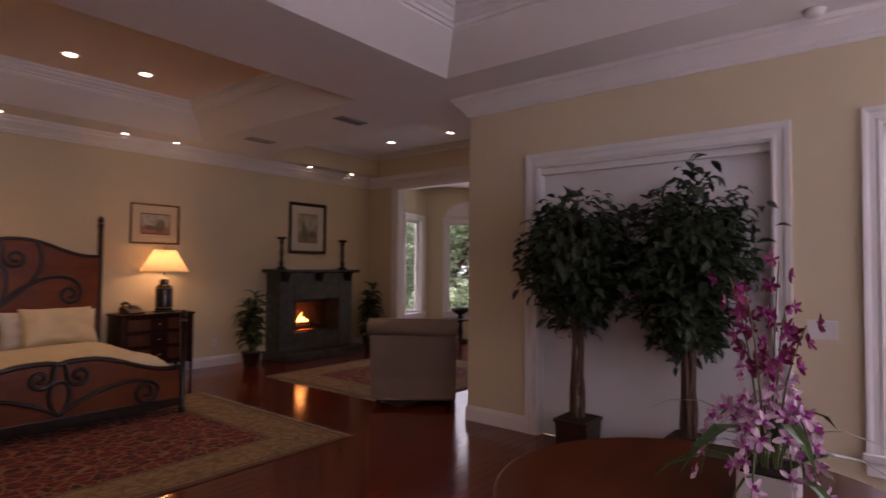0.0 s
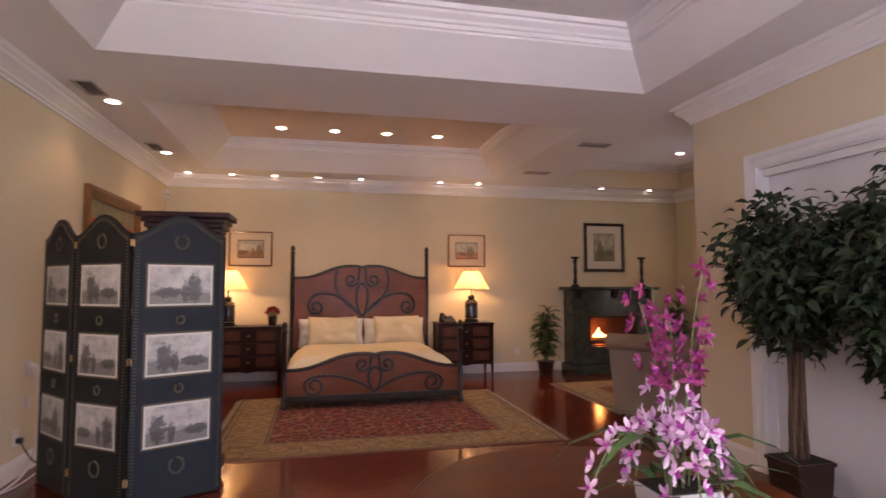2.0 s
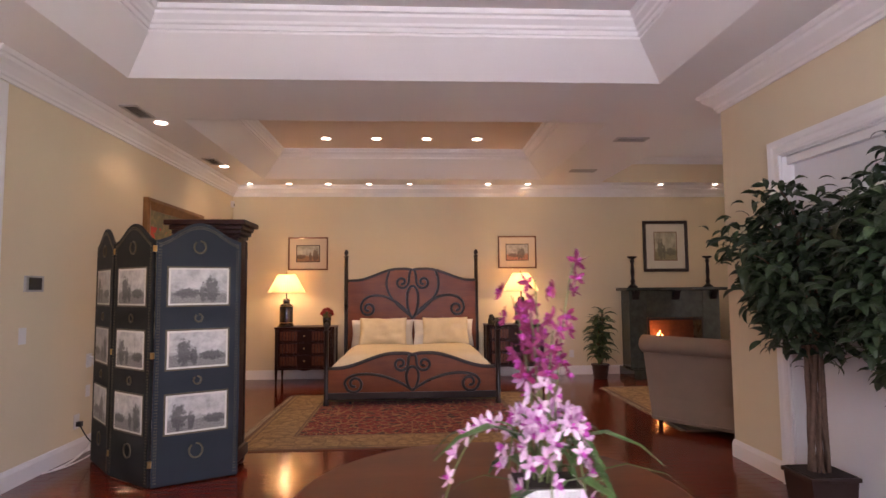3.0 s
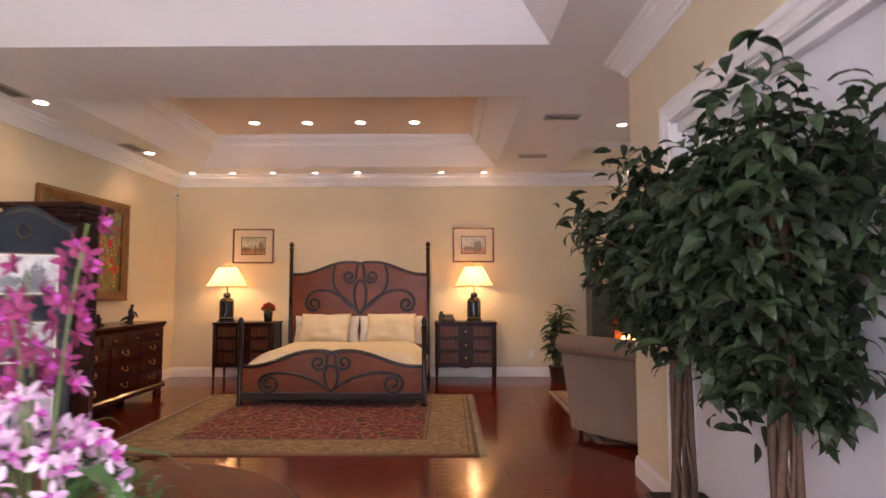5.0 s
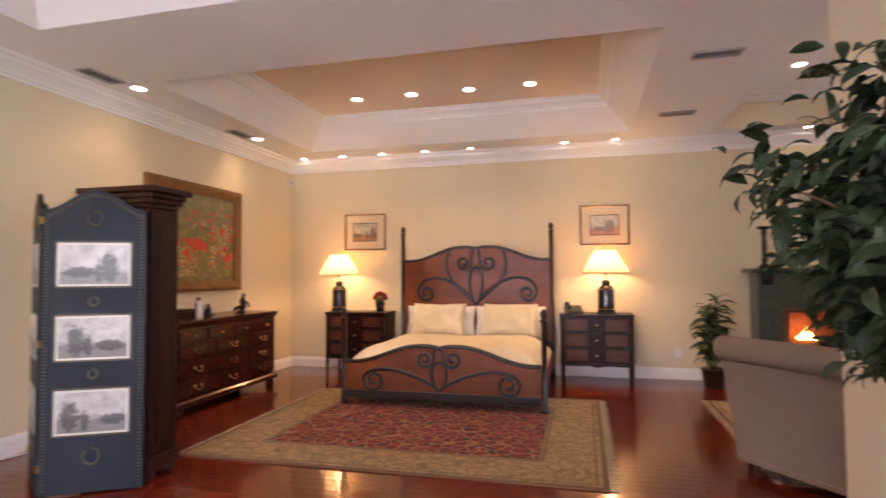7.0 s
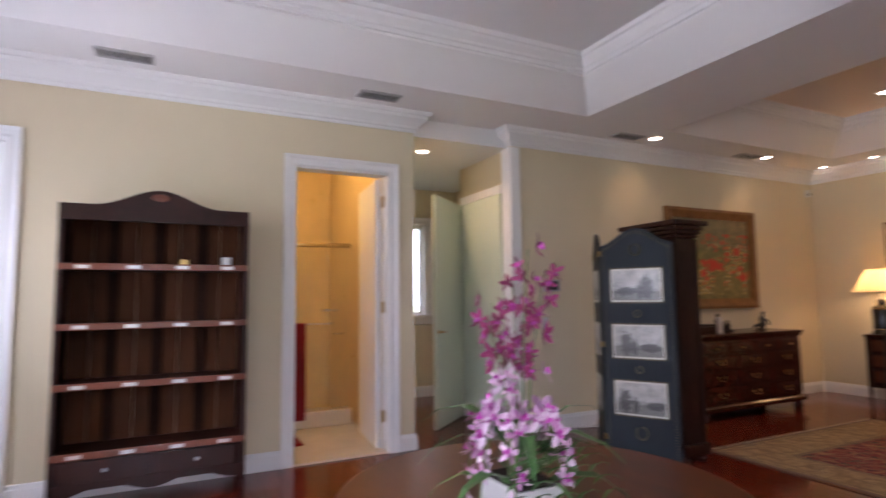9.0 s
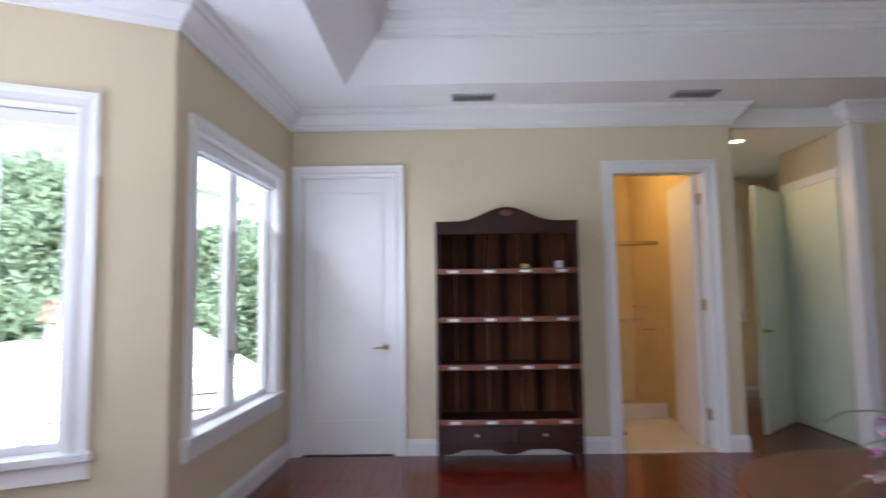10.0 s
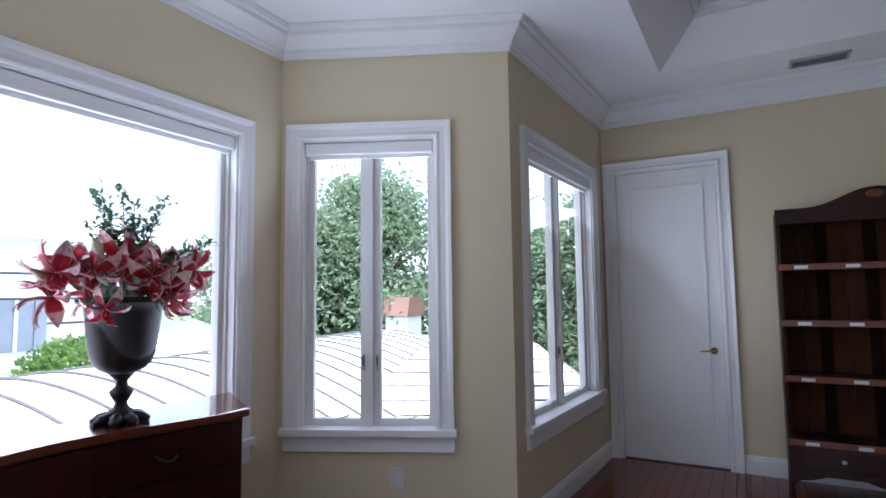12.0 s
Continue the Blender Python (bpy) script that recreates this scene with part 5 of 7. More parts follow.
# folding leather screen
SCR = [(-1.275, 3.485), (-1.80, 3.20), (-2.24, 3.52), (-2.60, 3.94)]
screen = empty("folding_screen", pose(0, 0, 0), "three-panel blue leather folding screen with engraved landscape prints and studded edges", "screen")
GREY = [print_material("engraving", (0.54, 0.53, 0.50), (0.17, 0.165, 0.15), (0.055, 0.055, 0.05), 10 + k) for k in range(4)]
for n, (p, q) in enumerate(zip(SCR, SCR[1:])):
    p, q = Vector(q), Vector(p)
    wd = (q - p).length - 0.012
    m = along(p, q)
    # panels turned from the daylight get the leather tone with shade in it
    leather = LEATHER if n == 0 else LEATHER_SHADED
    ol = [(0.006, 0.01), (wd, 0.01), (wd, 1.745)]
    for k in range(1, 16):
        u = 1 - k / 15
        ol.append((0.006 + (wd - 0.006) * u, 1.745 + 0.135 * (0.5 - 0.5 * math.cos(2 * math.pi * u)) ** 0.9))
    body = part("panel", prism(ol, -0.012, 0.012, "y", 0.003), leather, screen, "blue leather panel with a shaped top" if n == 0 else "leather panel coloured dark for shade, with a shaped top")
    body.matrix_local = m
    for j, zc in enumerate((1.41, 0.955, 0.50)):
        pw, phh = wd * 0.70, 0.27
        c = wd / 2
        part("print_border", box(c - pw / 2 - 0.012, c + pw / 2 + 0.012, -0.015, -0.0125, zc - phh / 2 - 0.012, zc + phh / 2 + 0.012), STUD, body)
        part("white_margin", box(c - pw / 2, c + pw / 2, -0.017, -0.0145, zc - phh / 2, zc + phh / 2), MATWHITE, body)
        part("engraving", box(c - pw / 2 + 0.013, c + pw / 2 - 0.013, -0.019, -0.0165, zc - phh / 2 + 0.013, zc + phh / 2 - 0.013), GREY[(j + n) % 4], body)
    for zc, r in ((1.70, 0.045), (1.18, 0.028), (0.73, 0.028), (0.23, 0.05)):
        part("wreath", tube([(wd / 2 + r * math.sin(a) * 0.9, -0.014, zc + r * math.cos(a)) for a in [2 * math.pi * k / 20 for k in range(19)]], 0.007, 6), STUD, body, "gilt wreath", True)
    studs = box(-0.004, 0.004, -0.016, -0.011, -0.004, 0.004, 0.002)
    sm = bpy.data.meshes.new("stud")
    studs.to_mesh(sm)
    studs.free()
    sm.materials.append(STUD)
    spots = [Matrix.Translation((x, 0, 0.04 + 0.021 * k)) for x in (0.022, 0.034, wd - 0.032, wd - 0.02) for k in range(81)]
    for k in range(46):
        u = 0.04 + 0.92 * k / 45
        zt = 1.745 + 0.135 * (0.5 - 0.5 * math.cos(2 * math.pi * u)) ** 0.9 - 0.028
        spots += [Matrix.Translation((0.006 + (wd - 0.006) * u, 0, zt)), Matrix.Translation((0.006 + (wd - 0.006) * u, 0, zt - 0.014))]
    st = new("studs", many("studs", sm, spots))
    st.parent = body
    tagged(st, "rows of small gilt studs", kind="stuff")
for (x, y) in SCR[1:3]:
    for z in (0.15, 0.9, 1.66):
        part("hinge", box(x - 0.014, x + 0.014, y - 0.016, y + 0.016, z, z + 0.045, 0.003), BRASS, screen, "brass hinge")
# ---- entrance end: round table, orchids, fig trees ----
TX, TY, TR, TH = 0.30, 1.0, 0.66, 0.695
tab = empty("round_table", pose(TX, TY, 0), "round polished mahogany pedestal table", "table")
part("tabletop", lathe([(0.0, TH - 0.03), (TR - 0.02, TH - 0.03), (TR, TH - 0.018), (TR, TH - 0.006), (TR - 0.012, TH), (0.0, TH)], 72), TABLEWOOD, tab)
part("apron", lathe([(TR - 0.1, TH - 0.09), (TR - 0.09, TH - 0.09), (TR - 0.09, TH - 0.03), (TR - 0.1, TH - 0.03)], 48), DARKWOOD, tab)
part("column", lathe([(0.1, 0.12), (0.11, 0.16), (0.06, 0.22), (0.085, 0.34), (0.07, 0.5), (0.05, 0.6), (0.09, 0.66), (0.14, TH - 0.03)], 24), DARKWOOD_Z, tab, smooth=True)
for k in range(4):
    a = math.pi / 4 + k * math.pi / 2
    c, s = math.cos(a), math.sin(a)
    part("leg", tube(bezier((0.05 * c, 0.05 * s, 0.2), (0.2 * c, 0.2 * s, 0.22), (0.28 * c, 0.28 * s, 0.06), (0.42 * c, 0.42 * s, 0.03), 12), [0.05] * 4 + [0.045, 0.042, 0.04, 0.036, 0.034, 0.032, 0.03, 0.03], 10), DARKWOOD, tab, smooth=True)

orc = empty("potted_orchid", pose(0.44, 0.83, TH), "magenta and pale pink orchids in a low white pot", "orchid")
part("pot", prism([(-0.088, 0), (0.088, 0), (0.104, 0.10), (-0.104, 0.10)], -0.075, 0.075, "y", 0.004), CERAMIC, orc, "low white ribbed ceramic pot")
for k in range(13):
    for sy in (-1, 1):
        part("rib", box(-0.084 + k * 0.014 - 0.003, -0.084 + k * 0.014 + 0.003, sy * 0.077 - 0.003, sy * 0.077 + 0.003, 0.004, 0.096), CERAMIC, orc)
part("soil", box(-0.094, 0.094, -0.068, 0.068, 0.097, 0.106), SOIL, orc)
rng = random.Random(21)


def flower_mesh(name, size, material, heart):
    """A five-petalled orchid facing +x."""
    pet = petal_mesh(name + "_petal", size, size * 0.46, material, 0.2, 0.12)
    poses = []
    for k in range(5):
        a = 2 * math.pi * k / 5 + 0.3
        poses.append(facing((0, 0, 0), (0.32, math.cos(a), math.sin(a)), 1.57))
    me = many(name, pet, poses)
    lip = petal_mesh(name + "_lip", size * 0.55, size * 0.4, heart, 0.5, 0.3)
    me2 = many(name + "_lips", lip, [facing((0.004, 0, 0), (0.8, c, d), 0.5) for c, d in ((0.3, -0.5), (-0.3, -0.5), (0, 0.3))])
    bm = bmesh.new()
    bm.from_mesh(me)
    n = len(bm.faces)
    bm.from_mesh(me2)
    bm.faces.ensure_lookup_table()
    for f in bm.faces[n:]:
        f.material_index = 1
    out = bpy.data.meshes.new(name)
    bm.to_mesh(out)
    bm.free()
    out.materials.append(material)
    out.materials.append(heart)
    return out


HEART = leafy("orchid_heart", (0.45, 0.03, 0.30), (0.6, 0.12, 0.5), 0.6)
MAG = flower_mesh("magenta_flower", 0.048, MAGENTA, HEART)
PALE = flower_mesh("pink_flower", 0.052, PINK, HEART)


def put_flower(me, p, d, scale=1.0):
    f = new("flower", me)
    f.parent = orc
    f.matrix_local = facing(p, d, rng.uniform(0, 6), scale)


for k in range(5):
    a = k * 1.26 + rng.uniform(-0.3, 0.3)
    r = rng.uniform(0.05, 0.12)
    top = Vector((r * math.cos(a), r * math.sin(a), 0.76 - 0.05 * k))
    pts = bezier((0.02 * math.cos(a), 0.02 * math.sin(a), 0.05), (0.03 * math.cos(a), 0.03 * math.sin(a), 0.35), (top.x * 0.6, top.y * 0.6, top.z * 0.8), tuple(top), 22)
    part("stem", tube(pts, [0.0035] * 12 + [0.0025] * 10, 6), STEM, orc, smooth=True)
    for j in range(10):
        q = Vector(pts[min(21, 9 + int(j * 1.35))])
        d = Vector((math.cos(j * 2.2 + k), math.sin(j * 2.2 + k), rng.uniform(-0.2, 0.4))).normalized()
        put_flower(MAG if q.z > 0.40 else PALE, q + d * rng.uniform(0.02, 0.045), d, rng.uniform(0.55, 0.9))
for turn, reach, low in ((180, 0.31, 0.03), (105, 0.20, 0.05), (265, 0.13, 0.05), (20, 0.14, 0.13), (225, 0.10, 0.10), (320, 0.13, 0.06), (60, 0.10, 0.17), (150, 0.12, 0.12)):
    a = radians(turn)
    c, s = math.cos(a), math.sin(a)
    pts = bezier((0.03 * c, 0.03 * s, 0.05), (0.04 * c, 0.04 * s, 0.36), (reach * 0.75 * c, reach * 0.75 * s, 0.36), (reach * c, reach * s, low), 22)
    part("stem", tube(pts, 0.003, 6), STEM, orc, smooth=True)
    for j in range(7):
        q = Vector(pts[9 + 2 * j])
        side = 1 if j % 2 else -1
        d = (Vector((c - 0.8 * side * s, s + 0.8 * side * c, 0.25)) + Vector((rng.uniform(-0.4, 0.4), rng.uniform(-0.4, 0.4), rng.uniform(-0.3, 0.4)))).normalized()
        put_flower(PALE, q + d * rng.uniform(0.008, 0.025), d, rng.uniform(0.62, 0.92))
strap = petal_mesh("strap_leaf", 0.3, 0.055, ORCHID_LEAF, 0.5, -0.35)
slim = petal_mesh("slim_leaf", 0.34, 0.016, ORCHID_LEAF, 0.4, -0.25)
for k in range(12):
    a = k * 0.52 + rng.uniform(-0.2, 0.2)
    f = new("leaf", strap if k % 3 else slim)
    f.parent = orc
    f.matrix_local = facing((0.04 * math.cos(a), 0.04 * math.sin(a), 0.06 + 0.12 * (k % 2)), (math.cos(a), math.sin(a), rng.uniform(0.1, 0.8)), 0, rng.uniform(0.7, 1.1))
fern = petal_mesh("fern_frond", 0.05, 0.014, ORCHID_LEAF, 0.3)
for b in range(5):
    pts = bezier((0.05, 0, 0.058), (0.1, 0.02, 0.3), (0.13, 0.05 * b - 0.05, 0.27), (0.15 + 0.02 * b, 0.07 * b - 0.12, 0.07), 16)
    f = new("fern", many("fern", fern, [facing(pts[k], (rng.uniform(-0.4, 0.4), s2, -0.3), 0, 1.0) for k in range(2, 16) for s2 in (-1, 1)]))
    f.parent = orc

leaf_mesh = petal_mesh("ficus_leaf", 0.098, 0.046, FICUS, 0.35, -0.25)


def fig_tree(x, y, label, top, crown_low, rx, seed, wall_x):
    rg = random.Random(seed)
    tree = empty("fig_tree", pose(x, y, 0), label, "tree", "artificial fig trees")
    part("planter", prism([(-0.115, 0), (0.115, 0), (0.145, 0.25), (-0.145, 0.25)], -0.13, 0.13, "y", 0.01), POT_DARK, tree, "dark square tapered planter")
    part("planter_rim", box(-0.153, 0.153, -0.14, 0.14, 0.235, 0.262, 0.008), POT_DARK, tree)
    part("soil", box(-0.135, 0.135, -0.122, 0.122, 0.258, 0.268), SOIL, tree)
    ch = crown_low + 0.25
    trunk = None
    for k in range(11):
        a0 = k * 2 * math.pi / 11
        pts, rad = [], []
        for j in range(14):
            f = j / 13
            a = a0 + (1.6 + 0.7 * (k % 3) + (2.5 if k > 7 else 0)) * f * (1 if k % 2 else -1)
            r = 0.05 - 0.016 * math.sin(math.pi * f) + 0.012 * noise.noise((k, f * 4, seed))
            pts.append((r * math.cos(a), r * math.sin(a), 0.25 + (ch + 0.1) * f))
            rad.append((0.017 if k < 7 else 0.009) * (1 - 0.2 * f))
        v = part("trunk_vine" if trunk else "trunk", tube(pts, rad, 7), BARK, tree, "" if trunk else "twisted brown vine trunk", True)
        trunk = trunk or v
    tips = []
    for k in range(26):
        z = crown_low + (top - crown_low) * (k + 0.5) / 26
        u = (z - crown_low) / (top - crown_low)
        e = 0.34 + 1.65 * u if u < 0.4 else 1.0 - 0.55 * ((u - 0.4) / 0.6) ** 2.2
        a = k * 2.4 + rg.uniform(-0.3, 0.3)
        r = rx * e * rg.uniform(0.7, 1.12)
        px = min(r * math.cos(a), wall_x - x - 0.04)
        tip = Vector((px, r * math.sin(a), z + rg.uniform(-0.05, 0.1)))
        root = Vector((0, 0, max(0.75, z - 0.35)))
        pts = [root.lerp(tip, f) + Vector((0, 0, 0.08 * math.sin(math.pi * f))) for f in (0, 0.3, 0.6, 0.85, 1)]
        part("limb", tube(pts, [0.013, 0.01, 0.007, 0.005, 0.003], 6), BARK, tree, smooth=True)
        tips.append((root, tip))
    poses = []
    for k in range(2300):
        root, tip = rg.choice(tips)
        f = rg.uniform(0.3, 1.12) ** 0.7
        p = root.lerp(tip, f) + Vector((rg.gauss(0, 0.07), rg.gauss(0, 0.07), rg.gauss(0, 0.065)))
        if p.x > wall_x - x - 0.02:
            p.x = wall_x - x - rg.uniform(0.02, 0.12)
        out = Vector((p.x, p.y, 0)).normalized() if p.xy.length > 0.01 else Vector((1, 0, 0))
        d = out * rg.uniform(0.2, 1) + Vector((rg.uniform(-0.7, 0.7), rg.uniform(-0.7, 0.7), rg.uniform(-0.6, 0.35)))
        if p.x > wall_x - x - 0.1:
            d.x = -abs(d.x)
        poses.append(facing(p, d, rg.uniform(-0.8, 0.8), rg.uniform(0.65, 1.2)))
    poses.sort(key=lambda m: m.translation.x + 0.4 * m.translation.y)
    for m in poses[:150]:
        lf = new("leaf", leaf_mesh)
        lf.parent = tree
        lf.matrix_local = m
    crown = new("crown", many("crown", leaf_mesh, poses[150:]))
    crown.parent = tree
    tagged(crown, "dense crown of small dark green pointed leaves", kind="stuff")


fig_tree(2.48, 2.44, "artificial fig tree with a twisted trunk beside the wall corner", 1.91, 1.13, 0.43, 5, 2.72)
fig_tree(2.50, 1.62, "taller artificial fig tree with a twisted trunk before the white panel", 1.97, 0.99, 0.385, 8, 2.72)

# ---- sitting area ----
chair = empty("armchair", pose(2.93, 4.53, 0, 0, 0, -53), "taupe upholstered armchair with rolled arms and back", "armchair")


def rounded(x0, x1, y0, y1, z0, z1, r, n=3):
    bm = box(x0, x1, y0, y1, z0, z1)
    bmesh.ops.bevel(bm, geom=list(bm.edges), offset=r, segments=n, affect="EDGES", profile=0.5)
    return bm


part("base", rounded(-0.40, 0.40, -0.30, 0.42, 0.07, 0.30, 0.025), TAUPE, chair, smooth=True)
part("backrest", prism([(-0.33, 0.07), (-0.35, 0.30), (-0.45, 0.74), (-0.44, 0.80), (-0.30, 0.80), (-0.24, 0.30), (-0.24, 0.07)], -0.435, 0.435, "x", 0.02), TAUPE, chair)
part("back_roll", tube([(-0.45, -0.42, 0.82), (-0.44, -0.42, 0.82), (0.44, -0.42, 0.82), (0.45, -0.42, 0.82)], [0.075, 0.085, 0.085, 0.075], 20), TAUPE, chair, "rolled back top", True)
for sx in (-1, 1):
    part("arm", rounded(sx * 0.37 - 0.06, sx * 0.37 + 0.06, -0.255, 0.42, 0.07, 0.52, 0.03), TAUPE, chair, smooth=True)
    part("arm_roll", tube([(sx * 0.38, -0.25, 0.55), (sx * 0.38, -0.24, 0.55), (sx * 0.38, 0.41, 0.55), (sx * 0.38, 0.42, 0.55)], [0.07, 0.08, 0.08, 0.07], 18), TAUPE, chair, "rolled arm", True)
    for y in (-0.28, 0.38):
        part("foot", lathe([(0.018, 0), (0.028, 0.07)], 10, sx * 0.36, y), DARKWOOD, chair)
part("seat_cushion", rounded(-0.305, 0.305, -0.24, 0.44, 0.30, 0.46, 0.045), TAUPE, chair, smooth=True)
part("skirt_piping", tube([(-0.4, -0.335, 0.1), (0.4, -0.335, 0.1)], 0.008, 6), TAUPE, chair)

fire = empty("fireplace", pose(4.10, 8.0, 0), "dark green stone fireplace with a raised hearth and burning gas fire", "fireplace")
part("hearth", box(-0.78, 0.78, -0.62, -0.001, 0, 0.13, 0.01), STONE, fire, "raised dark stone hearth slab")
for sx in (-1, 1):
    part("side_slab", box(sx * 0.585 - 0.135, sx * 0.585 + 0.135, -0.34, -0.001, 0.13, 1.32, 0.004), STONE, fire)
for x in (-0.62, 0.02, 0.62):
    part("corbel", prism([(-0.34, 1.18), (-0.36, 1.19), (-0.40, 1.27), (-0.43, 1.32), (-0.34, 1.32)], x - 0.05, x + 0.05, "x"), BLACKMETAL, fire, "dark carved bracket")
part("frieze", box(-0.449, 0.449, -0.34, -0.001, 0.90, 1.32, 0.004), STONE, fire)
part("base_slab", box(-0.449, 0.449, -0.34, -0.001, 0.13, 0.40, 0.004), STONE, fire)
part("mantel_shelf", prism([(-0.43, 1.321), (-0.45, 1.335), (-0.45, 1.37), (-0.001, 1.37), (-0.001, 1.321)], -0.80, 0.80, "x"), STONE, fire)
part("firebox", box(-0.449, 0.449, -0.02, -0.002, 0.40, 0.90), FIREBRICK, fire, "sooty red brick back")
part("fire_frame", sweep_profile([(-0.445, 0.405), (-0.445, 0.895), (0.445, 0.895), (0.445, 0.405)], [(0, 0), (0.03, 0), (0.03, 0.02), (0, 0.02)], True), BLACKMETAL, fire).matrix_local = Matrix.Translation((0, -0.335, 0)) @ Matrix.Rotation(math.pi / 2, 4, "X")
for k, (x, y, a) in enumerate(((-0.12, -0.14, 12), (0.1, -0.18, -8), (0.0, -0.1, 70))):
    part("log", tube([(-0.22, 0, 0), (0.0, 0.01, 0.012), (0.22, 0, 0)], [0.035, 0.045, 0.03], 9), SOOT, fire, "charred log", True).matrix_local = pose(x, y, 0.45 + 0.06 * (k == 2), 0, 0, a)
for k in range(6):
    x, hgt = -0.25 + 0.036 * k, (0.03, 0.07, 0.15, 0.09, 0.05, 0.03)[k]
    pts = [(x + 0.02 * math.sin(j * 1.1 + k), -0.15 + 0.01 * math.cos(j + k), 0.54 + hgt * j / 6) for j in range(7)]
    part("flame", tube(pts, [0.012, 0.02, 0.024, 0.02, 0.014, 0.008, 0.002], 8), FLAME, fire, "yellow-orange flame", True)
part("embers", box(-0.28, 0.04, -0.26, -0.1, 0.401, 0.412), EMBER, fire)

for x in (3.50, 4.72):
    cs = empty("candlestick", pose(x, 7.79, 1.37), "tall dark turned candlestick on the mantel", "candlestick", "mantel candlesticks")
    part("base", lathe([(0.075, 0), (0.075, 0.02), (0.05, 0.035), (0.03, 0.06)], 18), BLACKMETAL, cs, smooth=True)
    part("shaft", lathe([(0.024, 0.06), (0.036, 0.1), (0.022, 0.14), (0.03, 0.26), (0.02, 0.38), (0.034, 0.42), (0.02, 0.45)], 16), BLACKMETAL, cs, smooth=True)
    part("drip_pan", lathe([(0.02, 0.45), (0.07, 0.475), (0.075, 0.495), (0.065, 0.495), (0.02, 0.48)], 18), BLACKMETAL, cs, smooth=True)

blade = petal_mesh("dracaena_leaf", 0.22, 0.10, PALM, 0.4, -0.3)


def floor_plant(x, y, z, h, seed, label):
    rg = random.Random(seed)
    pl = empty("potted_plant", pose(x, y, z), label, "plant", "fireplace plants")
    part("pot", lathe([(0.09, 0), (0.1, 0.01), (0.125, 0.19), (0.135, 0.2), (0.135, 0.22), (0.11, 0.22)], 20), POT_DARK, pl, "dark round pot", True)
    part("soil", lathe([(0.0, 0.2), (0.11, 0.2), (0.11, 0.205), (0.0, 0.21)], 14), SOIL, pl)
    for c in range(3):
        a = c * 2.1
        hh = h * (1 - 0.12 * c)
        part("cane", tube([(0.02 * math.cos(a), 0.02 * math.sin(a), 0.2), (0.05 * math.cos(a), 0.05 * math.sin(a), hh * 0.6), (0.05 * math.cos(a), 0.05 * math.sin(a), hh - 0.1)], 0.012, 8), BARK, pl, smooth=True)
        for k in range(44):
            zz = 0.30 + (hh - 0.38) * k / 43
            t = k * 2.4 + c
            lf = new("leaf", blade)
            lf.parent = pl
            lf.matrix_local = facing((0.05 * math.cos(a), 0.05 * math.sin(a), zz), (math.cos(t), min(math.sin(t), 0.5), rg.uniform(-0.1, 0.7) + (0.6 if k > 39 else 0)), rg.uniform(-0.4, 0.4), rg.uniform(0.7, 1.05))


floor_plant(2.86, 7.55, 0, 1.08, 1, "leafy green plant in a dark pot beside the fireplace")
floor_plant(5.22, 7.62, 0, 1.12, 2, "leafy green plant in a dark pot in the corner")
bowl = part("bowl", lathe([(0.07, 0), (0.05, 0.03), (0.04, 0.06), (0.16, 0.14), (0.19, 0.2), (0.18, 0.2), (0.14, 0.14), (0.0, 0.1)], 22), BLACKMETAL, smooth=True)
bowl.matrix_world = pose(6.95, 6.95, 0.45)
tagged(bowl, "dark footed bowl on a small round side table", "bowl")
st2 = empty("side_table", pose(6.95, 6.95, 0), "small dark round side table in the turret", "table")
part("tabletop", lathe([(0, 0.42), (0.26, 0.42), (0.27, 0.435), (0.26, 0.45), (0, 0.45)], 28), DARKWOOD, st2)
part("column", lathe([(0.17, 0), (0.16, 0.03), (0.04, 0.07), (0.05, 0.2), (0.035, 0.36), (0.09, 0.42)], 18), DARKWOOD_Z, st2, smooth=True)

# ---- west wall: bookcase ----
by0, by1, bd = -0.73, 0.43, 0.36
bc = empty("bookcase", pose(X0 + 0.02, (by0 + by1) / 2, 0, 0, 0, 90), "empty dark wooden bookcase with red-brown shelf edges and a curved crest", "bookcase")
w = (by1 - by0) / 2
for sx in (-1, 1):
    part("side", prism([(-bd, 0), (-bd + 0.07, 0), (-bd + 0.09, 0.12), (-0.06, 0.12), (-0.04, 0), (0, 0), (0, 1.95), (-bd, 1.95)], sx * w - (0.026 if sx > 0 else 0), sx * w + (0 if sx > 0 else 0.026), "x"), DARKWOOD_Z, bc)
for k in range(8):
    x0 = -w + 0.027 + k * (2 * w - 0.054) / 8
    part("back_board", box(x0, x0 + (2 * w - 0.054) / 8 - 0.003, -0.018, -0.004 - 0.001 * (k % 2), 0.14, 1.93), BOOKBACK, bc)
for k in range(1, 4):
    part("back_stile", box(-w + 2 * w * k / 4 - 0.035, -w + 2 * w * k / 4 + 0.035, -0.034, -0.0185, 0.14, 1.92, 0.006), BOOKSTILE, bc, "darker upright stile")
part("top", box(-w, w, -bd - 0.012, 0, 1.92, 1.945, 0.004), DARKWOOD, bc)
crest = [(-w, 1.86), (-w, 1.965)] + [(-w + 2 * w * k / 30, 1.965 + 0.115 * (0.5 - 0.5 * math.cos(2 * math.pi * min(1, max(0, (k / 30 - 0.14) / 0.72)))) ** 1.2) for k in range(1, 30)] + [(w, 1.965), (w, 1.86)]
part("crest", prism(crest, -bd - 0.016, -bd + 0.008), DARKWOOD, bc, "arched dark crest")
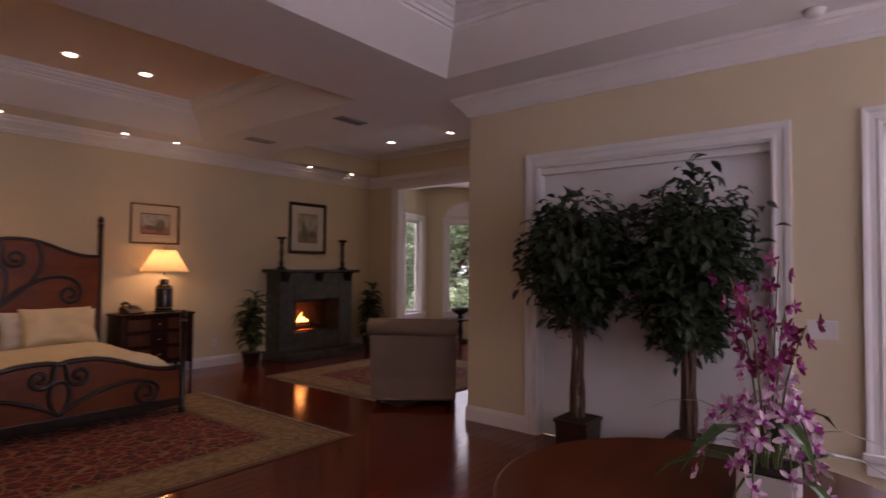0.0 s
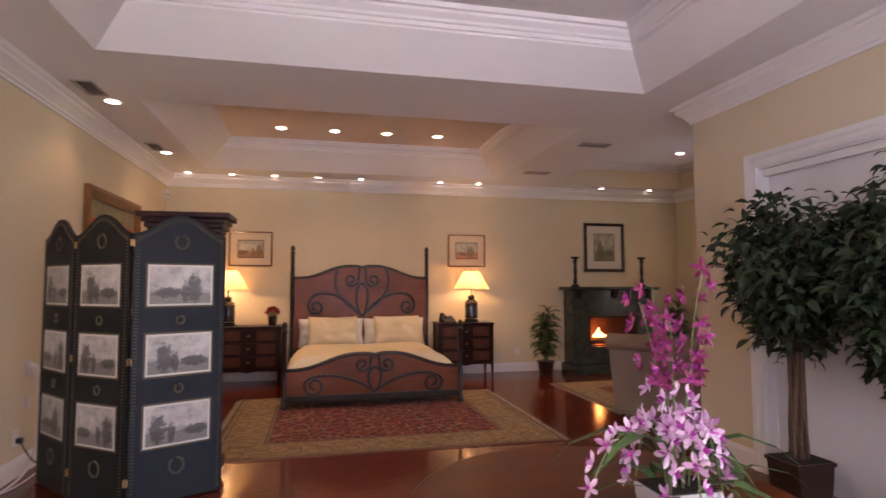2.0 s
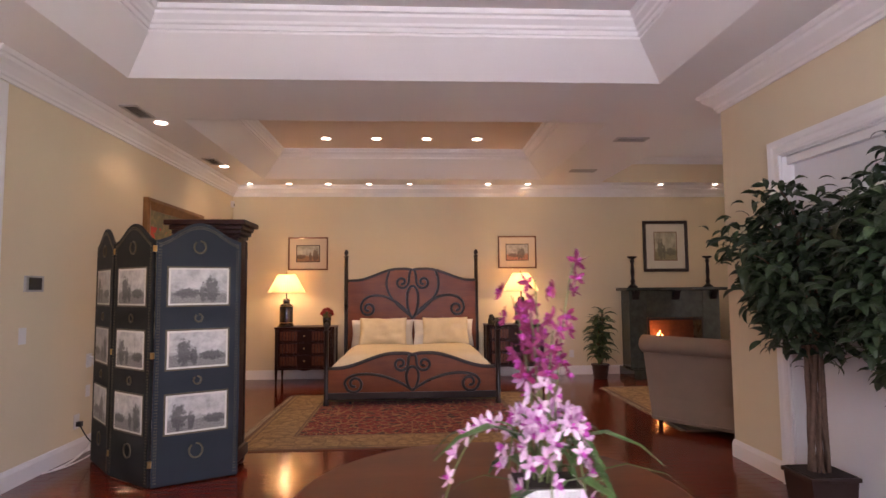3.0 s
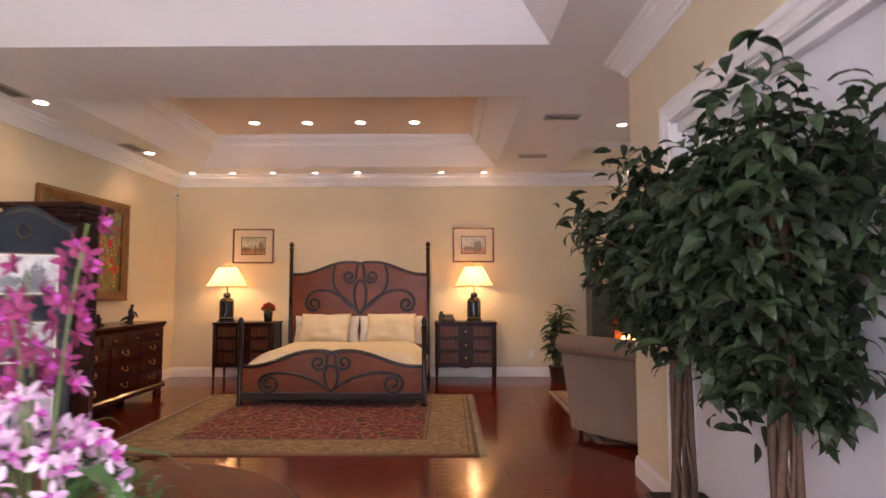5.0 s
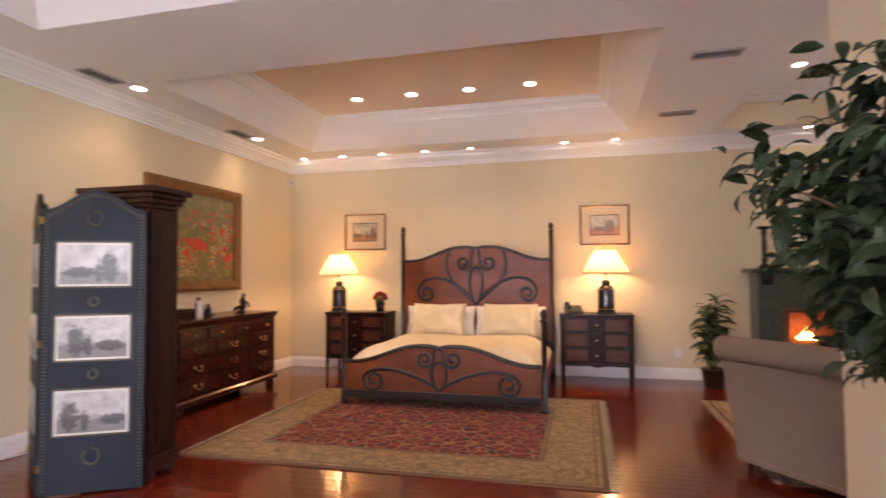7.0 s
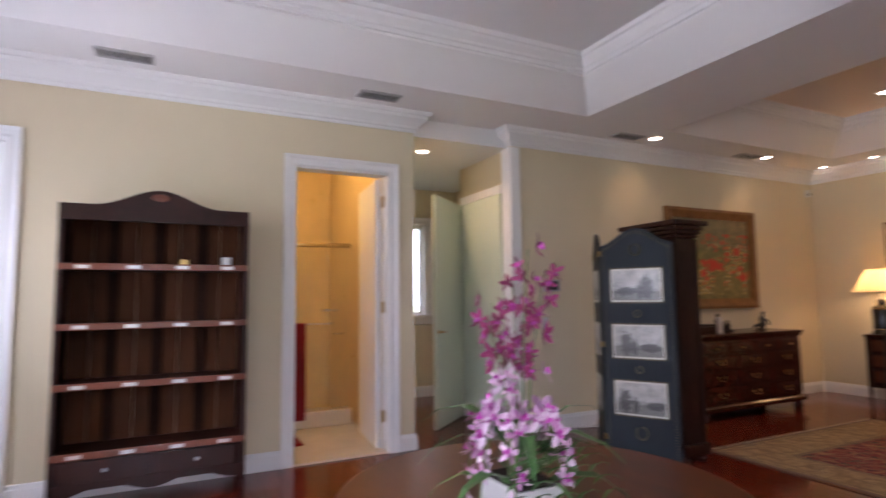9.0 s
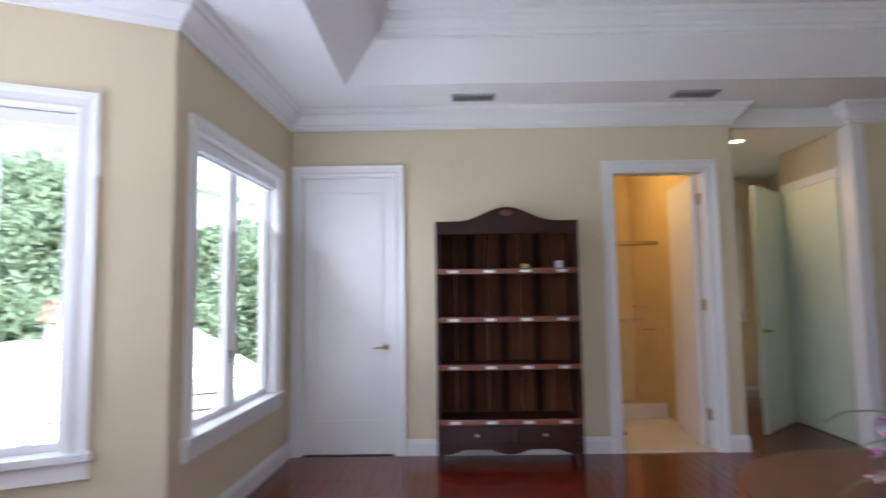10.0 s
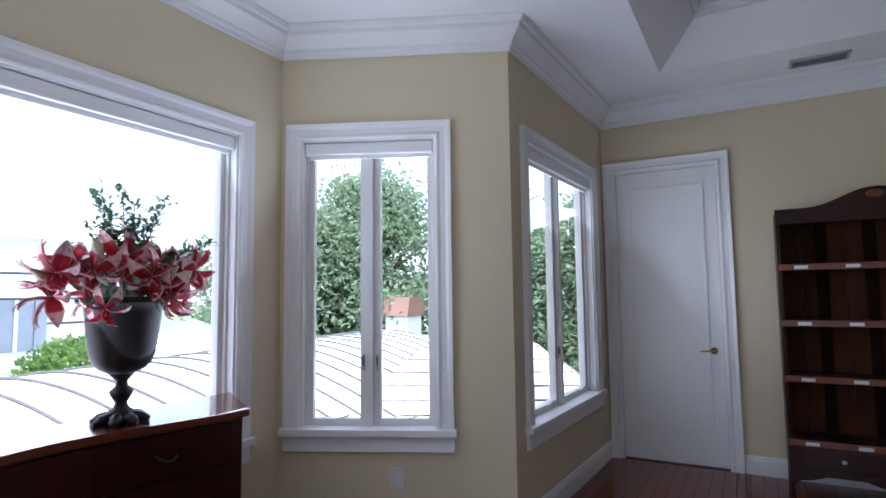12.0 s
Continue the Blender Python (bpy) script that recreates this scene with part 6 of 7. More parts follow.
part("crest_oval", lathe([(0.045, 0), (0.04, 0.006), (0.0, 0.008)], 20), SHELFRED, bc).matrix_local = Matrix.Translation((0, -bd - 0.016, 2.03)) @ Matrix.Rotation(math.pi / 2, 4, "X") @ Matrix.Diagonal((1.2, 0.6, 1, 1))
for z in (1.57, 1.18, 0.80, 0.37):
    sf = part("shelf", box(-w + 0.027, w - 0.027, -bd + 0.02, -0.02, z - 0.03, z, 0.002), DARKWOOD, bc)
    part("shelf_edge", box(-w + 0.004, w - 0.004, -bd - 0.006, -bd + 0.02, z - 0.036, z + 0.008, 0.004), SHELFRED, sf, "red-brown rounded shelf edge")
    for k in range(4):
        xm = -w + 0.14 + k * (2 * w - 0.28) / 3
        part("label_plate", box(xm - 0.04, xm + 0.04, -bd - 0.0095, -bd - 0.004, z - 0.027, z - 0.004, 0.001), SILVER, sf, "small silver label plate")
for sx in (-1, 1):
    d = part("drawer", box(min(sx * 0.03, sx * (w - 0.06)), max(sx * 0.03, sx * (w - 0.06)), -bd - 0.004, -bd + 0.015, 0.19, 0.325, 0.004), DARKWOOD, bc)
    part("knob", lathe([(0.006, 0), (0.006, 0.012), (0.014, 0.02), (0.008, 0.028)], 12), SILVER, d, "small metal knob", True).matrix_local = pose(sx * 0.27, -bd - 0.004, 0.26, 90)
part("drawer_case", box(-w + 0.027, w - 0.027, -bd + 0.016, -0.02, 0.14, 0.335), DARKWOOD, bc)
ap = [(-w + 0.02, 0.19), (-w + 0.02, 0.06)] + [(-w + 0.06 + (2 * w - 0.12) * k / 24, 0.135 - 0.03 * math.cos(4 * math.pi * k / 24)) for k in range(25)] + [(w - 0.02, 0.06), (w - 0.02, 0.19)]
part("apron", prism(ap, -bd + 0.002, -bd + 0.016), DARKWOOD, bc, "scalloped apron")
for k, (x, h2, wd) in enumerate(((0.16, 0.05, 0.04), (0.44, 0.07, 0.09))):
    o = part("shelf_ornament", box(-wd / 2, wd / 2, -0.03, 0.03, 0, h2, 0.008), SILVER if k else BRASS)
    o.matrix_world = pose(X0 + 0.02 + 0.24, (by0 + by1) / 2 + x, 1.57)
    tagged(o, "small metal keepsake on the bookcase's upper shelf", "ornament")

# ---- bay: serpentine chest and urn of lilies ----
CH = 0.90
front = [(1.86, -2.87)] + [(1.86 - 1.47 * k / 20, -2.87 - 0.075 * (1 - math.cos(2 * math.pi * k / 20)) * 0.9) for k in range(1, 20)] + [(0.39, -2.87)]
plan = [(0.12, -3.315), (2.05, -3.315)] + front


def inset(pl, d):
    cx, cy = sum(p[0] for p in pl) / len(pl), -3.315
    return [(cx + (x - cx) * (1 - d), cy + (y - cy) * (1 - d * 2.2)) for x, y in pl]


chest = empty("chest_of_drawers", pose(0, 0, 0), "dark cherry serpentine chest of drawers below the picture window", "chest")
part("top", prism(plan, CH - 0.032, CH, "z", 0.006), wood("chest_top", (0.075, 0.016, 0.010), (0.17, 0.045, 0.022), "x", 0.18, 0.5), chest)
part("carcass", prism(inset(plan, 0.025), 0.1, CH - 0.033, "z"), DARKWOOD, chest)
part("plinth", prism(inset(plan, 0.012), 0.05, 0.11, "z"), DARKWOOD, chest)
for x, y in ((0.45, -2.98), (1.80, -2.98), (0.25, -3.27), (1.92, -3.27)):
    part("foot", lathe([(0.03, 0), (0.045, 0.025), (0.035, 0.06)], 12, x, y), DARKWOOD, chest, smooth=True)
for j in range(4):
    z0 = 0.13 + j * 0.185
    line = [(x, y - 0.006) for x, y in front[1:-1]]
    band = [(x * 0.985 + 0.016, y) for x, y in line] + [(x * 0.985 + 0.016, y - 0.03) for x, y in reversed(line)]
    d = part("drawer", prism(band, z0, z0 + 0.17, "z", 0.003), DARKWOOD, chest)
    for x in (0.74, 1.5):
        yy = min(front, key=lambda p: abs(p[0] - x))[1]
        part("drawer_pull", tube(bezier((x - 0.045, yy - 0.005, z0 + 0.1), (x - 0.04, yy + 0.03, z0 + 0.06), (x + 0.04, yy + 0.03, z0 + 0.06), (x + 0.045, yy - 0.005, z0 + 0.1), 10), 0.005, 6), BLACKMETAL, d, smooth=True)

urn = empty("urn", pose(0.82, -3.12, CH), "tall dark bronze urn standing on the chest", "urn")
base = bmesh.new()
lathe([(0.05, 0.02), (0.06, 0.035), (0.03, 0.06), (0.022, 0.08), (0.04, 0.11), (0.045, 0.125), (0.024, 0.145), (0.022, 0.165), (0.05, 0.196)], 28, bm=base)
part("stem", base, BLACKMETAL, urn, smooth=True)
part("body", lathe([(0.05, 0.195), (0.085, 0.213), (0.108, 0.24), (0.118, 0.27), (0.122, 0.29), (0.138, 0.42), (0.145, 0.47), (0.17, 0.475), (0.172, 0.495), (0.15, 0.5), (0.13, 0.47)], 36), BLACKMETAL, urn, "plain dark bell-shaped body", True)
for k in range(8):
    a = k * math.pi / 4
    fo = bmesh.new()
    tube([(0.03 * math.cos(a), 0.03 * math.sin(a), 0.03), (0.075 * math.cos(a), 0.075 * math.sin(a), 0.018), (0.105 * math.cos(a), 0.105 * math.sin(a), 0.0075)], [0.022, 0.024, 0.012], 8, fo)
    part("scrolled_foot", fo, BLACKMETAL, urn, "scrolled leaf foot", True)

lil = empty("lily_bouquet", pose(0.82, -3.12, CH + 0.47), "red and white lilies with green sprigs in the urn", "flowers")
rng = random.Random(33)


def lily_mesh(size):
    red = petal_mesh("lily_red_petal", size * 0.88, size * 0.44, LILY_RED, 0.35, -0.12)
    rim = petal_mesh("lily_rim_petal", size, size * 0.53, LILY_WHITE, 0.35, -0.12)
    bm = bmesh.new()
    for src, off in ((rim, 0.0), (red, 0.004), (red, -0.004)):
        n = len(bm.faces)
        poses = [facing((0, 0, 0), (0.5, math.cos(a), math.sin(a)), 0) @ Matrix.Translation((0, 0, off)) for a in [k * math.pi / 3 for k in range(6)]]
        bm.from_mesh(many("lily", src, poses))
        bm.faces.ensure_lookup_table()
        for f in bm.faces[n:]:
            f.material_index = 1 if off else 0
    out = bpy.data.meshes.new("lily")
    bm.to_mesh(out)
    bm.free()
    out.materials.append(LILY_WHITE)
    out.materials.append(LILY_RED)
    return out


LILY = lily_mesh(0.118)
for k in range(28):
    a = k * 2.4
    r = rng.uniform(0.08, 0.29)
    p = Vector((1.05 * r * math.cos(a), 0.65 * r * math.sin(a), rng.uniform(0.05, 0.22) - r * 0.2))
    if k in (3, 8):
        p.z -= 0.07
    part("stem", tube([(0.3 * p.x, 0.3 * p.y, 0.0), (0.7 * p.x, 0.7 * p.y, p.z * 0.7 + 0.03), tuple(p)], 0.004, 5), STEM, lil)
    f = new("lily", LILY)
    f.parent = lil
    d = Vector((p.x * 2.0 + 0.2, p.y * 1.6 + 0.45, rng.uniform(-0.1, 0.35)))
    f.matrix_local = facing(p, d, rng.uniform(0, 6), rng.uniform(0.8, 1.1))
bud = lathe([(0.004, 0), (0.016, 0.03), (0.018, 0.06), (0.004, 0.1)], 8)
bud_me = bpy.data.meshes.new("bud")
bud.to_mesh(bud_me)
bud.free()
bud_me.materials.append(leafy("lily_bud", (0.35, 0.38, 0.22), (0.5, 0.45, 0.32)))
for k in range(7):
    a = k * 0.9
    f = new("bud", bud_me)
    f.parent = lil
    f.matrix_local = pose(0.26 * math.cos(a), 0.15 * math.sin(a), 0.08 + 0.1 * (k % 2)) @ Vector((math.cos(a), 0.6 * math.sin(a), 0.6)).to_track_quat("Z", "Y").to_matrix().to_4x4()
sprig_leaf = petal_mesh("sprig_leaf", 0.036, 0.016, leafy("sprig_green", (0.05, 0.11, 0.05), (0.12, 0.20, 0.09), 0.4, 0.5), 0.2)
for k in range(17):
    tip = Vector((rng.uniform(-0.16, 0.14), rng.uniform(-0.08, 0.08), rng.uniform(0.28, 0.45))) if k < 12 else Vector((-0.24 - 0.035 * (k - 12), 0.02 * (k - 14), 0.20 + 0.02 * (k - 12)))
    pts = bezier((0, 0, 0.0), (tip.x * 0.2, tip.y * 0.2, 0.15), (tip.x * 0.7, tip.y, tip.z * 0.8), tuple(tip), 14)
    part("sprig_stem", tube(pts, 0.0025, 5), STEM, lil)
    f = new("sprig", many("sprig", sprig_leaf, [facing(Vector(pts[min(13, 4 + j // 8)]) + Vector((rng.gauss(0, 0.016), rng.gauss(0, 0.016), rng.gauss(0, 0.012))), (rng.uniform(-1, 1), rng.uniform(-1, 1), rng.uniform(-0.2, 0.8)), 0, rng.uniform(0.7, 1.2)) for j in range(80)]))
    f.parent = lil
    tagged(f, "small green leaves", kind="stuff")
long_leaf = petal_mesh("lily_leaf", 0.16, 0.03, ORCHID_LEAF, 0.4, -0.3)
for k in range(30):
    a = k * 0.4
    f = new("leaf", long_leaf)
    f.parent = lil
    f.matrix_local = facing((0.06 * math.cos(a), 0.05 * math.sin(a), 0.03), (math.cos(a), math.sin(a), rng.uniform(0.0, 0.8)), 0, rng.uniform(0.8, 1.2))

# ---- ceiling and wall fittings ----


def downlight(x, y, z, size):
    dl = empty("downlight", pose(x, y, z), "small lit recessed ceiling light with a white trim ring", "ceiling light", "recessed downlights")
    part("trim_ring", lathe([(r * size, h) for r, h in ((0.055, -0.002), (0.075, -0.006), (0.082, -0.002), (0.082, 0.0), (0.055, 0.0))], 24), WHITE, dl)
    g = part("lamp_face", lathe([(0.0, -0.004), (0.055 * size, -0.004), (0.055 * size, 0.0), (0.0, 0.0)], 24), BULB, dl, "glowing lamp face")
    g.visible_shadow = False


for spots, z in ((SPOTS_TRAY, 3.39), (SPOTS_ROW, CZ), (SPOTS_WEST, CZ), (SPOTS_SIT, 3.39), ([(-3.32, 2.24)], 2.84), ([(-1.11, 2.35)], 3.43)):
    for x, y in spots:
        downlight(x, y, z, 0.66 if spots is SPOTS_ROW else 1.0)


def vent(x, y, turn, w=0.36, d=0.16):
    v = empty("ceiling_vent", pose(x, y, CZ, 0, 0, turn), "grey metal ceiling air vent with slats", "vent", "ceiling vents")
    part("backing", box(-w / 2 + 0.01, w / 2 - 0.01, -d / 2 + 0.01, d / 2 - 0.01, -0.004, -0.0005), VENTDARK, v)
    bm = bmesh.new()
    for a in ((-w / 2, w / 2, -d / 2, -d / 2 + 0.02), (-w / 2, w / 2, d / 2 - 0.02, d / 2), (-w / 2, -w / 2 + 0.02, -d / 2 + 0.02, d / 2 - 0.02), (w / 2 - 0.02, w / 2, -d / 2 + 0.02, d / 2 - 0.02)):
        add_box(bm, *a, -0.012, 0)
    part("frame", bm, VENT, v)
    for k in range(5):
        y0 = -d / 2 + 0.026 + k * (d - 0.05) / 5
        part("slat", prism([(y0, -0.011), (y0 + 0.012, -0.003), (y0 + 0.014, -0.005), (y0 + 0.003, -0.0125)], -w / 2 + 0.02, w / 2 - 0.02, "x"), VENT, v)


for x, y, turn in ((-2.45, -0.40, 90), (-2.45, 1.45, 90), (-2.47, 4.25, 90), (-2.5, 6.25, 90), (2.46, 5.1, 0), (2.42, 6.75, 0)):
    vent(x, y, turn)
det = empty("smoke_detector", pose(2.42, 0.86, CZ), "round white ceiling smoke detector", "smoke detector")
part("body", lathe([(0.03, -0.04), (0.05, -0.035), (0.062, -0.012), (0.062, 0.0)], 22), PLASTIC, det, smooth=True)
pir = empty("corner_sensor", pose(X0 + 0.001, 7.9, 2.72), "small white security sensor high in the corner", "sensor")
part("body", box(0, 0.045, -0.03, 0.03, -0.05, 0.05, 0.01), PLASTIC, pir)
part("lens", box(0.045, 0.05, -0.018, 0.018, -0.03, 0.0, 0.002), GREYSCREEN, pir)


def plate(name, m, w, h, label, category, holes=2, material=PLASTIC):
    p = empty(name, m, label, category)
    part("plate", box(-w / 2, w / 2, -0.007, 0, -h / 2, h / 2, 0.002), material, p)
    for k in range(holes):
        z = (k - (holes - 1) / 2) * 0.035
        part("socket" if category == "outlet" else "rocker", box(-0.013, 0.013, -0.010, -0.006, z - 0.012, z + 0.012, 0.002), material, p)


th2 = empty("thermostat", pose(X0 + 0.001, 3.44, 1.44, 0, 0, 90), "square thermostat with a dark display on the wall", "thermostat")
part("case", box(-0.1, 0.1, -0.02, 0, -0.06, 0.06, 0.006), VENT, th2)
part("display", box(-0.07, 0.07, -0.0235, -0.019, -0.045, 0.045, 0.002), BLACKPLASTIC, th2)
plate("light_switch", pose(X0 + 0.001, 3.35, 1.06, 0, 0, 90), 0.075, 0.12, "white light switch below the thermostat", "switch", 1)
plate("wall_outlet", pose(X0 + 0.001, 4.05, 0.29, 0, 0, 90), 0.075, 0.12, "white wall outlet with plugs behind the screen", "outlet")
plate("wall_jack", pose(X0 + 0.001, 4.2, 0.78, 0, 0, 90), 0.075, 0.12, "white cable jack with white leads", "outlet", 1)
plate("wall_jack", pose(X0 + 0.001, 4.2, 0.52, 0, 0, 90), 0.06, 0.1, "small white wall plate below the cable jack", "outlet", 1)
plate("light_switch", pose(X1 - 0.001, 0.86, 1.05, 0, 0, -90), 0.16, 0.12, "wide white triple light switch beside the white panel", "switch", 1)
mo = along(CCV, CVX) @ pose(0.70, -0.001, 0.345)
plate("wall_outlet", mo, 0.075, 0.12, "white wall outlet below the bay window", "outlet")
plate("wall_outlet", pose(2.55, 7.998, 0.33), 0.075, 0.12, "white wall outlet beside the nightstand", "outlet")
cab = empty("power_cable", pose(X0, 4.05, 0), "loose white cables trailing from the wall to the floor", "cable")
part("cable", tube(bezier((0.015, 0.15, 0.81), (0.14, 0.10, 0.80), (0.12, 0.16, 0.48), (0.05, 0.22, 0.30), 20), 0.011, 7), PLASTIC, cab, smooth=True)
part("cable", tube(bezier((0.05, 0.22, 0.30), (0.02, 0.26, 0.12), (0.12, 0.05, 0.0), (0.07, -0.40, 0.012), 24), 0.009, 6), PLASTIC, cab, smooth=True)
part("cable", tube(bezier((0.015, 0.15, 0.79), (0.10, 0.2, 0.7), (0.06, 0.1, 0.4), (0.16, 0.1, 0.012), 24), 0.006, 6), PLASTIC, cab, smooth=True)
part("cable", tube(bezier((0.12, 0.1, 0.012), (0.12, -0.1, 0.008), (0.15, -0.3, 0.008), (0.03, -0.45, 0.008), 16), 0.006, 6), PLASTIC, cab, smooth=True)
part("plug", box(0.01, 0.05, -0.02, 0.02, 0.25, 0.29, 0.005), BLACKPLASTIC, cab, "black plug")
part("cable", tube(bezier((0.04, 0, 0.25), (0.1, 0.03, 0.1), (0.1, 0.1, 0.05), (0.2, 0.2, 0.008), 14), 0.005, 6), BLACKPLASTIC, cab, "black cable", True)
cab2 = empty("lamp_cord", pose(1.56, 7.95, 0), "pale cord lying behind the nightstand", "cable")
part("cable", tube(bezier((-0.3, 0, 0.012), (-0.1, -0.1, 0.05), (0.1, 0.0, 0.0), (0.35, -0.06, 0.008), 20), 0.005, 6), PLASTIC, cab2, smooth=True)
# ---- outside the bay windows ----
ground = part("ground", box(-400, 400, -400, 400, -4.3, -4.0), GRASS)
tagged(ground, "pale dry lawn reaching the horizon", "ground", kind="structure")


def barrel_roof(m, length, radius, rise, name, label):
    """A curved standing-seam roof on a low wall."""
    r = empty(name, m, label, "roof")
    n = 28
    pts = [(-radius + 2 * radius * k / n, rise * math.sin(math.pi * k / n)) for k in range(n + 1)]
    part("roof_skin", prism(pts + [(radius, -0.15), (-radius, -0.15)], 0, length), ROOFWHITE, r)
    part("wall", box(-radius + 0.25, radius - 0.25, 0.2, length - 0.2, -4.2, -0.15), SIDING, r)
    k = 0.2
    while k < length:
        # the shade beside each white seam is put into its dark colour
        part("seam", tube([(x, k, z + 0.012) for x, z in pts], 0.016, 5), SHADOWLINE, r)
        k += 0.42
    return r


def hip_roof(cx, cy, z, hx, hy, rise, turn, name, label):
    """A white shingled hip roof, the shadows of its courses built as thin dark bars."""
    r = empty(name, pose(cx, cy, z, 0, 0, turn), label, "roof")
    bm = bmesh.new()
    base = [bm.verts.new(v) for v in ((-hx, -hy, 0), (hx, -hy, 0), (hx, hy, 0), (-hx, hy, 0))]
    tip = bm.verts.new((0, 0, rise))
    for k in range(4):
        bm.faces.new((base[k], base[(k + 1) % 4], tip))
    bm.faces.new(base[::-1])
    part("roof_skin", bm, ROOFWHITE, r)
    for k in range(1, 12):
        f = 1 - k / 12
        z1 = rise * k / 12
        line = [(-hx * f, -hy * f, z1), (hx * f, -hy * f, z1), (hx * f, hy * f, z1), (-hx * f, hy * f, z1), (-hx * f, -hy * f, z1)]
        # thin dark bar in place of the shadow under each row of shingles
        part("course_shadow", tube(line, 0.016, 5), SHADOWLINE, r)
    part("wall", box(-hx + 0.3, hx - 0.3, -hy + 0.3, hy - 0.3, -4.0 - z, 0), SIDING, r)


barrel_roof(pose(-7.1, -7.3, 0.0, 0, 0, -82), 12.4, 2.4, 0.72, "barrel_roof", "white curved standing-seam metal roof")
hip_roof(-5.06, -4.30, -0.35, 2.2, 2.2, 1.6, 25, "hip_roof", "white hipped roof with shadowed courses")
hip_roof(-6.8, -12.8, -0.7, 2.6, 2.4, 1.6, 0, "hip_roof", "white hipped roof half hidden by trees")
chim = empty("chimney", pose(-10.9, -9.4, 0), "white chimney with a terracotta cap", "chimney")
part("stack", box(-0.36, 0.36, -0.36, 0.36, -4, 0.85, 0.02), SIDING, chim)
part("cap", prism([(-0.46, 0.85), (0.46, 0.85), (0.34, 1.35), (-0.34, 1.35)], -0.42, 0.42), TERRACOTTA, chim, "terracotta cap")

house = empty("neighbour_house", pose(-0.4, -16.4, 0), "pale two-storey neighbouring house with grey shutters", "house")
part("wall", box(-4.5, 5, -3, 3, -4, 2.6), SIDING, house)
for k in range(12):
    # dark strips in the shadow colour mark the board edges
    part("siding_line", box(-4.52, 5.02, 3.0, 3.02, -3.6 + k * 0.5, -3.56 + k * 0.5), SHADOWLINE, house)
part("roof", prism([(-3.4, 2.6), (3.4, 2.6), (0, 5.0)], -4.9, 5.4, "x"), ROOFWHITE, house)
for x, z in ((-2.9, 0.4), (-0.4, 0.4), (2.1, 0.4), (-2.9, -2.6), (-0.4, -2.6), (2.1, -2.6)):
    wn2 = part("window", box(x - 0.3, x + 0.3, 2.98, 3.03, z, z + 1.0), SHUTTER, house)
    part("window_frame", box(x - 0.03, x + 0.03, 3.03, 3.06, z, z + 1.0), SIDING, wn2)
    for sx in (-1, 1):
        part("shutter", box(x + sx * 0.43 - 0.11, x + sx * 0.43 + 0.11, 3.02, 3.06, z, z + 1.0), SHUTTER, wn2)

tree_leaf = bpy.data.meshes.new("garden_leaf")
tree_leaf.from_pydata([(0, 0, 0), (0.08, 0.052, 0.02), (0.19, 0, -0.01), (0.08, -0.052, 0.02)], [], [(0, 2, 1), (0, 3, 2)])
tree_leaf.materials.append(TREELEAF)
hedge_leaf = petal_mesh("hedge_leaf", 0.09, 0.055, HEDGE, 0.3)


def garden_tree(x, y, h, r, seed, label):
    rg = random.Random(seed)
    t = empty("tree", pose(x, y, -4.0), label, "tree", "garden trees")
    part("trunk", tube([(0, 0, 0), (0.1, 0.05, h * 0.4), (0, 0.1, h * 0.8)], [0.28, 0.2, 0.07], 10), BARK, t, smooth=True)
    poses = []
    clumps = []
    for k in range(80):
        a, z = rg.uniform(0, 6.28), rg.uniform(0.22, 0.97)
        e = math.sin(math.pi * min(1, z * 0.9 + 0.08)) ** 0.6
        rr = r * e * rg.uniform(0.35, 1.0)
        clumps.append(Vector((rr * math.cos(a), rr * math.sin(a), h * z)))
        part("limb", tube([(0, 0, h * z * 0.75), tuple(clumps[-1])], [0.07, 0.02], 5), BARK, t)
    for k in range(24000):
        c = rg.choice(clumps)
        p = c + Vector((rg.gauss(0, 0.42), rg.gauss(0, 0.42), rg.gauss(0, 0.36)))
        poses.append(facing(p, (rg.uniform(-1, 1), rg.uniform(-1, 1), rg.uniform(-0.8, 0.8)), rg.uniform(0, 6), rg.uniform(0.7, 1.4)))
    c = new("crown", many("crown", tree_leaf, poses))
    c.parent = t
    tagged(c, "dense sunlit green foliage", kind="stuff")


for k, (x, y, h, r) in enumerate(((-11.6, -13.0, 8.0, 2.6), (-13.0, -12.0, 9.2, 3.0), (-15.5, -8.5, 8.8, 2.8), (-13.5, -18.0, 8.4, 2.8), (-16, -4.5, 8.6, 2.8), (-8.0, -27.0, 8.0, 2.8), (10.5, 17.5, 9.0, 3.2), (14.5, 13.0, 9.0, 3.2), (13.0, 3.0, 8.0, 2.6))):
    garden_tree(x, y, h, r, 50 + k, "tall leafy green garden tree in sunlight")
rg = random.Random(77)
hd = empty("hedge_bush", pose(-3.0, -10.6, -4.0), "rounded light green garden bush", "bush")
part("stem", tube([(0, 0, 0), (0.05, 0, 3.8)], [0.1, 0.04], 7), BARK, hd)
poses = []
for k in range(6000):
    v = Vector((rg.gauss(0, 1), rg.gauss(0, 1), rg.gauss(0, 1))).normalized() * rg.uniform(0.6, 1.05)
    poses.append(facing((v.x * 0.9, v.y * 0.9, 4.0 + v.z * 0.75), (v.x + rg.uniform(-0.8, 0.8), v.y + rg.uniform(-0.8, 0.8), v.z + rg.uniform(-0.3, 0.9)), 0, rg.uniform(0.7, 1.3)))
c = new("crown", many("crown", hedge_leaf, poses))
c.parent = hd
tagged(c, "light green clipped foliage", kind="stuff")
# ---- floor boards, laid across the room ----
PW, GAP = 0.085, 0.0012
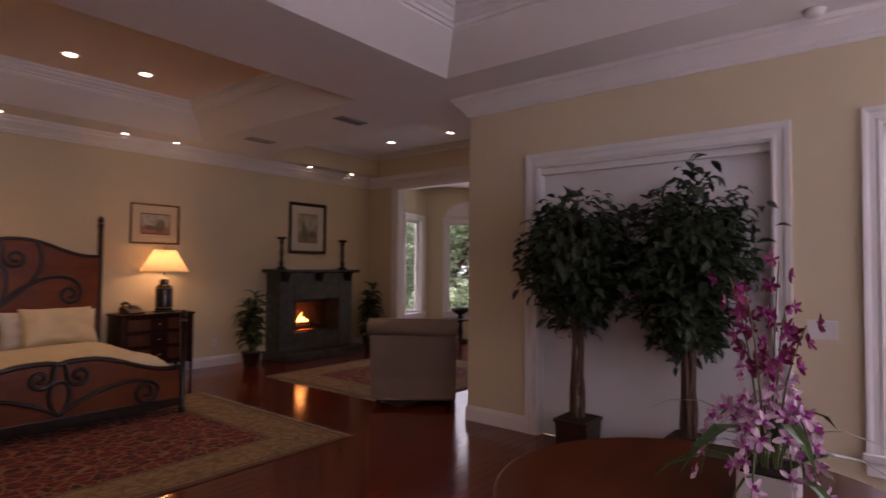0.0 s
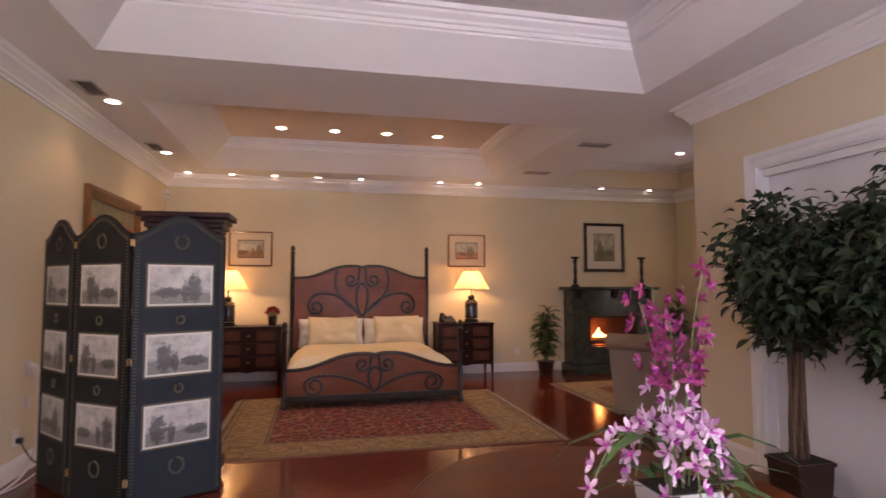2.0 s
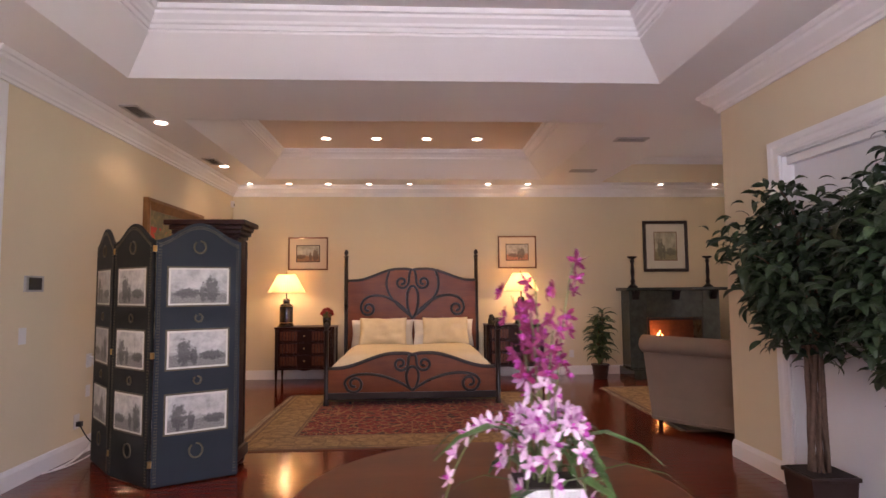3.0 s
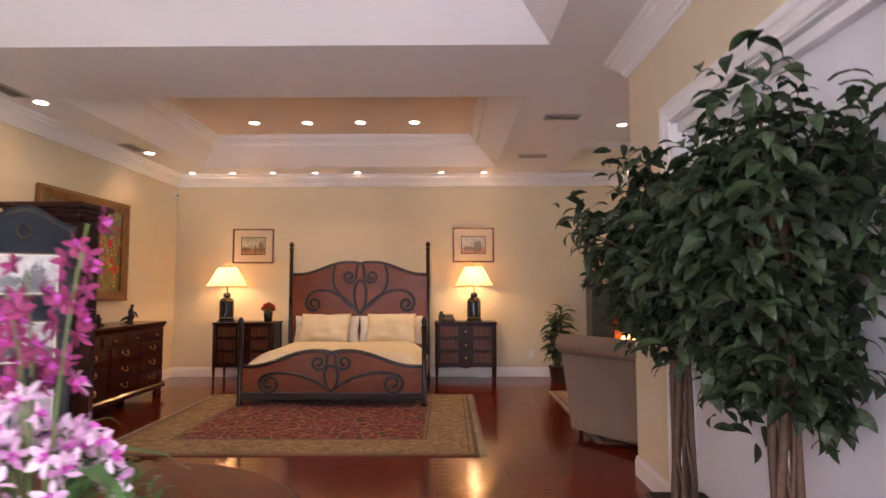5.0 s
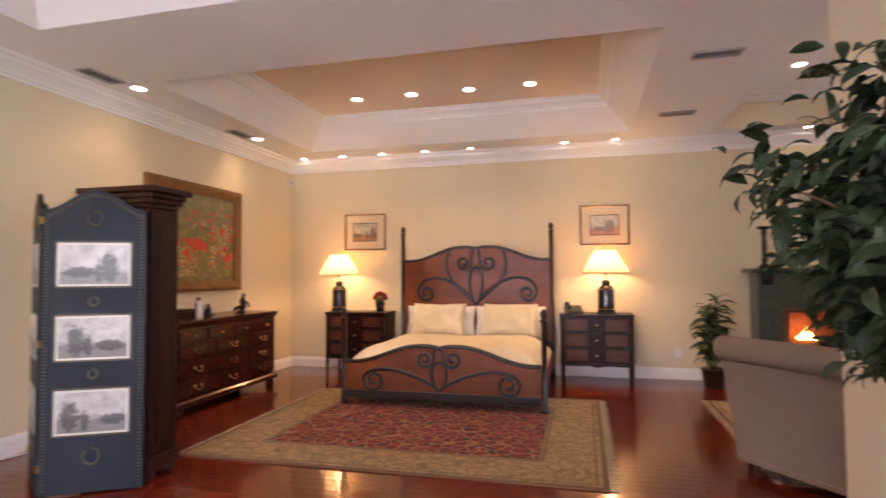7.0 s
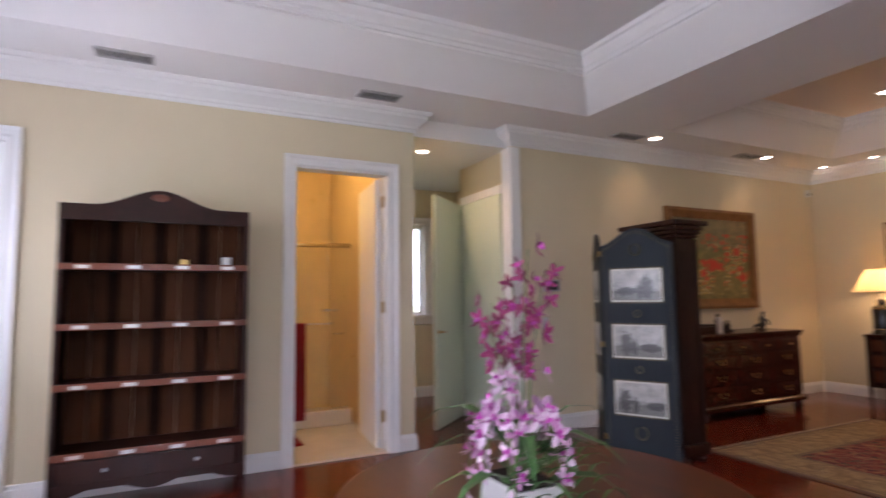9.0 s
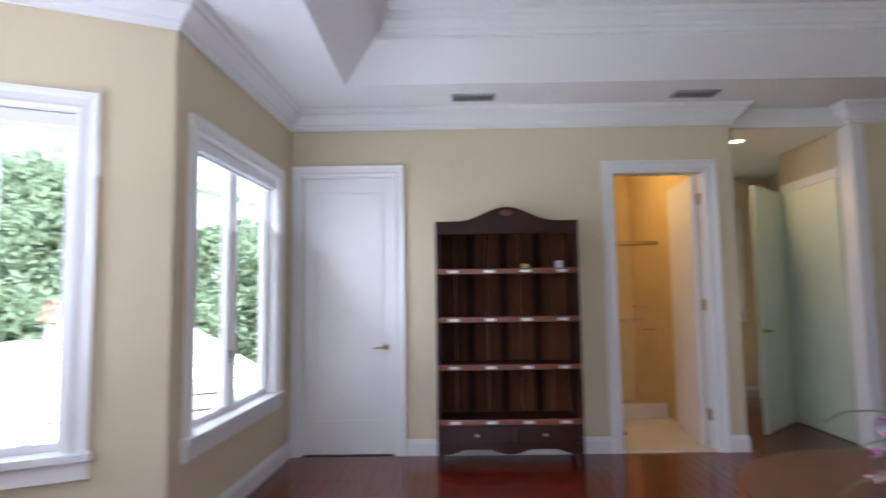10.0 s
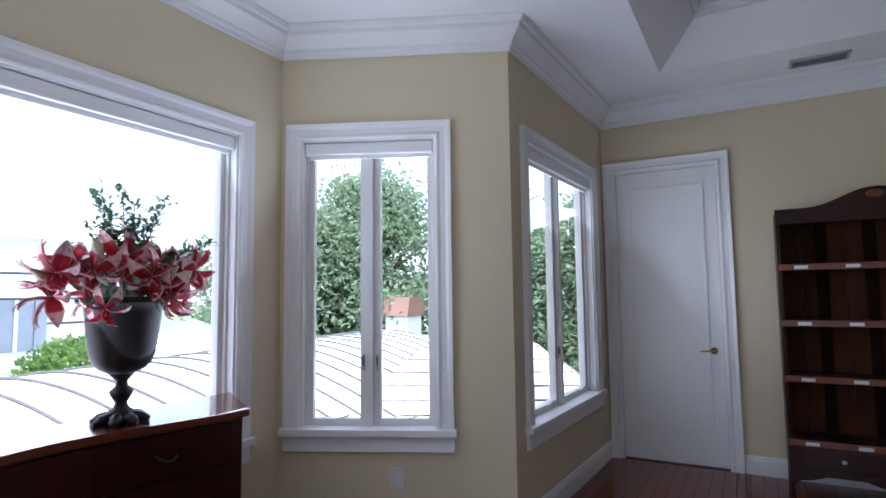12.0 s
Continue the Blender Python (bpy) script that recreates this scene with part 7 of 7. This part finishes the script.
rg = random.Random(12)


def plank_mesh(length):
    bm = bmesh.new()
    e = 0.0012
    lo = [bm.verts.new(v) for v in ((0, 0, -0.018), (length - GAP, 0, -0.018), (length - GAP, PW - GAP, -0.018), (0, PW - GAP, -0.018))]
    mid = [bm.verts.new((v.co.x, v.co.y, -e)) for v in lo]
    hi = [bm.verts.new(v) for v in ((e, e, 0), (length - GAP - e, e, 0), (length - GAP - e, PW - GAP - e, 0), (e, PW - GAP - e, 0))]
    for a, b2 in ((lo, mid), (mid, hi)):
        for k in range(4):
            bm.faces.new((a[k], a[(k + 1) % 4], b2[(k + 1) % 4], b2[k]))
    bm.faces.new(hi)
    bm.faces.new(lo[::-1])
    me = bpy.data.meshes.new("plank")
    bm.to_mesh(me)
    bm.free()
    me.materials.append(FLOOR)
    return me


def row_span(y):
    """Where a row of boards begins and ends between the walls."""
    low = X0 - 0.06
    if y < CVX[1]:
        low = CVX[0] + (CCV[0] - CVX[0]) * (CVX[1] - y) / (CVX[1] - CCV[1]) - 0.05
    elif HALL0 - 0.05 < y < 3.65:
        low = -5.25
    high = X1 + 0.06
    if y < CVX2[1]:
        high = X1 + (CCV2[0] - X1) * (CVX2[1] - y) / (CVX2[1] - CCV2[1]) + 0.05
    elif y > YS:
        high = 8.05
    return low, high


LENGTHS = (0.7, 1.0, 1.3, 1.6)
MESHES = {l: plank_mesh(l) for l in LENGTHS}
rest = {l: [] for l in LENGTHS}
count = 0
y = -3.44
while y < 8.0:
    xa, xb = row_span(y + PW / 2)
    x = xa
    while x < xb - 0.02:
        l = rg.choice(LENGTHS) if x > xa else rg.choice(LENGTHS[:2])
        fit = min(l, xb - x) / l
        near = 2.6 < y < 4.4 and -1.3 < x < 3.2 and count < 300 and fit == 1.0
        if near:
            pk = new("plank", MESHES[l])
            pk.parent = floor
            pk.matrix_local = pose(x, y, 0)
            count += 1
        else:
            rest[l].append(Matrix.Translation((x, y, 0)) @ Matrix.Diagonal((fit, 1, 1, 1)))
        x += l
    y += PW
for l in LENGTHS:
    ob = new("plank_field", many("plank_field", MESHES[l], rest[l]))
    ob.parent = floor
    tagged(ob, "glossy dark red cherry planks", kind="stuff")
